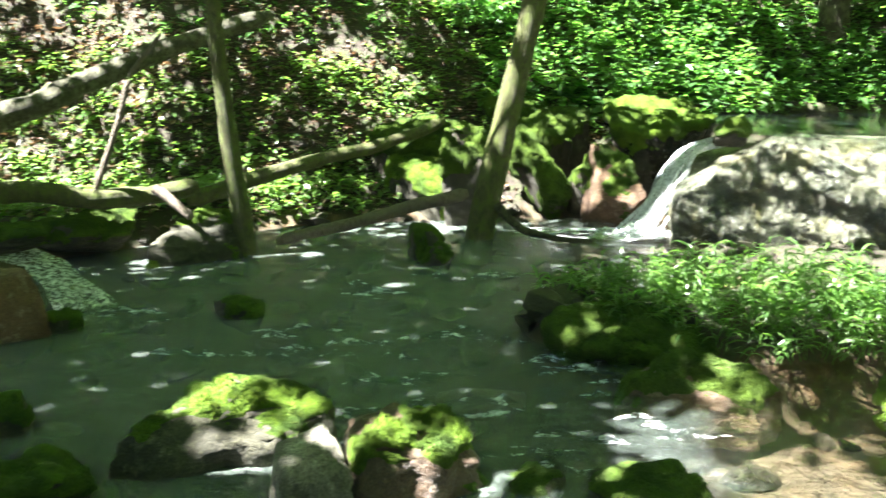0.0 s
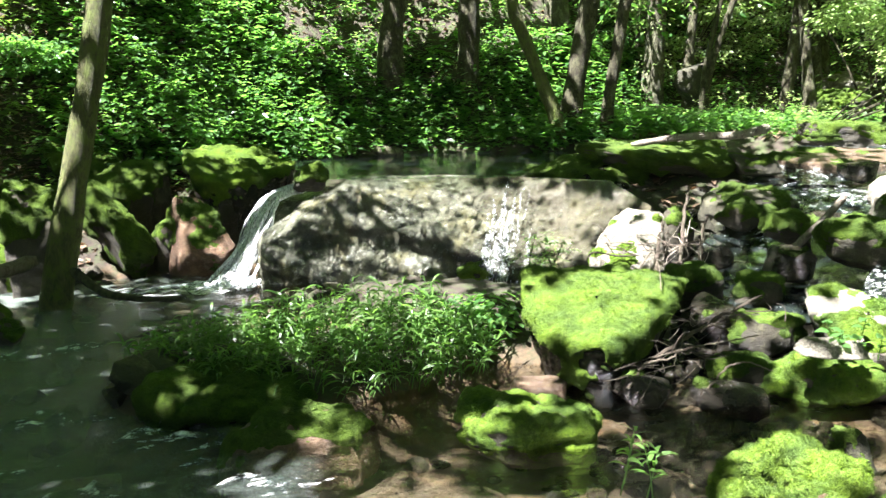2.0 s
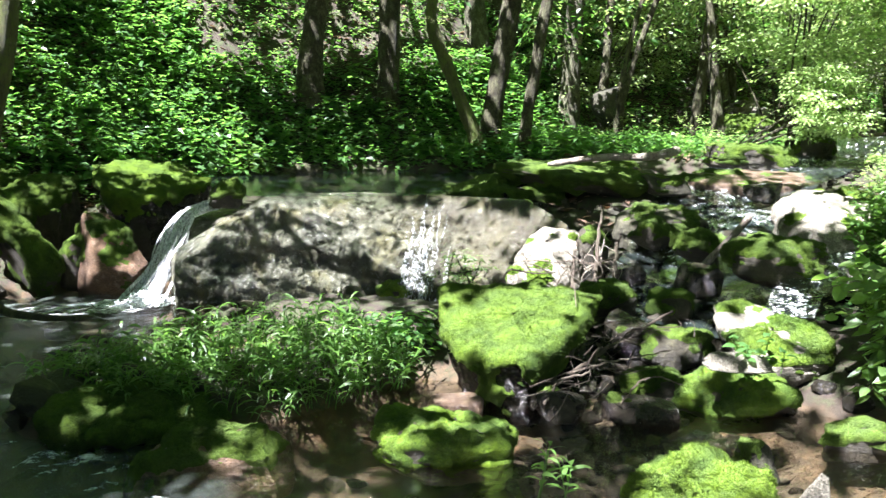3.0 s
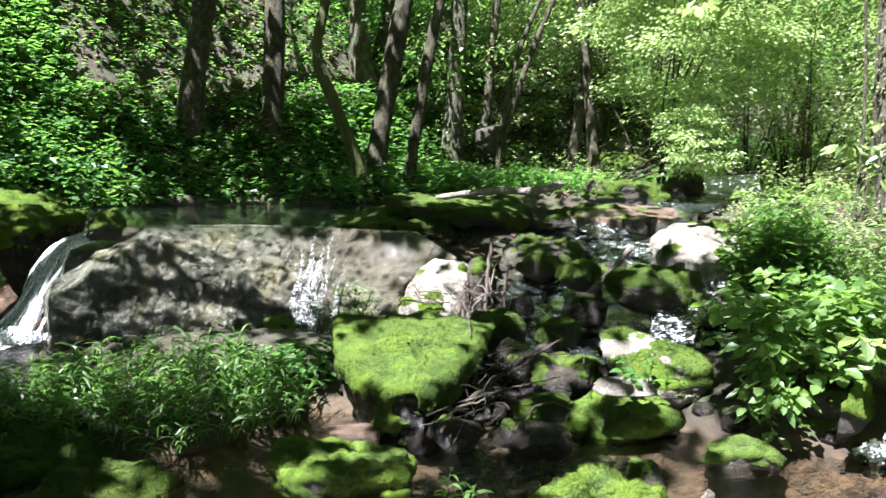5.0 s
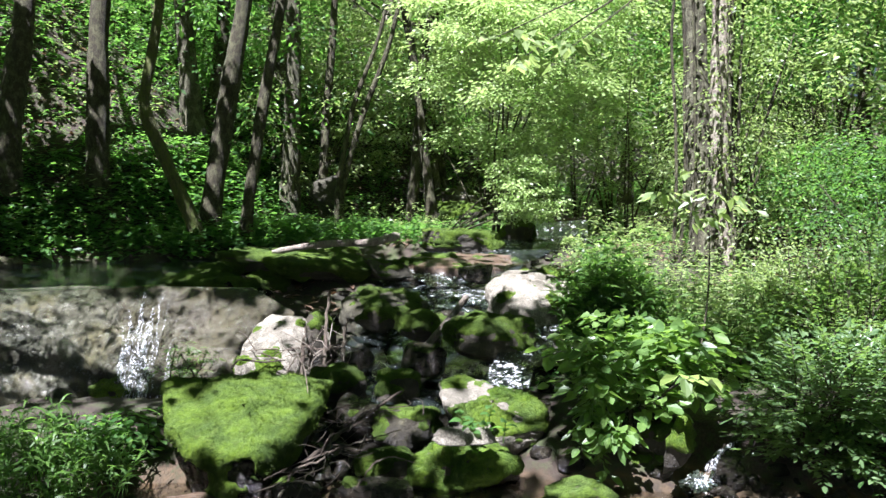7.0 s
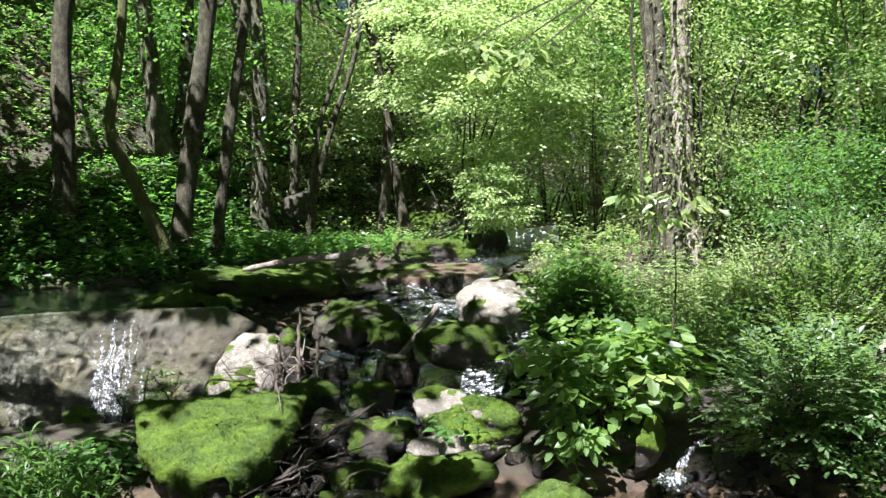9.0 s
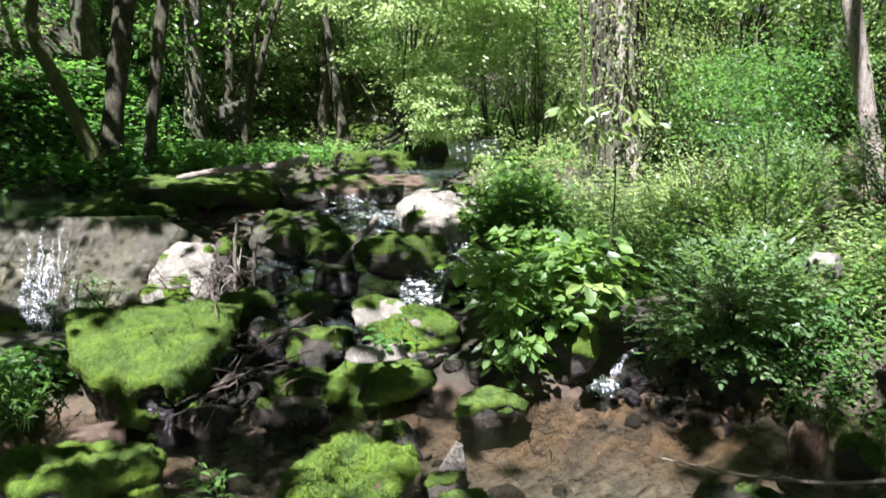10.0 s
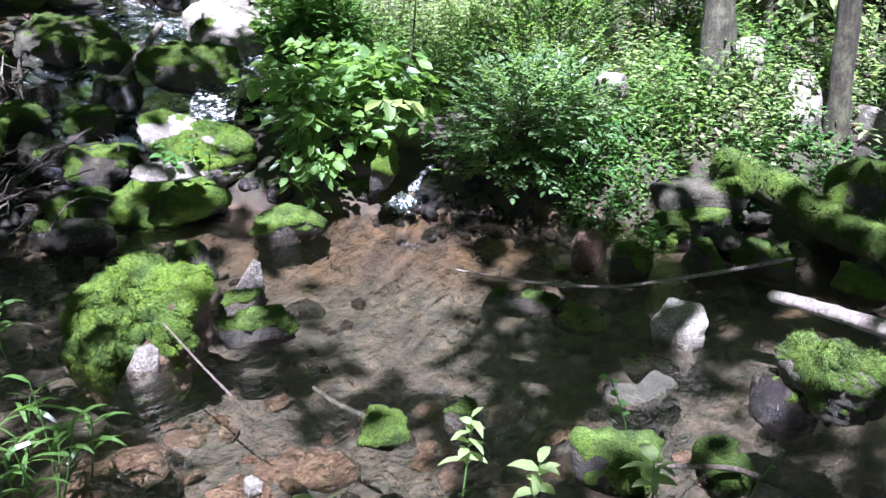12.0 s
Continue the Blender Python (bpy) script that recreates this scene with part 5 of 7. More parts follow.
pebbles("bank_stones", 110, FALL_POOL[:3], 1.5, 0.11, ROCK["dark"], "dark stones heaped round the fall pool", 85)
pebbles("shore_stones", 110, BACKWATER, 1.1, 0.10, ROCK["dark"], "dark stones along the shaded shore", 86)
pebbles("river_stones", 120, RIVER[4:7], 0.6, 0.13, ROCK["dark"], "dark stones under the river", 84)

# ---- fallen wood ----
def limb(name, points, r0, r1, material, label, category="log", n=24, sides=10, mossy=False, seed=1):
    rng = np.random.default_rng(seed)
    p = smooth_path(points, n)
    p += np.array([noise.noise_vector(Vector(q) * 2.3) for q in p]) * min(0.03, 0.45 * r0)
    rad = np.linspace(r0, r1, n) * (1 + 0.06 * rng.normal(size=n))
    rad[0] *= 0.55
    rad[-1] *= 0.5
    v, f = tube(p, rad, sides, rng, 0.04)
    o = np.asarray(points[0])
    root = tagged(new(name), label, category)
    root.location = o
    child(link_mesh("wood", v - o, f, material), root)
    if mossy:
        q, g = tube(p + [0, 0, r0 * 0.10], rad * 1.04, 16, rng, 0.05)
        keep = (q[g].mean(1)[:, 2] > np.repeat((p[:-1, 2] + p[1:, 2]) / 2, 16) + r0 * 0.25)
        child(link_mesh("moss", q - o, g[keep], MOSS), root, "shaggy green moss")
        tops = q[g[keep]].mean(1)
        k = 2600
        c = tops[rng.integers(0, len(tops), k)] + rng.normal(size=(k, 3)) * r0 * 0.15
        tv, tf = leaf_quads(c, rng.normal(size=(k, 3)) * [1, 1, 0.6] + [0, 0, 0.2], 0.03, 0.007, rng, 0.5)
        tagged(child(link_mesh("moss_tuft", tv - o, tf, MOSS, False), root), kind="stuff")
    return root


limb("fallen_tree", [(-4.95, 7.6, 0.95), (-4.53, 8.00, 1.08), (-4.19, 8.42, 1.27), (-3.72, 8.96, 1.55), (-3.07, 9.73, 1.88), (-2.30, 10.55, 2.2)], 0.14, 0.10, BARK_MID, "thick weathered fallen trunk propped on the slope")
limb("fallen_log", [(-4.5, 6.6, 0.74), (-4.01, 6.80, 0.69), (-3.63, 7.13, 0.64), (-3.12, 7.37, 0.52), (-2.80, 7.60, 0.52), (-2.46, 7.82, 0.58)], 0.095, 0.085, BARK_MOSSY, "old mossy log lying across shore rocks")
limb("fallen_log", [(-2.69, 8.17, 0.38), (-2.22, 8.51, 0.51), (-1.56, 8.96, 0.66), (-0.89, 9.36, 0.79), (-0.24, 9.80, 0.99)], 0.085, 0.06, BARK_MOSSY, "dark fallen log along the shaded bank")
limb("fallen_branch", [(-1.75, 7.72, 0.07), (-0.8, 7.96, 0.28), (0.0, 8.1, 0.46)], 0.05, 0.065, DRIFT, "pale stripped branch leaning on a tree foot", "branch")
limb("snag", [(-2.6, 7.55, 1.92), (-2.86, 7.47, 1.59), (-2.97, 7.43, 1.22), (-3.2, 7.34, 0.6)], 0.018, 0.03, DRIFT, "thin pale broken branch standing in the rocks", "branch")
limb("fallen_branch", [(5.4, 7.1, 1.25), (5.86, 6.71, 1.32), (6.13, 6.47, 1.32), (6.36, 6.25, 1.40)], 0.03, 0.045, BARK_PALE, "pale bent branch resting on a dark slab", "branch")
limb("fallen_branch", [(5.15, 4.8, 0.55), (5.28, 4.63, 0.81), (5.37, 4.52, 0.99)], 0.03, 0.026, BARK_PALE, "short grey log end leaning in the rapids", "branch")
limb("mossy_log", [(5.8, 0.55, 0.36), (5.5, 0.15, 0.30), (5.3, -0.2, 0.2), (5.05, -0.6, 0.1)], 0.10, 0.11, BARK_MOSSY, "rotting log thick with shaggy moss on the bank", mossy=True)
limb("driftwood", [(4.34, 0.08, 0.08), (4.29, -0.04, 0.09), (4.21, -0.23, 0.10), (4.11, -0.42, 0.10), (4.0, -0.65, 0.10)], 0.03, 0.042, BARK_PALE, "flat pale weathered log end at the water", "branch")
limb("thin_branch", [(4.08, 1.60, 0.03), (4.03, 1.18, 0.05), (4.14, 0.78, 0.06), (4.42, 0.42, 0.09), (4.75, -0.01, 0.15)], 0.005, 0.011, BARK_PALE, "long thin grey branch lying across the pool edge", "branch", sides=6)
limb("stick", [(2.66, 2.3, 0.17), (2.58, 2.05, 0.07), (2.5, 1.74, -0.06)], 0.004, 0.006, DRIFT, "straight thin dead stem slanting into the water", "branch", sides=6)
limb("twig", [(2.70, 1.62, 0.02), (2.66, 1.50, 0.0), (2.62, 1.33, 0.0)], 0.008, 0.012, BARK, "short dark twig in the shallows", "branch", sides=6)
limb("near_branch", [(2.66, 0.36, 0.06), (2.75, 0.06, 0.09), (2.70, -0.14, 0.08), (2.6, -0.4, 0.05)], 0.008, 0.011, DRIFT, "bare pale branch on the near bank", "branch", sides=6)
limb("fallen_log", [(3.1, 11.45, 1.00), (3.79, 11.35, 1.04), (4.6, 11.05, 1.0)], 0.10, 0.07, BARK, "flat rotten log along the far edge of the pool")
limb("far_branch", [(10.5, 7.35, 1.42), (10.75, 7.1, 1.45), (11.0, 6.75, 1.5)], 0.03, 0.02, DRIFT, "pale branch caught over the far small fall", "branch", sides=6)


limb("tree_root", [(0.25, 8.1, 0.35), (0.5, 7.98, 0.12), (0.8, 7.9, 0.05), (1.15, 7.92, 0.03)], 0.045, 0.02, BARK, "curved bare root reaching into the water", "root")
limb("bare_twig", [(3.35, 4.85, 0.66), (3.37, 4.8, 0.73), (3.5, 4.7, 0.70), (3.62, 4.62, 0.71)], 0.008, 0.004, TWIG, "crooked dark twig lying on the mossy slab", "branch", sides=5)
limb("bare_twig", [(3.62, 4.62, 0.62), (3.66, 4.55, 0.75), (3.6, 4.4, 0.68), (3.5, 4.25, 0.56)], 0.005, 0.003, DRIFT, "thin pale twig lying on the mossy slab", "branch", sides=5)
limb("snag", [(-2.75, 7.5, 0.60), (-2.6, 7.45, 0.50), (-2.4, 7.4, 0.36)], 0.05, 0.04, DRIFT, "broken pale stub of a log", "branch")


def driftwood_pile():
    """Twigs that the stream has jammed between the slab and the pale boulder."""
    rng = np.random.default_rng(77)
    root = tagged(new("driftwood_pile"), "tangled heap of bare twigs caught among the stones", "driftwood")
    for k in range(34):
        s = rng.uniform()
        c = np.array([3.05, 3.95, 0.12]) * (1 - s) + np.array([3.95, 4.0, 0.52]) * s + rng.normal(size=3) * [0.10, 0.13, 0.03]
        a = rng.normal(0.1, 0.8)
        ln = rng.uniform(0.12, 0.42)
        d = np.array([math.cos(a), math.sin(a), rng.normal(0.05, 0.16)]) * ln
        mid = c + rng.normal(size=3) * 0.09
        v, f = tube(smooth_path([c - d / 2, mid, c + d / 2 + rng.normal(size=3) * 0.05], 8), np.linspace(rng.uniform(0.002, 0.006), 0.0015, 8), 5)
        child(link_mesh("twig", v, f, TWIG), root)
    for p, r in (([(2.98, 4.0, 0.06), (3.12, 4.02, 0.14), (3.32, 4.1, 0.17), (3.46, 4.06, 0.27), (3.70, 4.07, 0.36), (3.84, 3.95, 0.47), (4.05, 3.97, 0.52)], 0.018), ([(3.3, 4.08, 0.2), (3.5, 3.92, 0.29), (3.66, 3.95, 0.27), (3.85, 3.78, 0.34)], 0.008), ([(3.42, 3.72, 0.10), (3.5, 3.66, 0.24), (3.58, 3.60, 0.27), (3.66, 3.48, 0.24)], 0.007), ([(3.02, 3.93, 0.10), (3.2, 4.02, 0.2), (3.42, 3.98, 0.22), (3.55, 4.08, 0.33)], 0.009)):
        q = smooth_path(p, 26)
        q[1:-1] += rng.normal(size=(24, 3)) * r * 0.35
        v, f = tube(q, np.linspace(r, r * 0.45, 26), 7)
        child(link_mesh("stick", v, f, TWIG if r > 0.012 else DRIFT), root)
    return root


def root_wad():
    """A tangle of crooked pale roots round a broken upright stub."""
    rng = np.random.default_rng(78)
    root = tagged(new("root_wad"), "upright tangle of pale roots and twigs on the boulder", "driftwood")
    base = np.array([4.49, 5.35, 0.55])
    across = np.array([0.77, -0.64, 0])
    for k in range(46):
        p = base + across * rng.normal() * 0.14 + rng.normal(size=3) * [0.05, 0.05, 0.08]
        way = across * rng.normal() + np.array([0, 0, rng.uniform(-0.5, 0.9)]) + rng.normal(size=3) * 0.25
        way /= np.linalg.norm(way)
        line = [p]
        for j in range(7):
            way = way + rng.normal(size=3) * 0.35 + [0, 0, -0.06]
            way /= np.linalg.norm(way)
            line.append(line[-1] + way * rng.uniform(0.02, 0.06))
        v, f = tube(smooth_path(line, 16), np.linspace(rng.uniform(0.003, 0.008), 0.0015, 16), 5)
        child(link_mesh("twig", v, f, (BARK_PALE, DRIFT, TWIG)[k % 3]), root)
    for d, top in ((0.06, 0.50), (-0.12, 0.22), (0.20, 0.26)):
        q = smooth_path([base + across * d - [0, 0, 0.2], base + across * (d + 0.02) + [0, 0, top * 0.5], base + across * (d + 0.05) + [0, 0, top]], 14)
        v, f = tube(q + rng.normal(size=q.shape) * 0.004, np.linspace(0.02, 0.010, 14), 7)
        child(link_mesh("stick", v, f, DRIFT), root)


driftwood_pile()
root_wad()


# ---- trees ----
TALL = []


def tree(points, radius, bark, label, height=9.0, limbs=5, seed=0, low=4.5, keep_top=True):
    """A trunk through the points, carried on to its height, with limbs; its high crown is grown below."""
    rng = np.random.default_rng(seed)
    p = [np.array(q, float) for q in points]
    way = p[-1] - p[-2]
    way /= np.linalg.norm(way)
    way = way * 0.6 + np.array([0, 0, 0.4])
    way /= np.linalg.norm(way)
    g = float(ground_level(p[0][0], p[0][1]))
    base = p[0].copy()
    base[2] = min(g, base[2]) - 0.1
    if p[0][2] - base[2] > 0.25:
        p = [base] + p
    else:
        p[0] = base
    while p[-1][2] < g + height:
        p.append(p[-1] + way * 1.6 + rng.normal(size=3) * [0.1, 0.1, 0])
    away = np.hypot(base[0], base[1]) > 14.5
    q = smooth_path(p, 40)
    t = np.linspace(0, 1, 40)
    rad = radius * (1 - 0.75 * t) * (1 + 0.55 * np.exp(-t * 40)) * (1 + 0.05 * np.sin(t * 31 + seed) + 0.04 * np.sin(t * 77 + seed * 2.0))
    v, f = tube(q[::2] if away else q, rad[::2] if away else rad, 8 if away else 14, rng, 0.025)
    root = tagged(new("tree"), label, "tree", "trees of the wood")
    root.location = base
    child(link_mesh("trunk", v - base, f, bark), root)
    ends = [q[-1]]
    for k in range(limbs):
        i = int(rng.uniform(0.45, 0.95) * 39)
        if q[i][2] < low:
            continue
        a = rng.uniform(0, 6.28)
        d = np.array([math.cos(a), math.sin(a), rng.uniform(0.3, 0.8)]) * rng.uniform(1.5, 3.0)
        e = q[i] + d
        lv, lf = tube(smooth_path([q[i], q[i] + d * 0.5 + [0, 0, -0.15], e], 10), np.linspace(rad[i] * 0.5, 0.015, 10), 6)
        child(link_mesh("limb", lv - base, lf, bark), root)
        ends.append(e)
    TALL.append((root, base, q[-1]))
    return root


tree([(-1.96, 7.55, -0.03), (-2.07, 7.52, 1.01), (-2.13, 7.5, 2.19)], 0.095, BARK_MOSSY, "slim tree with moss-green bark at the waterside", seed=1)
tree([(0.09, 8.2, -0.05), (0.33, 8.19, 1.03), (0.62, 8.18, 2.2)], 0.15, BARK_MOSSY, "leaning tree with mossy bark standing in the river edge", seed=2)
tree([(5.93, 11.75, 1.60), (5.97, 11.73, 3.10), (6.0, 11.7, 4.4)], 0.17, BARK, "straight lichened tree behind the upper pool", seed=3)
tree([(6.76, 10.56, 1.33), (6.47, 10.74, 2.16), (6.18, 10.91, 3.00), (6.21, 10.90, 3.20), (6.39, 10.79, 4.24)], 0.11, BARK_MOSSY, "thin tree with a sharp kink in its trunk", seed=4)
tree([(7.11, 10.81, 1.49), (7.38, 10.62, 3.40), (7.55, 10.51, 4.44)], 0.17, BARK, "leaning lichened tree behind the upper pool", seed=5)
tree([(7.36, 10.27, 1.50), (7.60, 10.10, 3.30), (7.78, 9.95, 4.40)], 0.10, BARK, "slim dark leaning tree beside a thicker one", seed=6)
tree([(9.9, 12.61, 1.9), (9.83, 12.67, 3.72), (9.81, 12.69, 4.71)], 0.19, BARK_MID, "tree with pale sunlit bark in the wood", seed=7, height=10)
tree([(9.32, 10.49, 1.9), (9.6, 10.23, 3.14), (9.92, 9.92, 4.24)], 0.06, BARK, "thin leaning sapling in the wood", seed=8, height=7)
tree([(9.28, 10.52, 1.9), (9.47, 10.35, 3.23), (9.81, 10.03, 4.37)], 0.05, BARK, "thin leaning sapling in the wood", seed=9, height=7)
tree([(9.76, 11.43, 1.9), (9.83, 11.38, 3.42), (9.92, 11.29, 4.54)], 0.09, BARK, "dark upright tree in the wood", seed=10)
tree([(4.86, 12.1, 2.4), (4.98, 12.06, 3.3), (5.1, 12.0, 4.0)], 0.20, BARK, "dark tree on the slope", seed=11)
tree([(8.39, 13.08, 2.3), (8.67, 12.89, 3.63), (8.78, 12.82, 4.59)], 0.15, BARK, "tree with a curved mossy foot on the slope", seed=12)
tree([(11.58, 11.09, 1.6), (11.69, 10.96, 3.24), (11.77, 10.88, 4.74)], 0.12, BARK, "dark tree beside the far stream", seed=13)
tree([(15.5, 15.65, 3.0), (15.49, 15.66, 5.86)], 0.16, BARK_PALE, "far pale trunk in the wood", seed=14, height=11)
tree([(13.39, 12.07, 1.9), (13.44, 12.02, 5.11)], 0.13, BARK, "far dark trunk in the wood", seed=15, height=11)
tree([(9.57, 4.43, 1.0), (9.51, 4.56, 2.56), (9.49, 4.6, 3.86)], 0.17, BARK_MID, "big pale-barked tree wrapped in vines", seed=16, height=10)
tree([(9.66, 4.30, 1.0), (9.60, 4.36, 2.55), (9.60, 4.33, 3.82)], 0.12, BARK_PALE, "second stem of the pale vine-wrapped tree", seed=17, height=10)
tree([(8.95, 1.55, 1.2), (8.89, 1.76, 2.52), (8.85, 1.94, 3.36)], 0.10, BARK_PALE, "leaning pale slender tree on the bank", seed=18)
tree([(6.62, 0.68, 0.7), (6.61, 0.74, 1.29), (6.6, 0.8, 2.5)], 0.125, BARK_MID, "grey-barked tree rising from the rocky bank", seed=19)
tree([(6.45, -0.16, 0.32), (6.45, -0.1, 0.85), (6.46, -0.08, 1.34)], 0.085, BARK, "slim mossy tree on the bank", seed=20)
tree([(8.13, 0.56, 0.8), (8.13, 0.6, 1.8)], 0.16, BARK, "dark trunk behind the bank rocks", seed=21)
wood = np.random.default_rng(900)
for k in range(110):
    a, r = radians(wood.uniform(-42, 104) if k < 80 else wood.uniform(58, 102)), wood.uniform(15.0, 34)
    if a > radians(70):
        r = max(r, 17)
    x, y = r * math.sin(a), r * math.cos(a)
    z = float(ground_level(x, y))
    lean = wood.normal(size=2) * 0.25
    if radians(51) < a < radians(58) and r < 24:
        continue
    tree([(x, y, z), (x + lean[0], y + lean[1], z + 3)], wood.uniform(0.07, 0.2), (BARK, BARK, BARK_MOSSY, BARK_MID)[k % 4], "slender trunk deep in the leafy wood", height=9 + 0.1 * r, limbs=3, seed=100 + k)


for k in range(70):
    a, r = radians(wood.uniform(-30, 108)), wood.uniform(30, 60)
    x, y = r * math.sin(a), r * math.cos(a)
    z = float(ground_level(x, y))
    tree([(x, y, z), (x, y, z + 3)], wood.uniform(0.12, 0.25), (BARK, BARK_MID)[k % 2], "far tree closing the wood", height=11 + 0.1 * r, limbs=2, seed=300 + k)


def climbing_vine(x, y, seed):
    rng = np.random.default_rng(seed)
    root = tagged(new("climbing_vine"), "dark woody vine climbing the pale tree", "vine", "vines on the pale tree")
    z = float(ground_level(x, y))
    root.location = (x, y, z)
    p = [(rng.normal() * 0.04, rng.normal() * 0.04, h) for h in np.linspace(0, 7, 9)]
    v, f = tube(smooth_path(p, 40), np.linspace(0.022, 0.012, 40), 6)
    child(link_mesh("stem", v, f, BARK), root)


for vx, vy, vs in ((9.30, 4.50, 1), (9.36, 4.62, 2), (9.45, 4.28, 3), (9.52, 4.12, 4), (9.28, 4.75, 5)):
    climbing_vine(vx, vy, 950 + vs)


# ---- leaves ----
def cloud(rng, n, centre, radii, clumps, spread=0.28):
    """Points in an uneven ellipsoid made of clumps."""
    c = rng.normal(size=(clumps, 3))
    c /= np.linalg.norm(c, axis=1)[:, None]
    c *= rng.uniform(0.25, 1.0, clumps)[:, None] ** 0.6
    off = rng.normal(size=(n, 3)) * spread * np.array([1.0, 1.0, 0.3])
    off[:, 2] -= 0.12 * np.hypot(off[:, 0], off[:, 1])
    p = c[rng.integers(0, clumps, n)] + off
    return p * radii + centre, off / spread


def shrub(name, centre, radii, n, length, width, material, label, seed, clumps=40, stems=7, category="bush", droop=0.35, foot=None, spread=0.22):
    rng = np.random.default_rng(seed)
    cx, cy, cz = centre
    foot = foot if foot is not None else (cx, cy, float(ground_level(cx, cy)))
    root = tagged(new(name), label, category)
    root.location = foot
    o = np.array(foot)
    pts, off = cloud(rng, n, np.array(centre), np.array(radii), clumps, spread)
    g = ground_level(pts[:, 0], pts[:, 1])
    pts[:, 2] = np.maximum(pts[:, 2], g + 0.03)
    way = (off + scatter_ways(rng, n) * 0.5) * [1, 1, 0.5]
    v, f = leaf_quads(pts, way, length, width, rng, droop, plain=np.hypot(cx, cy) > 6.5)
    tagged(child(link_mesh("foliage", v - o, f, material, False), root), kind="stuff")
    for k in range(stems):
        e = pts[rng.integers(0, n)]
        mid = (o + e) / 2 + [*rng.normal(size=2) * 0.08, 0.1 * radii[2]]
        tv, tf = tube(smooth_path([o + [*rng.normal(size=2) * 0.05, 0], mid, e], 10), np.linspace(0.012, 0.004, 10) * max(1, radii[2]), 5)
        child(link_mesh("stem", tv - o, tf, BARK), root)
    return root


def spray_bush(name, centre, radii, sprays, per, length, width, material, label, seed, category="bush", foot=None, droop=0.15, rise=0.25, inner=0.0):
    """Arching stems that carry flat, layered rows of leaves."""
    rng = np.random.default_rng(seed)
    c, rad = np.array(centre, float), np.array(radii, float)
    o = np.array(foot if foot is not None else (c[0], c[1], float(ground_level(c[0], c[1]))))
    root = tagged(new(name), label, category)
    root.location = o
    cs, ws, twigs = [], [], []
    for k in range(sprays):
        a, h = rng.uniform(0, 6.283), rng.uniform(-0.75, 1.0)
        reach = math.sqrt(max(0.05, 1 - h * h)) * rng.uniform(0.55, 1.12)
        tip = c + np.array([math.cos(a) * reach, math.sin(a) * reach, h * rng.uniform(0.7, 1.1)]) * rad
        tip[2] = max(tip[2], float(ground_level(tip[0], tip[1])) + 0.04)
        start = o + np.array([rng.normal() * rad[0], rng.normal() * rad[1], 0]) * 0.22
        start = start * (1 - inner) + (c + (tip - c) * rng.uniform(0.35, 0.7)) * inner
        mid = start * 0.45 + tip * 0.55 + [0, 0, rise * rad[2] * rng.uniform(0.6, 1.8)]
        q = smooth_path([start, mid, tip], 12)
        if k % 3 == 0:
            twigs.append(tube(q, np.linspace(0.006, 0.0015, 12), 4))
        s = np.linspace(0.42 * (1 - inner), 1.0, per) + rng.uniform(-0.02, 0.02, per)
        p = np.stack([np.interp(s.clip(0, 1), np.linspace(0, 1, 12), q[:, d]) for d in range(3)], 1)
        ahead = q[-1] - q[6]
        ahead = ahead / (np.linalg.norm(ahead) + 1e-9)
        side = np.cross(ahead, [0, 0, 1.0])
        side /= np.linalg.norm(side) + 1e-9
        sign = np.where(np.arange(per) % 2 == 0, 1.0, -1.0)[:, None]
        w = ahead * rng.uniform(0.4, 0.9, per)[:, None] + side * sign * rng.uniform(0.6, 1.0, per)[:, None] + rng.normal(size=(per, 3)) * 0.14
        w[-1] = ahead
        cs.append(p), ws.append(w)
    v, f = leaf_quads(np.concatenate(cs), np.concatenate(ws), length, width, rng, droop, 1.8)
    tagged(child(link_mesh("foliage", v - o, f, material, False), root), kind="stuff")
    v, f = join(twigs)
    tagged(child(link_mesh("stem", v - o, f, TWIG), root, "thin brown arching stems"), kind="stuff")
    return root


def weed_stand(name, cx, cy, rx, ry, n, low, high, length, width, material, label, seed, lift=0.7, droop=0.5, per=7):
    """A stand of upright stems, each with leaves all the way up."""
    rng = np.random.default_rng(seed)
    a, r = rng.uniform(0, 6.283, n), np.sqrt(rng.uniform(0, 1, n))
    x, y = cx + rx * r * np.cos(a), cy + ry * r * np.sin(a)
    b = np.stack([x, y, ground_level(x, y) - 0.02], 1)
    top = b + np.stack([rng.normal(size=n) * 0.08, rng.normal(size=n) * 0.08, rng.uniform(low, high, n) * (1.1 - 0.4 * r)], 1)
    pieces = [tube([p, (p + q) / 2 + [0, 0, 0.01], q], [0.003, 0.0025, 0.0012], 3) for p, q in zip(b, top)]
    s = np.tile(np.linspace(0.25, 1.0, per), n)[:, None]
    c = np.repeat(b, per, 0) * (1 - s) + np.repeat(top, per, 0) * s
    turn = np.tile(np.arange(per) * 2.4, n) + np.repeat(rng.uniform(0, 6.283, n), per)
    way = np.stack([np.cos(turn), np.sin(turn), rng.uniform(0.5, 1.5, n * per) * lift], 1)
    o = np.array([cx, cy, float(ground_level(cx, cy))])
    root = tagged(new(name), label, "plant")
    root.location = o
    v, f = join(pieces)
    tagged(child(link_mesh("stem", v - o, f, GRASS), root), kind="stuff")
    v, f = blade_quads(c, way, length, width, rng, droop)
    tagged(child(link_mesh("foliage", v - o, f, material, False), root), kind="stuff")


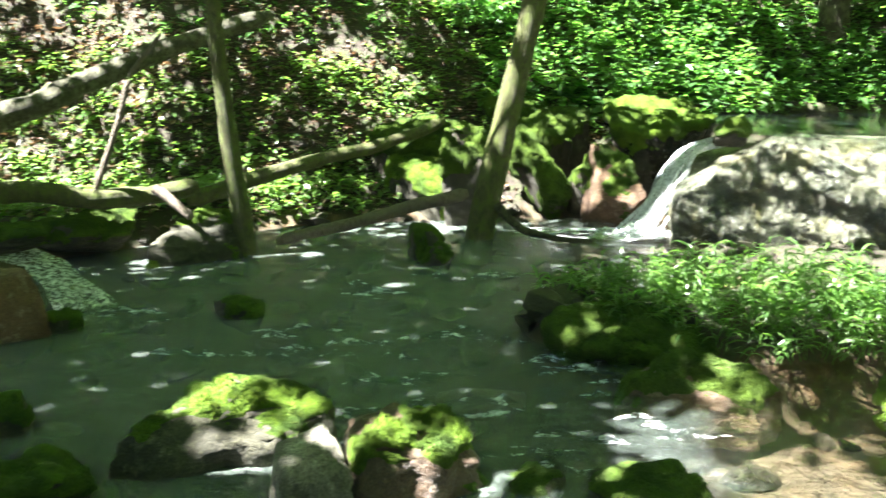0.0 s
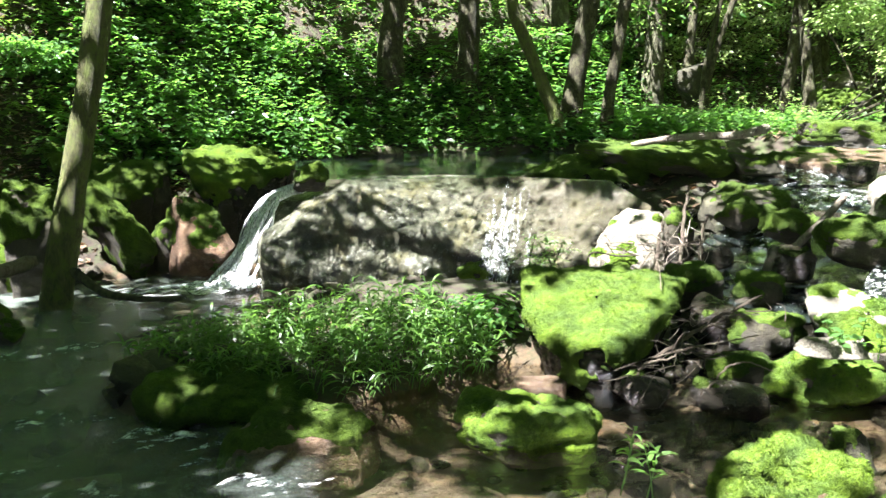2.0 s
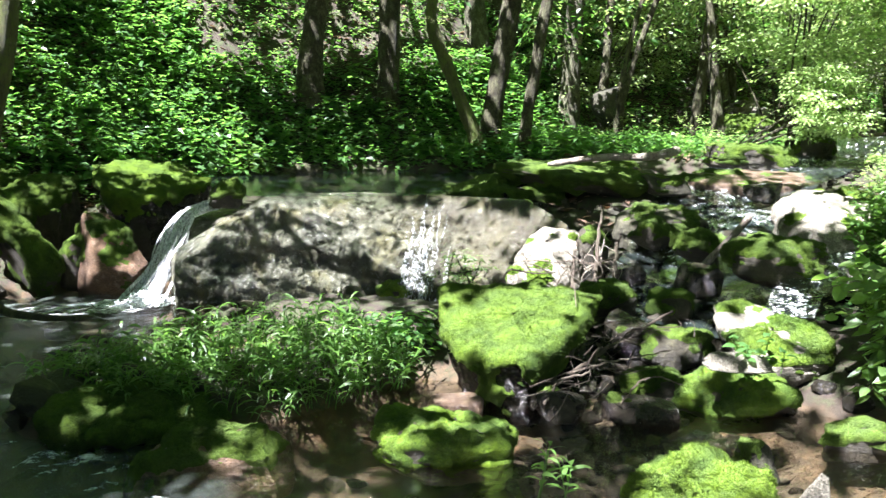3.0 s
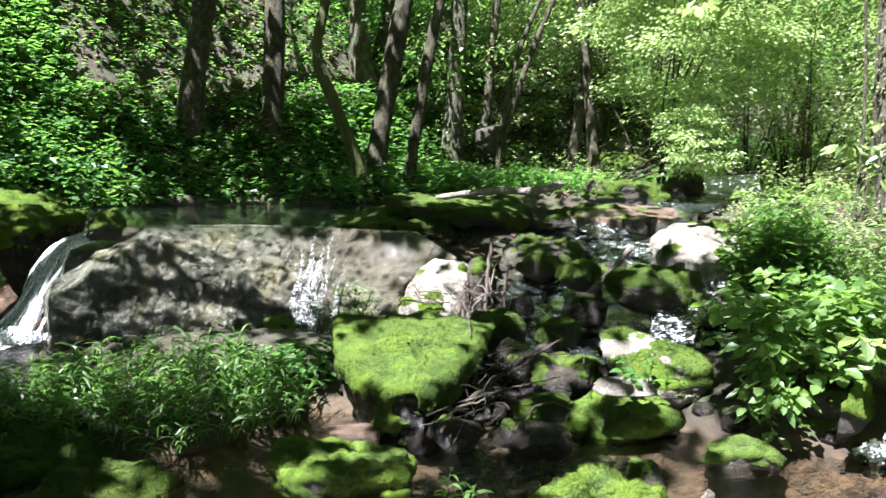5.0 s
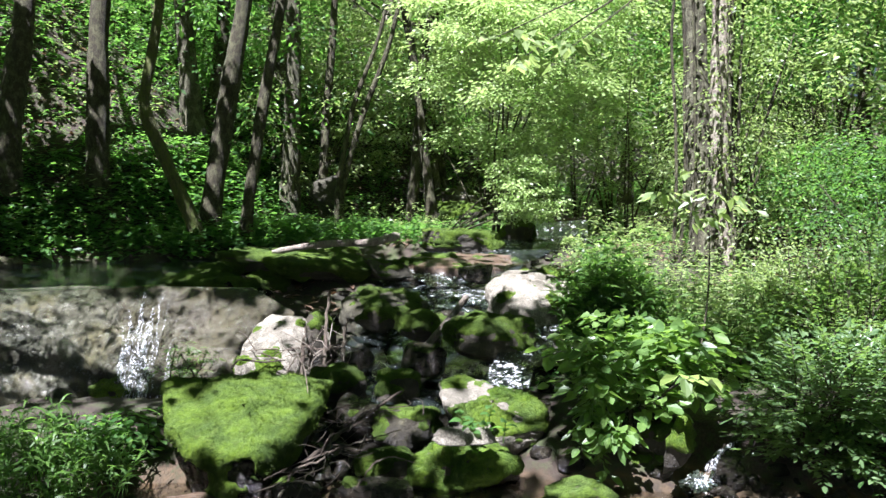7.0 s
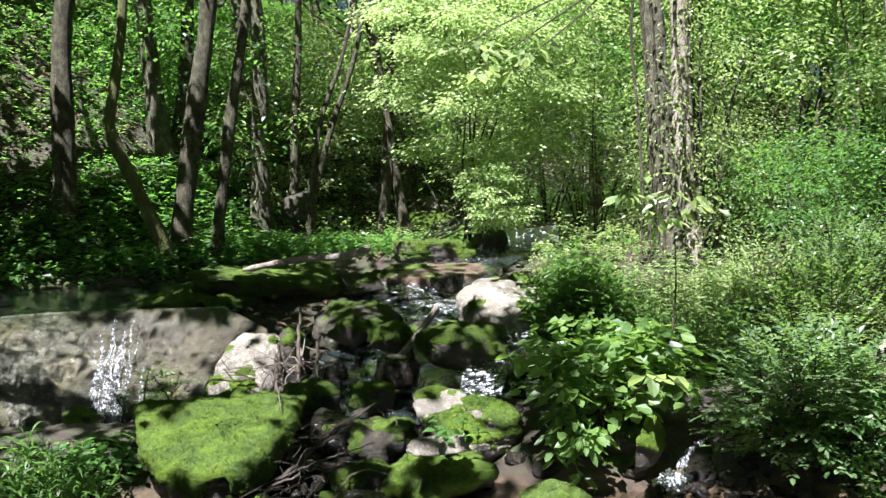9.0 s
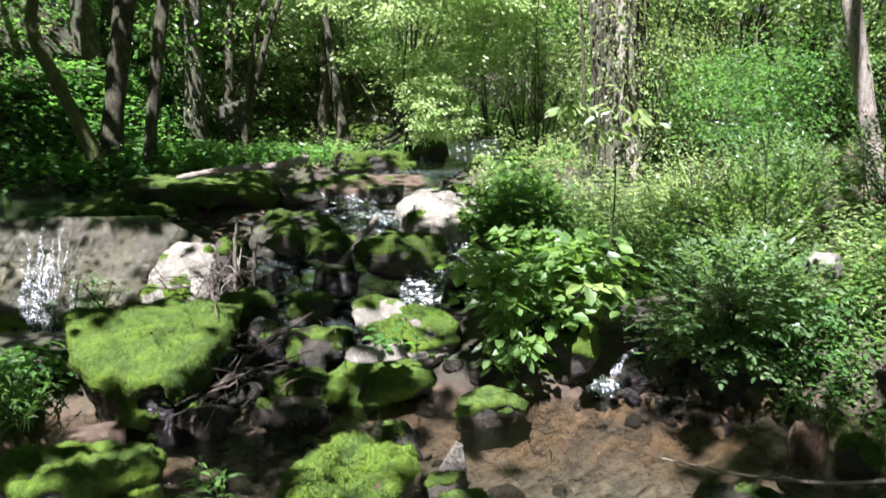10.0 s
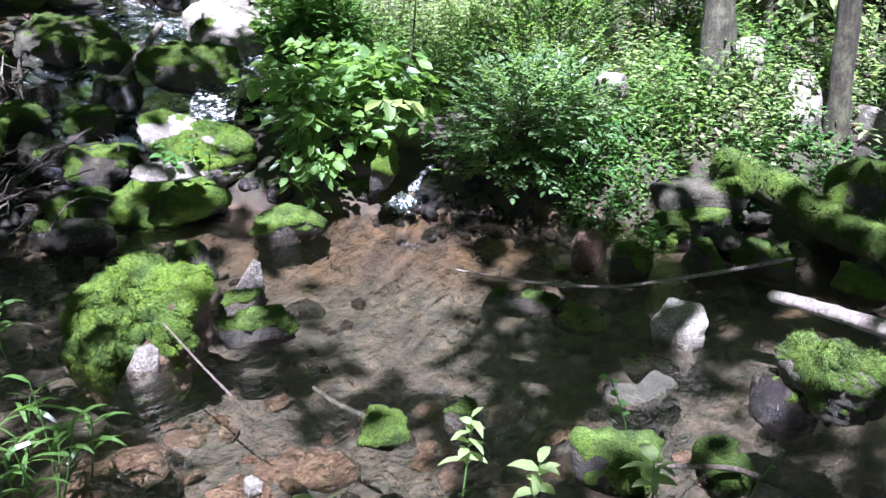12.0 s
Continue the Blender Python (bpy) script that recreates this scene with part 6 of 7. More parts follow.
# bank by the pool
shrub("broadleaf_bush", (5.10, 2.80, 0.68), (0.58, 0.50, 0.34), 1250, 0.10, 0.078, HERB, "leafy bush with broad pointed green leaves", 201, 90, 9, droop=0.22, spread=0.17)
shrub("hanging_stems", (4.56, 2.80, 0.34), (0.18, 0.18, 0.28), 210, 0.08, 0.056, HERB, "drooping leafy stems hanging over the pool edge", 202, 20, 5, "plant", 0.45, (4.75, 2.9, 0.3), 0.2)
spray_bush("fineleaf_bush", (5.55, 1.75, 0.62), (0.85, 0.62, 0.40), 330, 16, 0.058, 0.026, LEAF_BLUE, "dense bush with small cool-green leaves", 203)
shrub("bank_shrub", (5.7, 1.3, 0.35), (0.5, 0.4, 0.25), 900, 0.05, 0.028, LEAF, "small-leaved shrub at the bank foot", 204, 40, 5)
for hx, hy, hr, hn, hs in ((7.0, 3.7, 0.45, 170, 1), (7.5, 3.1, 0.45, 160, 2), (7.3, 4.4, 0.4, 130, 3), (8.1, 3.7, 0.5, 150, 4), (6.9, 2.7, 0.4, 120, 5), (7.9, 4.7, 0.5, 130, 6)):
    weed_stand("tall_herbs", hx, hy, hr, hr, hn, 0.35, 0.85, 0.10, 0.026, (LEAF_BRIGHT, HERB)[hs % 2], "sunlit leafy stems crowding the bank", 240 + hs, per=9)
weed_stand("tall_herbs", 6.25, 3.75, 0.44, 0.38, 430, 0.7, 1.15, 0.15, 0.03, GRASS, "tall grassy herbs above the rapids", 205, per=10)
shrub("white_lit_bush", (8.75, 6.42, 1.88), (0.48, 0.46, 0.46), 5200, 0.045, 0.032, SUNLIT_LEAF, "small bright bush over the far stream", 206, 70, 7, foot=(8.6, 7.7, 1.2), spread=0.16)
for lx, ly, lr, ln, ls in ((5.6, 0.95, 0.28, 60, 1), (5.35, 1.2, 0.2, 36, 2), (5.45, 0.55, 0.22, 44, 3), (5.75, 0.35, 0.25, 50, 4), (5.2, 0.85, 0.15, 26, 5), (6.2, 0.0, 0.3, 60, 6), (6.0, -0.5, 0.3, 60, 7)):
    weed_stand("low_weeds", lx, ly, lr, lr, ln, 0.08, 0.26, 0.06, 0.024, (LEAF, HERB)[ls % 2], "low green weeds among the bank stones", 230 + ls, 0.5, 0.4, 5)
spray_bush("bank_shrub", (5.2, 1.72, 0.33), (0.3, 0.5, 0.2), 110, 12, 0.055, 0.026, LEAF_BLUE, "low overhanging shrub at the pool edge", 236, foot=(5.5, 1.75, 0.15))
shrub("large_leaf_sprig", (4.50, 2.22, 0.76), (0.13, 0.13, 0.04), 8, 0.17, 0.10, LEAF_BRIGHT, "sunlit sprig of three large pale leaves", 207, 5, 2, "plant", 0.5, (4.9, 2.6, 0.45))
shrub("drooping_tree", (9.5, 6.95, 3.8), (1.75, 1.4, 1.85), 34000, 0.062, 0.042, SUNLIT_LEAF, "sunlit understory tree with drooping light foliage", 208, 95, 5, "tree", 0.3, (9.7, 7.7, 1.25), 0.12)
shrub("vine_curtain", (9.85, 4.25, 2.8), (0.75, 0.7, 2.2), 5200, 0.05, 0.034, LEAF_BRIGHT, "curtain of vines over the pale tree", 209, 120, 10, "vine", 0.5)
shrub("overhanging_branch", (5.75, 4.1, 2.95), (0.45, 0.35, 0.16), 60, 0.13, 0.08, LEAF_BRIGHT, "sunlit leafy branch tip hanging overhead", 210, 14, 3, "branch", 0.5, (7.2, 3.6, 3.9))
# limb out of view, added to throw leaf shadows on the waterfall rock
shrub("unseen_limb", (1.75, 6.95, 4.6), (1.4, 1.1, 0.4), 330, 0.085, 0.055, LEAF, "unseen leafy limb added to dapple the waterfall rock", 213, 24, 4, "branch", 0.3, (0.95, 8.2, 4.2))
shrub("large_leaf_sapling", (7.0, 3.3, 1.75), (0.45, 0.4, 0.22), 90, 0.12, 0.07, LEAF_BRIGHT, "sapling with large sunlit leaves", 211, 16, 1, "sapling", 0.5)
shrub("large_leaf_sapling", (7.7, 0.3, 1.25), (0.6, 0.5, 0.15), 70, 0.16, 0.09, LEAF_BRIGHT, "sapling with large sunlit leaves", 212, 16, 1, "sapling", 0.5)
for k in range(12):
    r = np.random.default_rng(260 + k)
    a, dist = radians(r.uniform(64, 94)), r.uniform(6.9, 9.2)
    x, y = dist * math.sin(a), dist * math.cos(a)
    g = float(ground_level(x, y))
    hh = r.uniform(0.3, 0.6)
    spray_bush("bank_shrub", (x, y, g + hh), (r.uniform(0.4, 0.65), r.uniform(0.4, 0.65), hh * 0.7), 150, 13, 0.046, 0.024, (LEAF_BRIGHT, LEAF_BLUE, HERB)[k % 3], "leafy shrub on the sunny bank", 280 + k)
for wx, wy, wr, wn, ws in ((6.2, 0.95, 0.45, 110, 1), (6.1, 0.45, 0.4, 90, 2), (6.75, 0.35, 0.45, 100, 3), (6.7, 1.35, 0.5, 120, 4), (7.3, 0.9, 0.5, 110, 5), (7.0, -0.3, 0.5, 100, 6)):
    weed_stand("tall_weeds", wx, wy, wr, wr * 0.85, wn, 0.2, 0.5, 0.075, 0.026, (LEAF_BRIGHT, HERB)[ws % 2], "bright tall weeds crowding the ledge stones", 216 + 10 * ws, 0.5, 0.4)
shrub("foot_fern", (4.0, 6.55, 0.38), (0.28, 0.22, 0.2), 300, 0.05, 0.022, LEAF_BLUE, "feathery plant at the foot of the wet rock", 214, 14, 4, "plant", 0.3)
shrub("broad_herb", (2.72, 5.3, 0.27), (0.34, 0.3, 0.16), 380, 0.07, 0.045, LEAF, "low broad-leaved herbs beside the mossy slab", 215, 22, 4, "plant", 0.2)
for k, (x, y, wide, high) in enumerate(((1.1, 12.3, 0.7, 0.45), (1.7, 13.3, 0.8, 0.5), (0.4, 12.9, 0.7, 0.4), (-0.9, 12.5, 0.8, 0.45), (-2.4, 12.3, 0.7, 0.35), (2.8, 14.0, 0.8, 0.6), (0.2, 11.4, 0.5, 0.3), (-3.6, 11.9, 0.7, 0.4))):
    shrub("slope_bush", (x, y, float(ground_level(x, y)) + 0.8 * high), (wide, wide * 0.8, high), 1500, 0.085, 0.052, (LEAF, HERB)[k % 2], "loose leafy bush on the littered slope", 440 + k, 60, 5, "bush", 0.3)
for k in range(44):
    r = np.random.default_rng(300 + k)
    a, dist = radians(r.uniform(58, 100)), r.uniform(8.0, 17)
    x, y = dist * math.sin(a), dist * math.cos(a)
    if math.degrees(a) < 70 and dist < 11.5:
        continue
    g = float(ground_level(x, y))
    hh = r.uniform(0.5, 1.7)
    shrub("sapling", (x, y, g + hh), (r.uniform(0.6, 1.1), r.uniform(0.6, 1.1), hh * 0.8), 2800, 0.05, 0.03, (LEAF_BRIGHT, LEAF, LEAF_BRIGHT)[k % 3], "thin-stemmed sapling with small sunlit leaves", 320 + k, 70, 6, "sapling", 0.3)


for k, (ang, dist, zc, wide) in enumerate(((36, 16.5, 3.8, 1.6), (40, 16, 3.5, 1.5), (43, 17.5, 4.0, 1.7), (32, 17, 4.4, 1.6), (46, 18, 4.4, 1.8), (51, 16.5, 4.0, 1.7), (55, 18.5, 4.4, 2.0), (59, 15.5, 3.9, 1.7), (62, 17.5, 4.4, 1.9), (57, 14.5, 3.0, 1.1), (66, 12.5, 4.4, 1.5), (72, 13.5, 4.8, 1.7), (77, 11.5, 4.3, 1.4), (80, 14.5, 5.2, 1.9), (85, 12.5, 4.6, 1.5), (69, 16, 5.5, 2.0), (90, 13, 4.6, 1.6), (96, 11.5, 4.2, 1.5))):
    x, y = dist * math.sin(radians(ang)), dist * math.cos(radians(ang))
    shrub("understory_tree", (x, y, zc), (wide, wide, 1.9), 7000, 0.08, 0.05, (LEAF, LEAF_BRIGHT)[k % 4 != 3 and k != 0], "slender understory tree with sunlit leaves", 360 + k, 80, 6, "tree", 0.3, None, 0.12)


def leaf_field(name, n, box, height, length, width, material, label, seed, want, tiers=1.0):
    """Low leaves all over a stretch of ground."""
    rng = np.random.default_rng(seed)
    per = 9 if height > 0.05 else 1
    k = n // per
    x, y = rng.uniform(box[0], box[1], k), rng.uniform(box[2], box[3], k)
    ok = want(x, y) & (field_noise(x, y, 2.2, seed) > rng.uniform(-1.3, 0.15, k))
    x, y = x[ok], y[ok]
    k = len(x)
    z = ground_level(x, y) + rng.uniform(0.05, 1, k) ** 1.3 * height * (0.6 + 0.5 * field_noise(x, y, 1.3, seed + 1)).clip(0.15, 1.2) + 0.015
    c = np.repeat(np.stack([x, y, z], 1), per, 0)
    turn = rng.uniform(0, 6.283, len(c))
    way = np.stack([np.cos(turn), np.sin(turn), rng.normal(0.15, 0.25, len(c))], 1)
    p = c + way * length * (rng.uniform(0.1, 1.1, len(c)) if per > 1 else np.zeros(len(c)))[:, None]
    p[:, 2] -= rng.uniform(0, 0.12, len(p)) * (height > 0.05)
    size = np.repeat(rng.uniform(0.5, 1.45, k), per)
    v, f = leaf_quads(p, way, length * size, width * size, rng, 0.3, 1.9, plain=length < 0.08 or height < 0.05 or n > 50000)
    return tagged(link_mesh(name, v, f, material, False), label, "plants", kind="stuff")


def dry_land(x, y, over=0.14):
    g = ground_level(x, y)
    wet = np.zeros_like(x, bool)
    for chain in (RAPIDS[:10], UPPER_POOL):
        for (ax, ay, az, aw), (bx, by, bz, bw) in zip(chain[:-1], chain[1:]):
            dx, dy = bx - ax, by - ay
            s = np.clip(((x - ax) * dx + (y - ay) * dy) / (dx * dx + dy * dy), 0, 1)
            wet |= np.hypot(x - ax - s * dx, y - ay - s * dy) < aw + s * (bw - aw) + 0.1
    return (g > over) & ~wet


def far_bank(x, y):
    open_floor = field_noise(x, y, 0.8, 77) < np.interp(x, [-4, 0, 3, 6], [-0.25, 0.0, 0.5, 0.8])
    return open_floor & dry_land(x, y, 0.5) & ((0.62 * x + 0.78 * y > 9.3) | ((x < 1.2) & ((y > 10.2) | ((x < -0.9) & (y > 8.5))))) & ~((x < 4.6) & (y < 10.6)) & (np.hypot(x, y) < 30)


def pool_edge(x, y):
    g = ground_level(x, y)
    return (g > 0.97) & (g < 2.4) & (0.62 * x + 0.78 * y > 10.4) & (x < 9.5)


def right_bank(x, y):
    return dry_land(x, y, 0.3) & (x > 5.3) & (y < 0.75 * x) & (np.hypot(x, y) < 17)


leaf_field("undergrowth", 250000, (-9, 20, 8, 20), 0.5, 0.09, 0.06, LEAF, "low broad-leaved undergrowth over the slope", 401, far_bank)
leaf_field("waterside_herbs", 60000, (2.0, 11, 9.6, 14), 0.62, 0.115, 0.075, LEAF, "lush herbs crowding the edge of the upper pool", 406, pool_edge)
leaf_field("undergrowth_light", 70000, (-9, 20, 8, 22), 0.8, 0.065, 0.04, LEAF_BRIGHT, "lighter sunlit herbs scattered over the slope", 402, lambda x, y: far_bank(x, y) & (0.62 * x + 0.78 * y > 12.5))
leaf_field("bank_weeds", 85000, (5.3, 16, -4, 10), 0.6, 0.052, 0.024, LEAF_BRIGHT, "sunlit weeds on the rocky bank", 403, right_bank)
leaf_field("bank_herbs", 40000, (5.3, 14, -4, 9), 0.4, 0.048, 0.028, LEAF, "low green herbs on the bank", 404, right_bank)
leaf_field("slope_herbs", 90000, (-8, 4, 8.3, 16), 0.4, 0.085, 0.055, HERB, "fresh green herbs over the littered slope", 407, lambda x, y: dry_land(x, y, 0.45) & (y > 10.2) & (field_noise(x, y, 0.9, 78) > -0.12))
leaf_field("shore_herbs", 24000, (-7, -0.3, 7.6, 10.6), 0.3, 0.085, 0.055, HERB, "low green herbs between the shore rocks", 408, lambda x, y: dry_land(x, y, 0.12))
leaf_field("shore_litter", 5000, (-7, 1.0, 7.8, 10.8), 0.02, 0.09, 0.06, LITTER, "dry brown fallen leaves on the shore", 409, lambda x, y: dry_land(x, y, 0.10))
leaf_field("slope_shoots", 30000, (0.2, 3.4, 10.4, 14.5), 0.55, 0.09, 0.06, LEAF, "green shoots crowding the steep slope", 412, lambda x, y: dry_land(x, y, 0.45))
leaf_field("slope_litter", 24000, (-7, 3.0, 9.0, 16), 0.02, 0.085, 0.06, LITTER, "pale brown dead leaves strewn over the slope", 410, lambda x, y: dry_land(x, y, 0.45))
leaf_field("leaf_litter", 60000, (-10, 16, -4, 20), 0.02, 0.09, 0.06, LITTER, "dry brown fallen leaves over the forest floor", 405, lambda x, y: dry_land(x, y, 0.35))


def grass_island():
    """Stems with lance leaves on the island below the waterfall."""
    rng = np.random.default_rng(500)
    n = 560
    a, r = rng.uniform(0, 6.28, n), np.sqrt(rng.uniform(0, 1, n))
    x, y = 1.62 + 1.12 * r * np.cos(a), 5.35 + 0.62 * r * np.sin(a) + 0.0 * a
    x, y = x + 0.25 * (y - 5.35), y - 0.30 * (x - 1.6)
    g = np.maximum(ground_level(x, y), 0.05)
    pieces, leaves_c, leaves_d = [], [], []
    for k in range(n):
        hgt = rng.uniform(0.16, 0.40) * (1.15 - 0.45 * r[k]) * (1.0 + 0.35 * np.clip((x[k] - 1.8), -0.5, 1))
        lean = rng.normal(size=2) * 0.07
        b = np.array([x[k], y[k], g[k] - 0.02])
        t = b + [lean[0], lean[1], hgt]
        pieces.append(tube([b, (b + t) / 2 + [0, 0, 0.01], t], [0.003, 0.0025, 0.0015], 3))
        for s in np.linspace(0.3, 1.0, 6):
            q = rng.uniform(0, 6.28)
            leaves_c.append(b + (t - b) * s)
            leaves_d.append([math.cos(q), math.sin(q), rng.uniform(0.5, 1.3)])
    v, f = join(pieces)
    v2, f2 = blade_quads(np.array(leaves_c), np.array(leaves_d), 0.165, 0.0165, rng, 0.6)
    v, f = join([(v, f), (v2, f2)])
    tagged(link_mesh("grass", v, f, GRASS, False), "lush green lance-leaved grass on a stream island", "grass", kind="stuff")


grass_island()


def herb(x, y, z, height, n, length, width, material, label, seed, category="plant", lift=0.5):
    """One upright plant: a stem with leaves round it."""
    rng = np.random.default_rng(seed)
    root = tagged(new("seedling"), label, category)
    root.location = (x, y, z)
    lean = rng.normal(size=2) * 0.06
    top = np.array([lean[0], lean[1], height])
    v, f = tube(smooth_path([(0, 0, -0.03), top * 0.5 + [0.01, 0, 0], top], 8), np.linspace(0.004, 0.002, 8), 5)
    child(link_mesh("stem", v, f, GRASS), root)
    for k, s in enumerate(np.linspace(0.35, 1, n)):
        q = k * 2.4 + rng.uniform(-0.3, 0.3)
        v, f = blade_quads(top[None] * s, np.array([[math.cos(q), math.sin(q), lift]]), length, width, rng, 0.5)
        child(link_mesh("leaf", v, f, material, False), root)
    return root


herb(2.38, 0.86, 0.0, 0.24, 14, 0.09, 0.03, LEAF_BRIGHT, "upright seedling with pointed light leaves", 601)
herb(2.36, 0.62, 0.0, 0.17, 9, 0.09, 0.045, LEAF_BRIGHT, "low plant with broad light leaves", 602)
herb(2.52, 0.28, 0.05, 0.17, 9, 0.10, 0.05, LEAF_BRIGHT, "low plant with broad sunlit leaves", 603)
herb(2.1, 1.2, 0.0, 0.08, 4, 0.10, 0.07, LEAF_BRIGHT, "small rounded-leaf plant at the near edge", 604)
herb(2.62, 0.02, 0.05, 0.18, 5, 0.03, 0.012, LEAF, "thin stem with buds on the near bank", 605)
herb(2.85, 0.42, 0.05, 0.2, 7, 0.05, 0.03, LEAF, "small leafy sprig above a mossy stone", 606)
for k in range(9):
    r = np.random.default_rng(620 + k)
    herb(1.75 + r.normal() * 0.16, 2.0 + r.normal() * 0.22, 0.0, r.uniform(0.2, 0.36), 7, 0.14, 0.015, GRASS, "tall lance-leaved grass stem by the water", 640 + k, "grass", 0.7)
for k in range(4):
    r = np.random.default_rng(660 + k)
    herb(2.42 + r.normal() * 0.05, 3.05 + r.normal() * 0.06, 0.0, r.uniform(0.2, 0.3), 8, 0.11, 0.02, GRASS, "lance-leaved stem beside the mossy boulder", 670 + k, "grass", 0.7)
herb(4.62, 0.72, 0.1, 0.16, 12, 0.14, 0.03, GRASS, "small bright fern tuft at the pool edge", 690, "fern", 0.8)
herb(4.95, 1.25, 0.05, 0.25, 8, 0.07, 0.02, LEAF_BRIGHT, "thin weed on the pool bank", 691)
for k in range(7):
    r = np.random.default_rng(700 + k)
    herb(4.0 + 0.5 * r.uniform(), 3.25 + 0.35 * r.uniform(), 0.3, 0.12, 5, 0.08, 0.05, LEAF, "low leafy plant on a mossy ledge", 710 + k)


# ---- unseen crowns, shaped to shade the ground ----
# Spots chosen for sun patches, kept open in the leaves: x, y, z, radius.
GAPS = np.array([(3.05, 4.5, 0.4, 0.55), (3.45, 4.6, 0.5, 0.36), (0.8, 4.85, 0.15, 0.18), (-0.5, 12.5, 2.5, 1.0), (1.0, 11.0, 1.4, 0.32), (-1.05, 3.7, 0.3, 0.45), (-0.6, 3.15, 0.3, 0.2), (-0.2, 3.3, 0.3, 0.32), (3.7, 7.95, 0.8, 0.42), (3.2, 8.15, 0.75, 0.28), (4.0, 7.55, 0.6, 0.42), (4.3, 7.2, 0.5, 0.46), (4.6, 7.1, 0.6, 0.4), (1.5, 12.0, 2.0, 0.5), (3.2, 11.6, 1.6, 0.6), (1.95, 8.55, 0.45, 0.62), (3.3, 0.3, 0, 0.42), (4.1, -0.2, 0.1, 0.35), (2.6, 0.9, 0, 0.3), (0.3, 9.6, 0.8, 0.36), (-0.5, 9.0, 0.6, 0.4), (-2.2, 9.1, 0.7, 0.6), (1.0, 9.4, 0.9, 0.35), (4.25, 5.7, 0.7, 0.6), (2.78, 2.42, 0.12, 0.46), (4.25, 2.2, 0, 0.6), (2.35, 1.6, 0, 0.5), (2.55, 1.95, 0, 0.4), (3.9, 1.9, 0, 0.5), (2.5, 0.55, 0.1, 0.3), (1.8, 2.05, 0.3, 0.35), (1.75, 3.3, 0.0, 0.6), (1.0, 3.7, 0.0, 0.5), (1.4, 4.0, 0.0, 0.3), (6.5, 0.85, 0.8, 1.35), (3.4, 0.1, 0.0, 0.4), (6.4, 4.5, 1.1, 0.9), (9.6, 7.2, 3.4, 2.7), (8.8, 3.4, 2.0, 2.4), (5.2, 2.8, 1.0, 0.5), (5.5, 1.7, 0.9, 0.42), (11.5, 9.5, 1.5, 1.6), (11.6, 3.6, 3.6, 2.2), (12.5, 5.0, 4.5, 2.0), (2.84, 1.46, 0, 0.3), (2.3, 0.7, 0, 0.35), (4.75, 3.75, 0.5, 0.32), (8.7, 6.6, 2.0, 0.8), (10.5, 7.2, 1.2, 1.0), (5.8, 6.2, 1.0, 0.4), (3.0, 13.2, 3.0, 0.6), (0.5, 11.5, 1.6, 0.45), (-2.6, 7.6, 0.4, 0.4), (2.25, 4.9, 0.4, 0.22), (4.9, 3.9, 0.5, 0.28), (4.2, 3.5, 0.3, 0.28), (4.85, 2.3, 0.05, 0.42), (4.75, 2.6, 0.3, 0.25), (-0.4, 9.2, 0.5, 0.36), (2.0, 9.9, 1.1, 0.5), (-4.5, 9.0, 0.7, 1.0), (-4.0, 10.6, 1.4, 0.8), (-1.0, 10.5, 1.3, 0.6), (3.5, 13, 2.4, 0.8), (6.6, 12.3, 2.6, 0.7), (7.7, 11.7, 2.6, 1.0), (8.7, 11.0, 2.4, 0.8), (3.3, -0.1, 0.27, 0.2), (5.3, 0.5, 0.3, 0.22), (5.7, 7.3, 1.15, 0.5), (-3.0, 7.4, 0.5, 0.35), (4.9, 6.6, 0.6, 0.3), (3.5, 0.35, 0.0, 0.3), (9.6, 4.4, 3.2, 0.9), (0.35, 8.12, 1.1, 0.3), (-2.05, 7.48, 1.1, 0.26), (12.0, 12.5, 4.0, 2.0), (11.0, 14.5, 4.2, 1.6), (9.0, 11.7, 2.0, 1.2), (10.6, 12.0, 2.2, 1.4), (9.4, 14.0, 2.8, 1.5), (2.7, 0.42, 0.2, 0.25)])


# thinner spots, where the light comes through in flecks
THIN = ((2.9, 8.05, 0.5, 0.7, 0.45), (3.6, 7.7, 0.5, 0.6, 0.35), (4.2, 7.0, 0.4, 0.6, 0.35), (2.0, 5.7, 0.35, 0.9, 0.5), (-2.8, 7.4, 0.3, 0.8, 0.3), (4.5, 3.7, 0.4, 0.6, 0.25), (4.0, 3.0, 0.2, 0.5, 0.3), (4.1, 4.2, 0.4, 0.4, 0.3), (10.2, 12.4, 3.6, 2.2, 0.3), (3.8, 0.4, 0.15, 0.3, 0.3), (3.9, 2.8, 0.0, 0.45, 0.4))


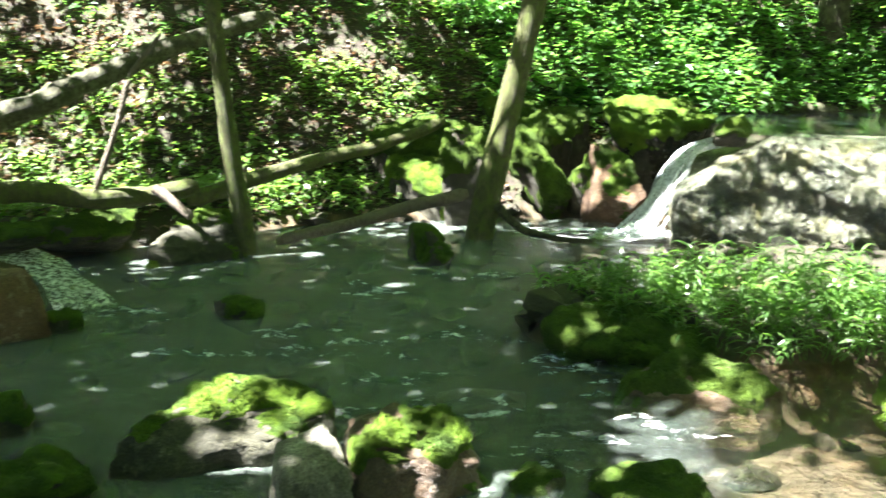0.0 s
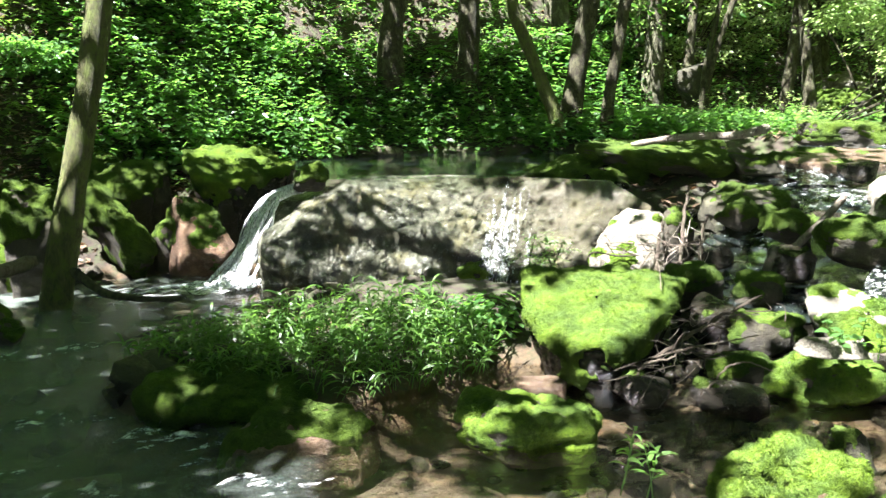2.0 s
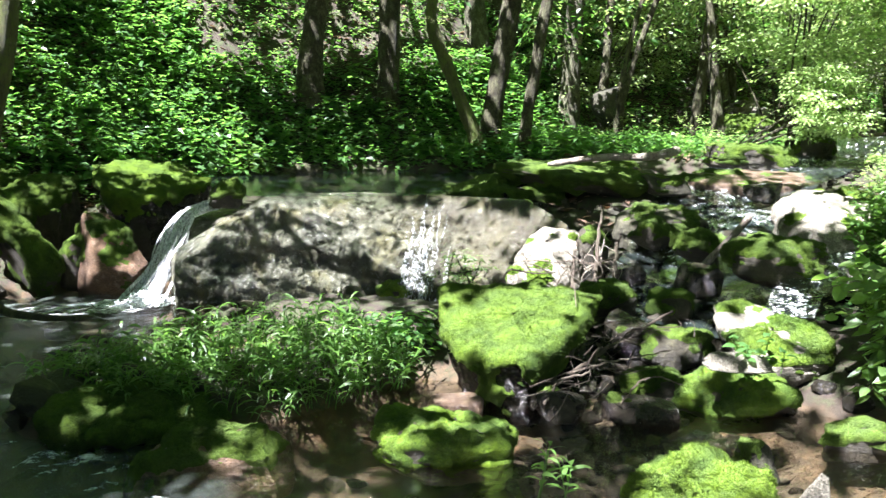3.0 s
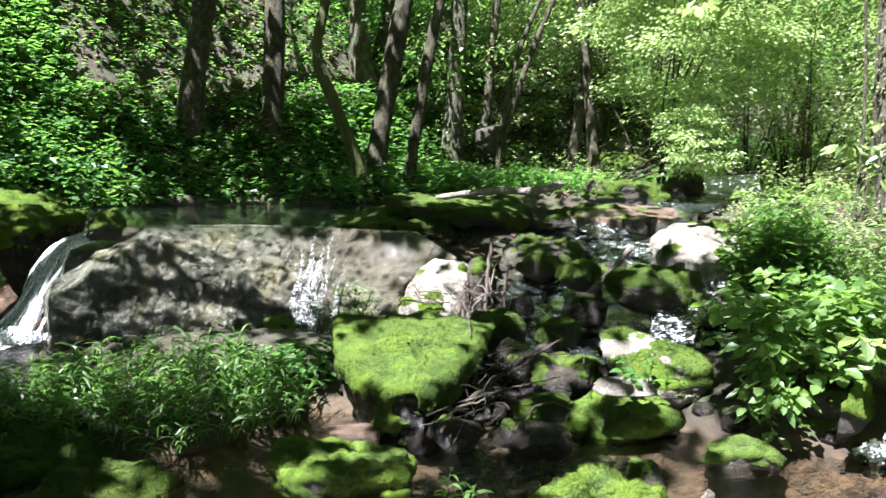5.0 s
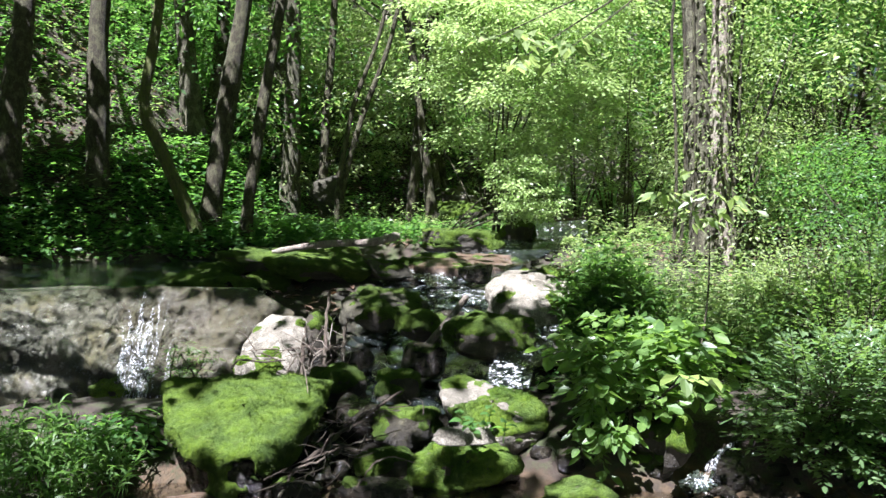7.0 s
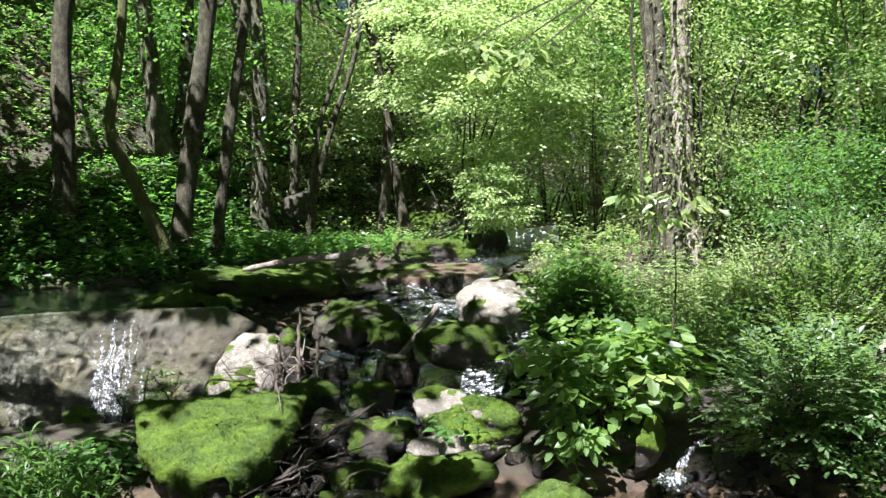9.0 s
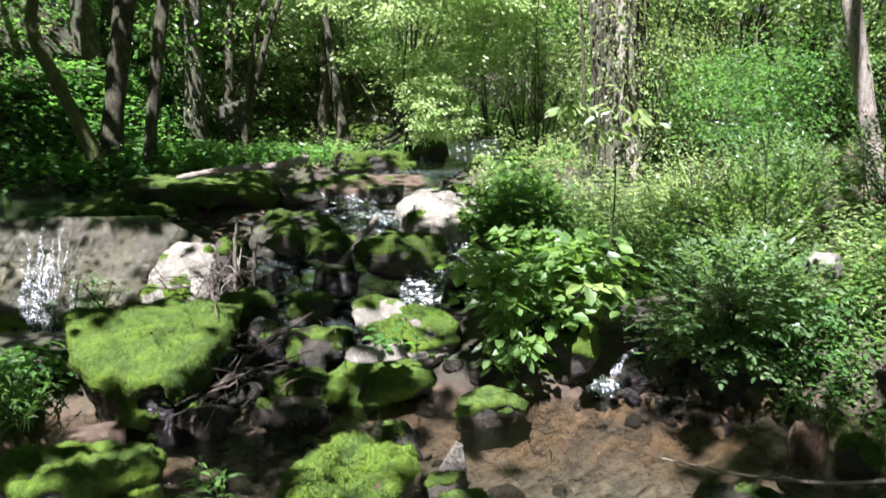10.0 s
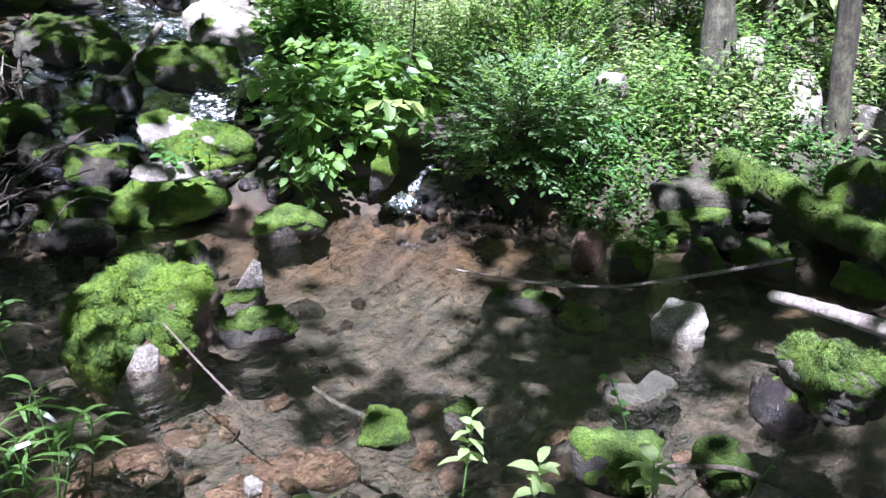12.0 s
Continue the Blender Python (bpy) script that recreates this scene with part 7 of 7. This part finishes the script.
def unseen_crowns():
    rng = np.random.default_rng(800)
    n = 125000
    r, a = 17 * np.sqrt(rng.uniform(0, 1, n)), rng.uniform(0, 6.283, n)
    clump = rng.integers(0, 2200, n)
    cr, ca = 18 * np.sqrt(rng.uniform(0, 1, 2200)), rng.uniform(0, 6.283, 2200)
    cd = np.hypot(3 + cr * np.cos(ca), 5 + cr * np.sin(ca))
    cz = np.maximum(5.2, 3.2 + 0.27 * cd) + rng.uniform(0, 3.5, 2200)
    p = np.stack([3 + cr[clump] * np.cos(ca[clump]), 5 + cr[clump] * np.sin(ca[clump]), cz[clump]], 1)
    p += rng.normal(size=p.shape) * [0.55, 0.55, 0.3]
    # extra unseen leaves, added to darken the river, the rapids and nearby banks
    extra = []
    for (x0, x1, y0, y1), k in (((-5.0, 1.2, 2.2, 8.2), 12000), ((3.4, 7.6, 2.9, 8.2), 1100), ((4.2, 8.0, 10.0, 12.5), 250), ((2.8, 4.6, 0.3, 1.2), 200), ((4.4, 6.0, -1.0, 0.9), 200), ((6.2, 11.0, 8.4, 12.8), 2400)):
        f0 = np.stack([rng.uniform(x0, x1, k), rng.uniform(y0, y1, k), np.zeros(k)], 1)
        extra.append(f0 + np.array(SUN_FROM) / SUN_FROM.z * rng.uniform(5.4, 8.5, k)[:, None])
    p = np.concatenate([p] + extra)
    n = len(p)
    # keep the leaves clear of the sunlit gaps
    s = np.array(SUN_FROM)
    foot = p - s * (p[:, 2:3] / s[2])
    keep = np.ones(n, bool)
    for gx, gy, gz, rad in GAPS:
        q = foot + s * (gz / s[2])
        d = np.hypot(q[:, 0] - gx, q[:, 1] - gy)
        keep &= (d + rng.normal(size=n) * 0.18 * rad > rad) | (rng.uniform(size=n) < 0.02)
    for gx, gy, gz, rad, share in THIN:
        q = foot + s * (gz / s[2])
        keep &= (np.hypot(q[:, 0] - gx, q[:, 1] - gy) > rad) | (rng.uniform(size=n) < share)
    # whole clumps are missing over the far slope, so that light falls in patches
    cf = np.stack([3 + cr * np.cos(ca), 5 + cr * np.sin(ca)], 1) - s[None, :2] * (cz / s[2])[:, None]
    there = rng.uniform(size=2200) < np.interp(0.62 * cf[:, 0] + 0.78 * cf[:, 1], [9.2, 10.2, 12, 14.5], [1.0, 0.8, 0.6, 0.42])
    keep[:len(clump)] &= there[clump]
    p = p[keep]
    tops = np.array([t[1][:2] for t in TALL[:21]])
    own = np.argmin(((p[:, None, :2] - tops[None]) ** 2).sum(-1), 1)
    for k in range(len(tops)):
        q = p[own == k]
        if len(q) < 3:
            continue
        v, f = leaf_quads(q, scatter_ways(rng, len(q)), 0.26, 0.16, rng, 0.2, plain=True)
        tagged(child(link_mesh("crown", v - TALL[k][1], f, CROWN, False), TALL[k][0]), kind="stuff")


unseen_crowns()


def wood_crowns():
    """Leaves of the farther trees, down to eye level."""
    rng = np.random.default_rng(810)
    for root, base, top in TALL[21:]:
        far = np.hypot(base[0], base[1]) > 30
        n = 1300 if far else 3700
        h = top[2] - base[2]
        c, off = cloud(rng, n, np.array([0, 0, h * 0.55]), np.array([2.4, 2.4, h * 0.5]) * (1.5 if far else 1), 60, 0.14)
        v, f = leaf_quads(c, off + 0.5 * scatter_ways(rng, n), 0.34 if far else 0.112, 0.22 if far else 0.075, rng, 0.3, plain=True)
        tagged(child(link_mesh("crown", v, f, LEAF if rng.uniform() < 0.5 else LEAF_BRIGHT, False), root), kind="stuff")


wood_crowns()
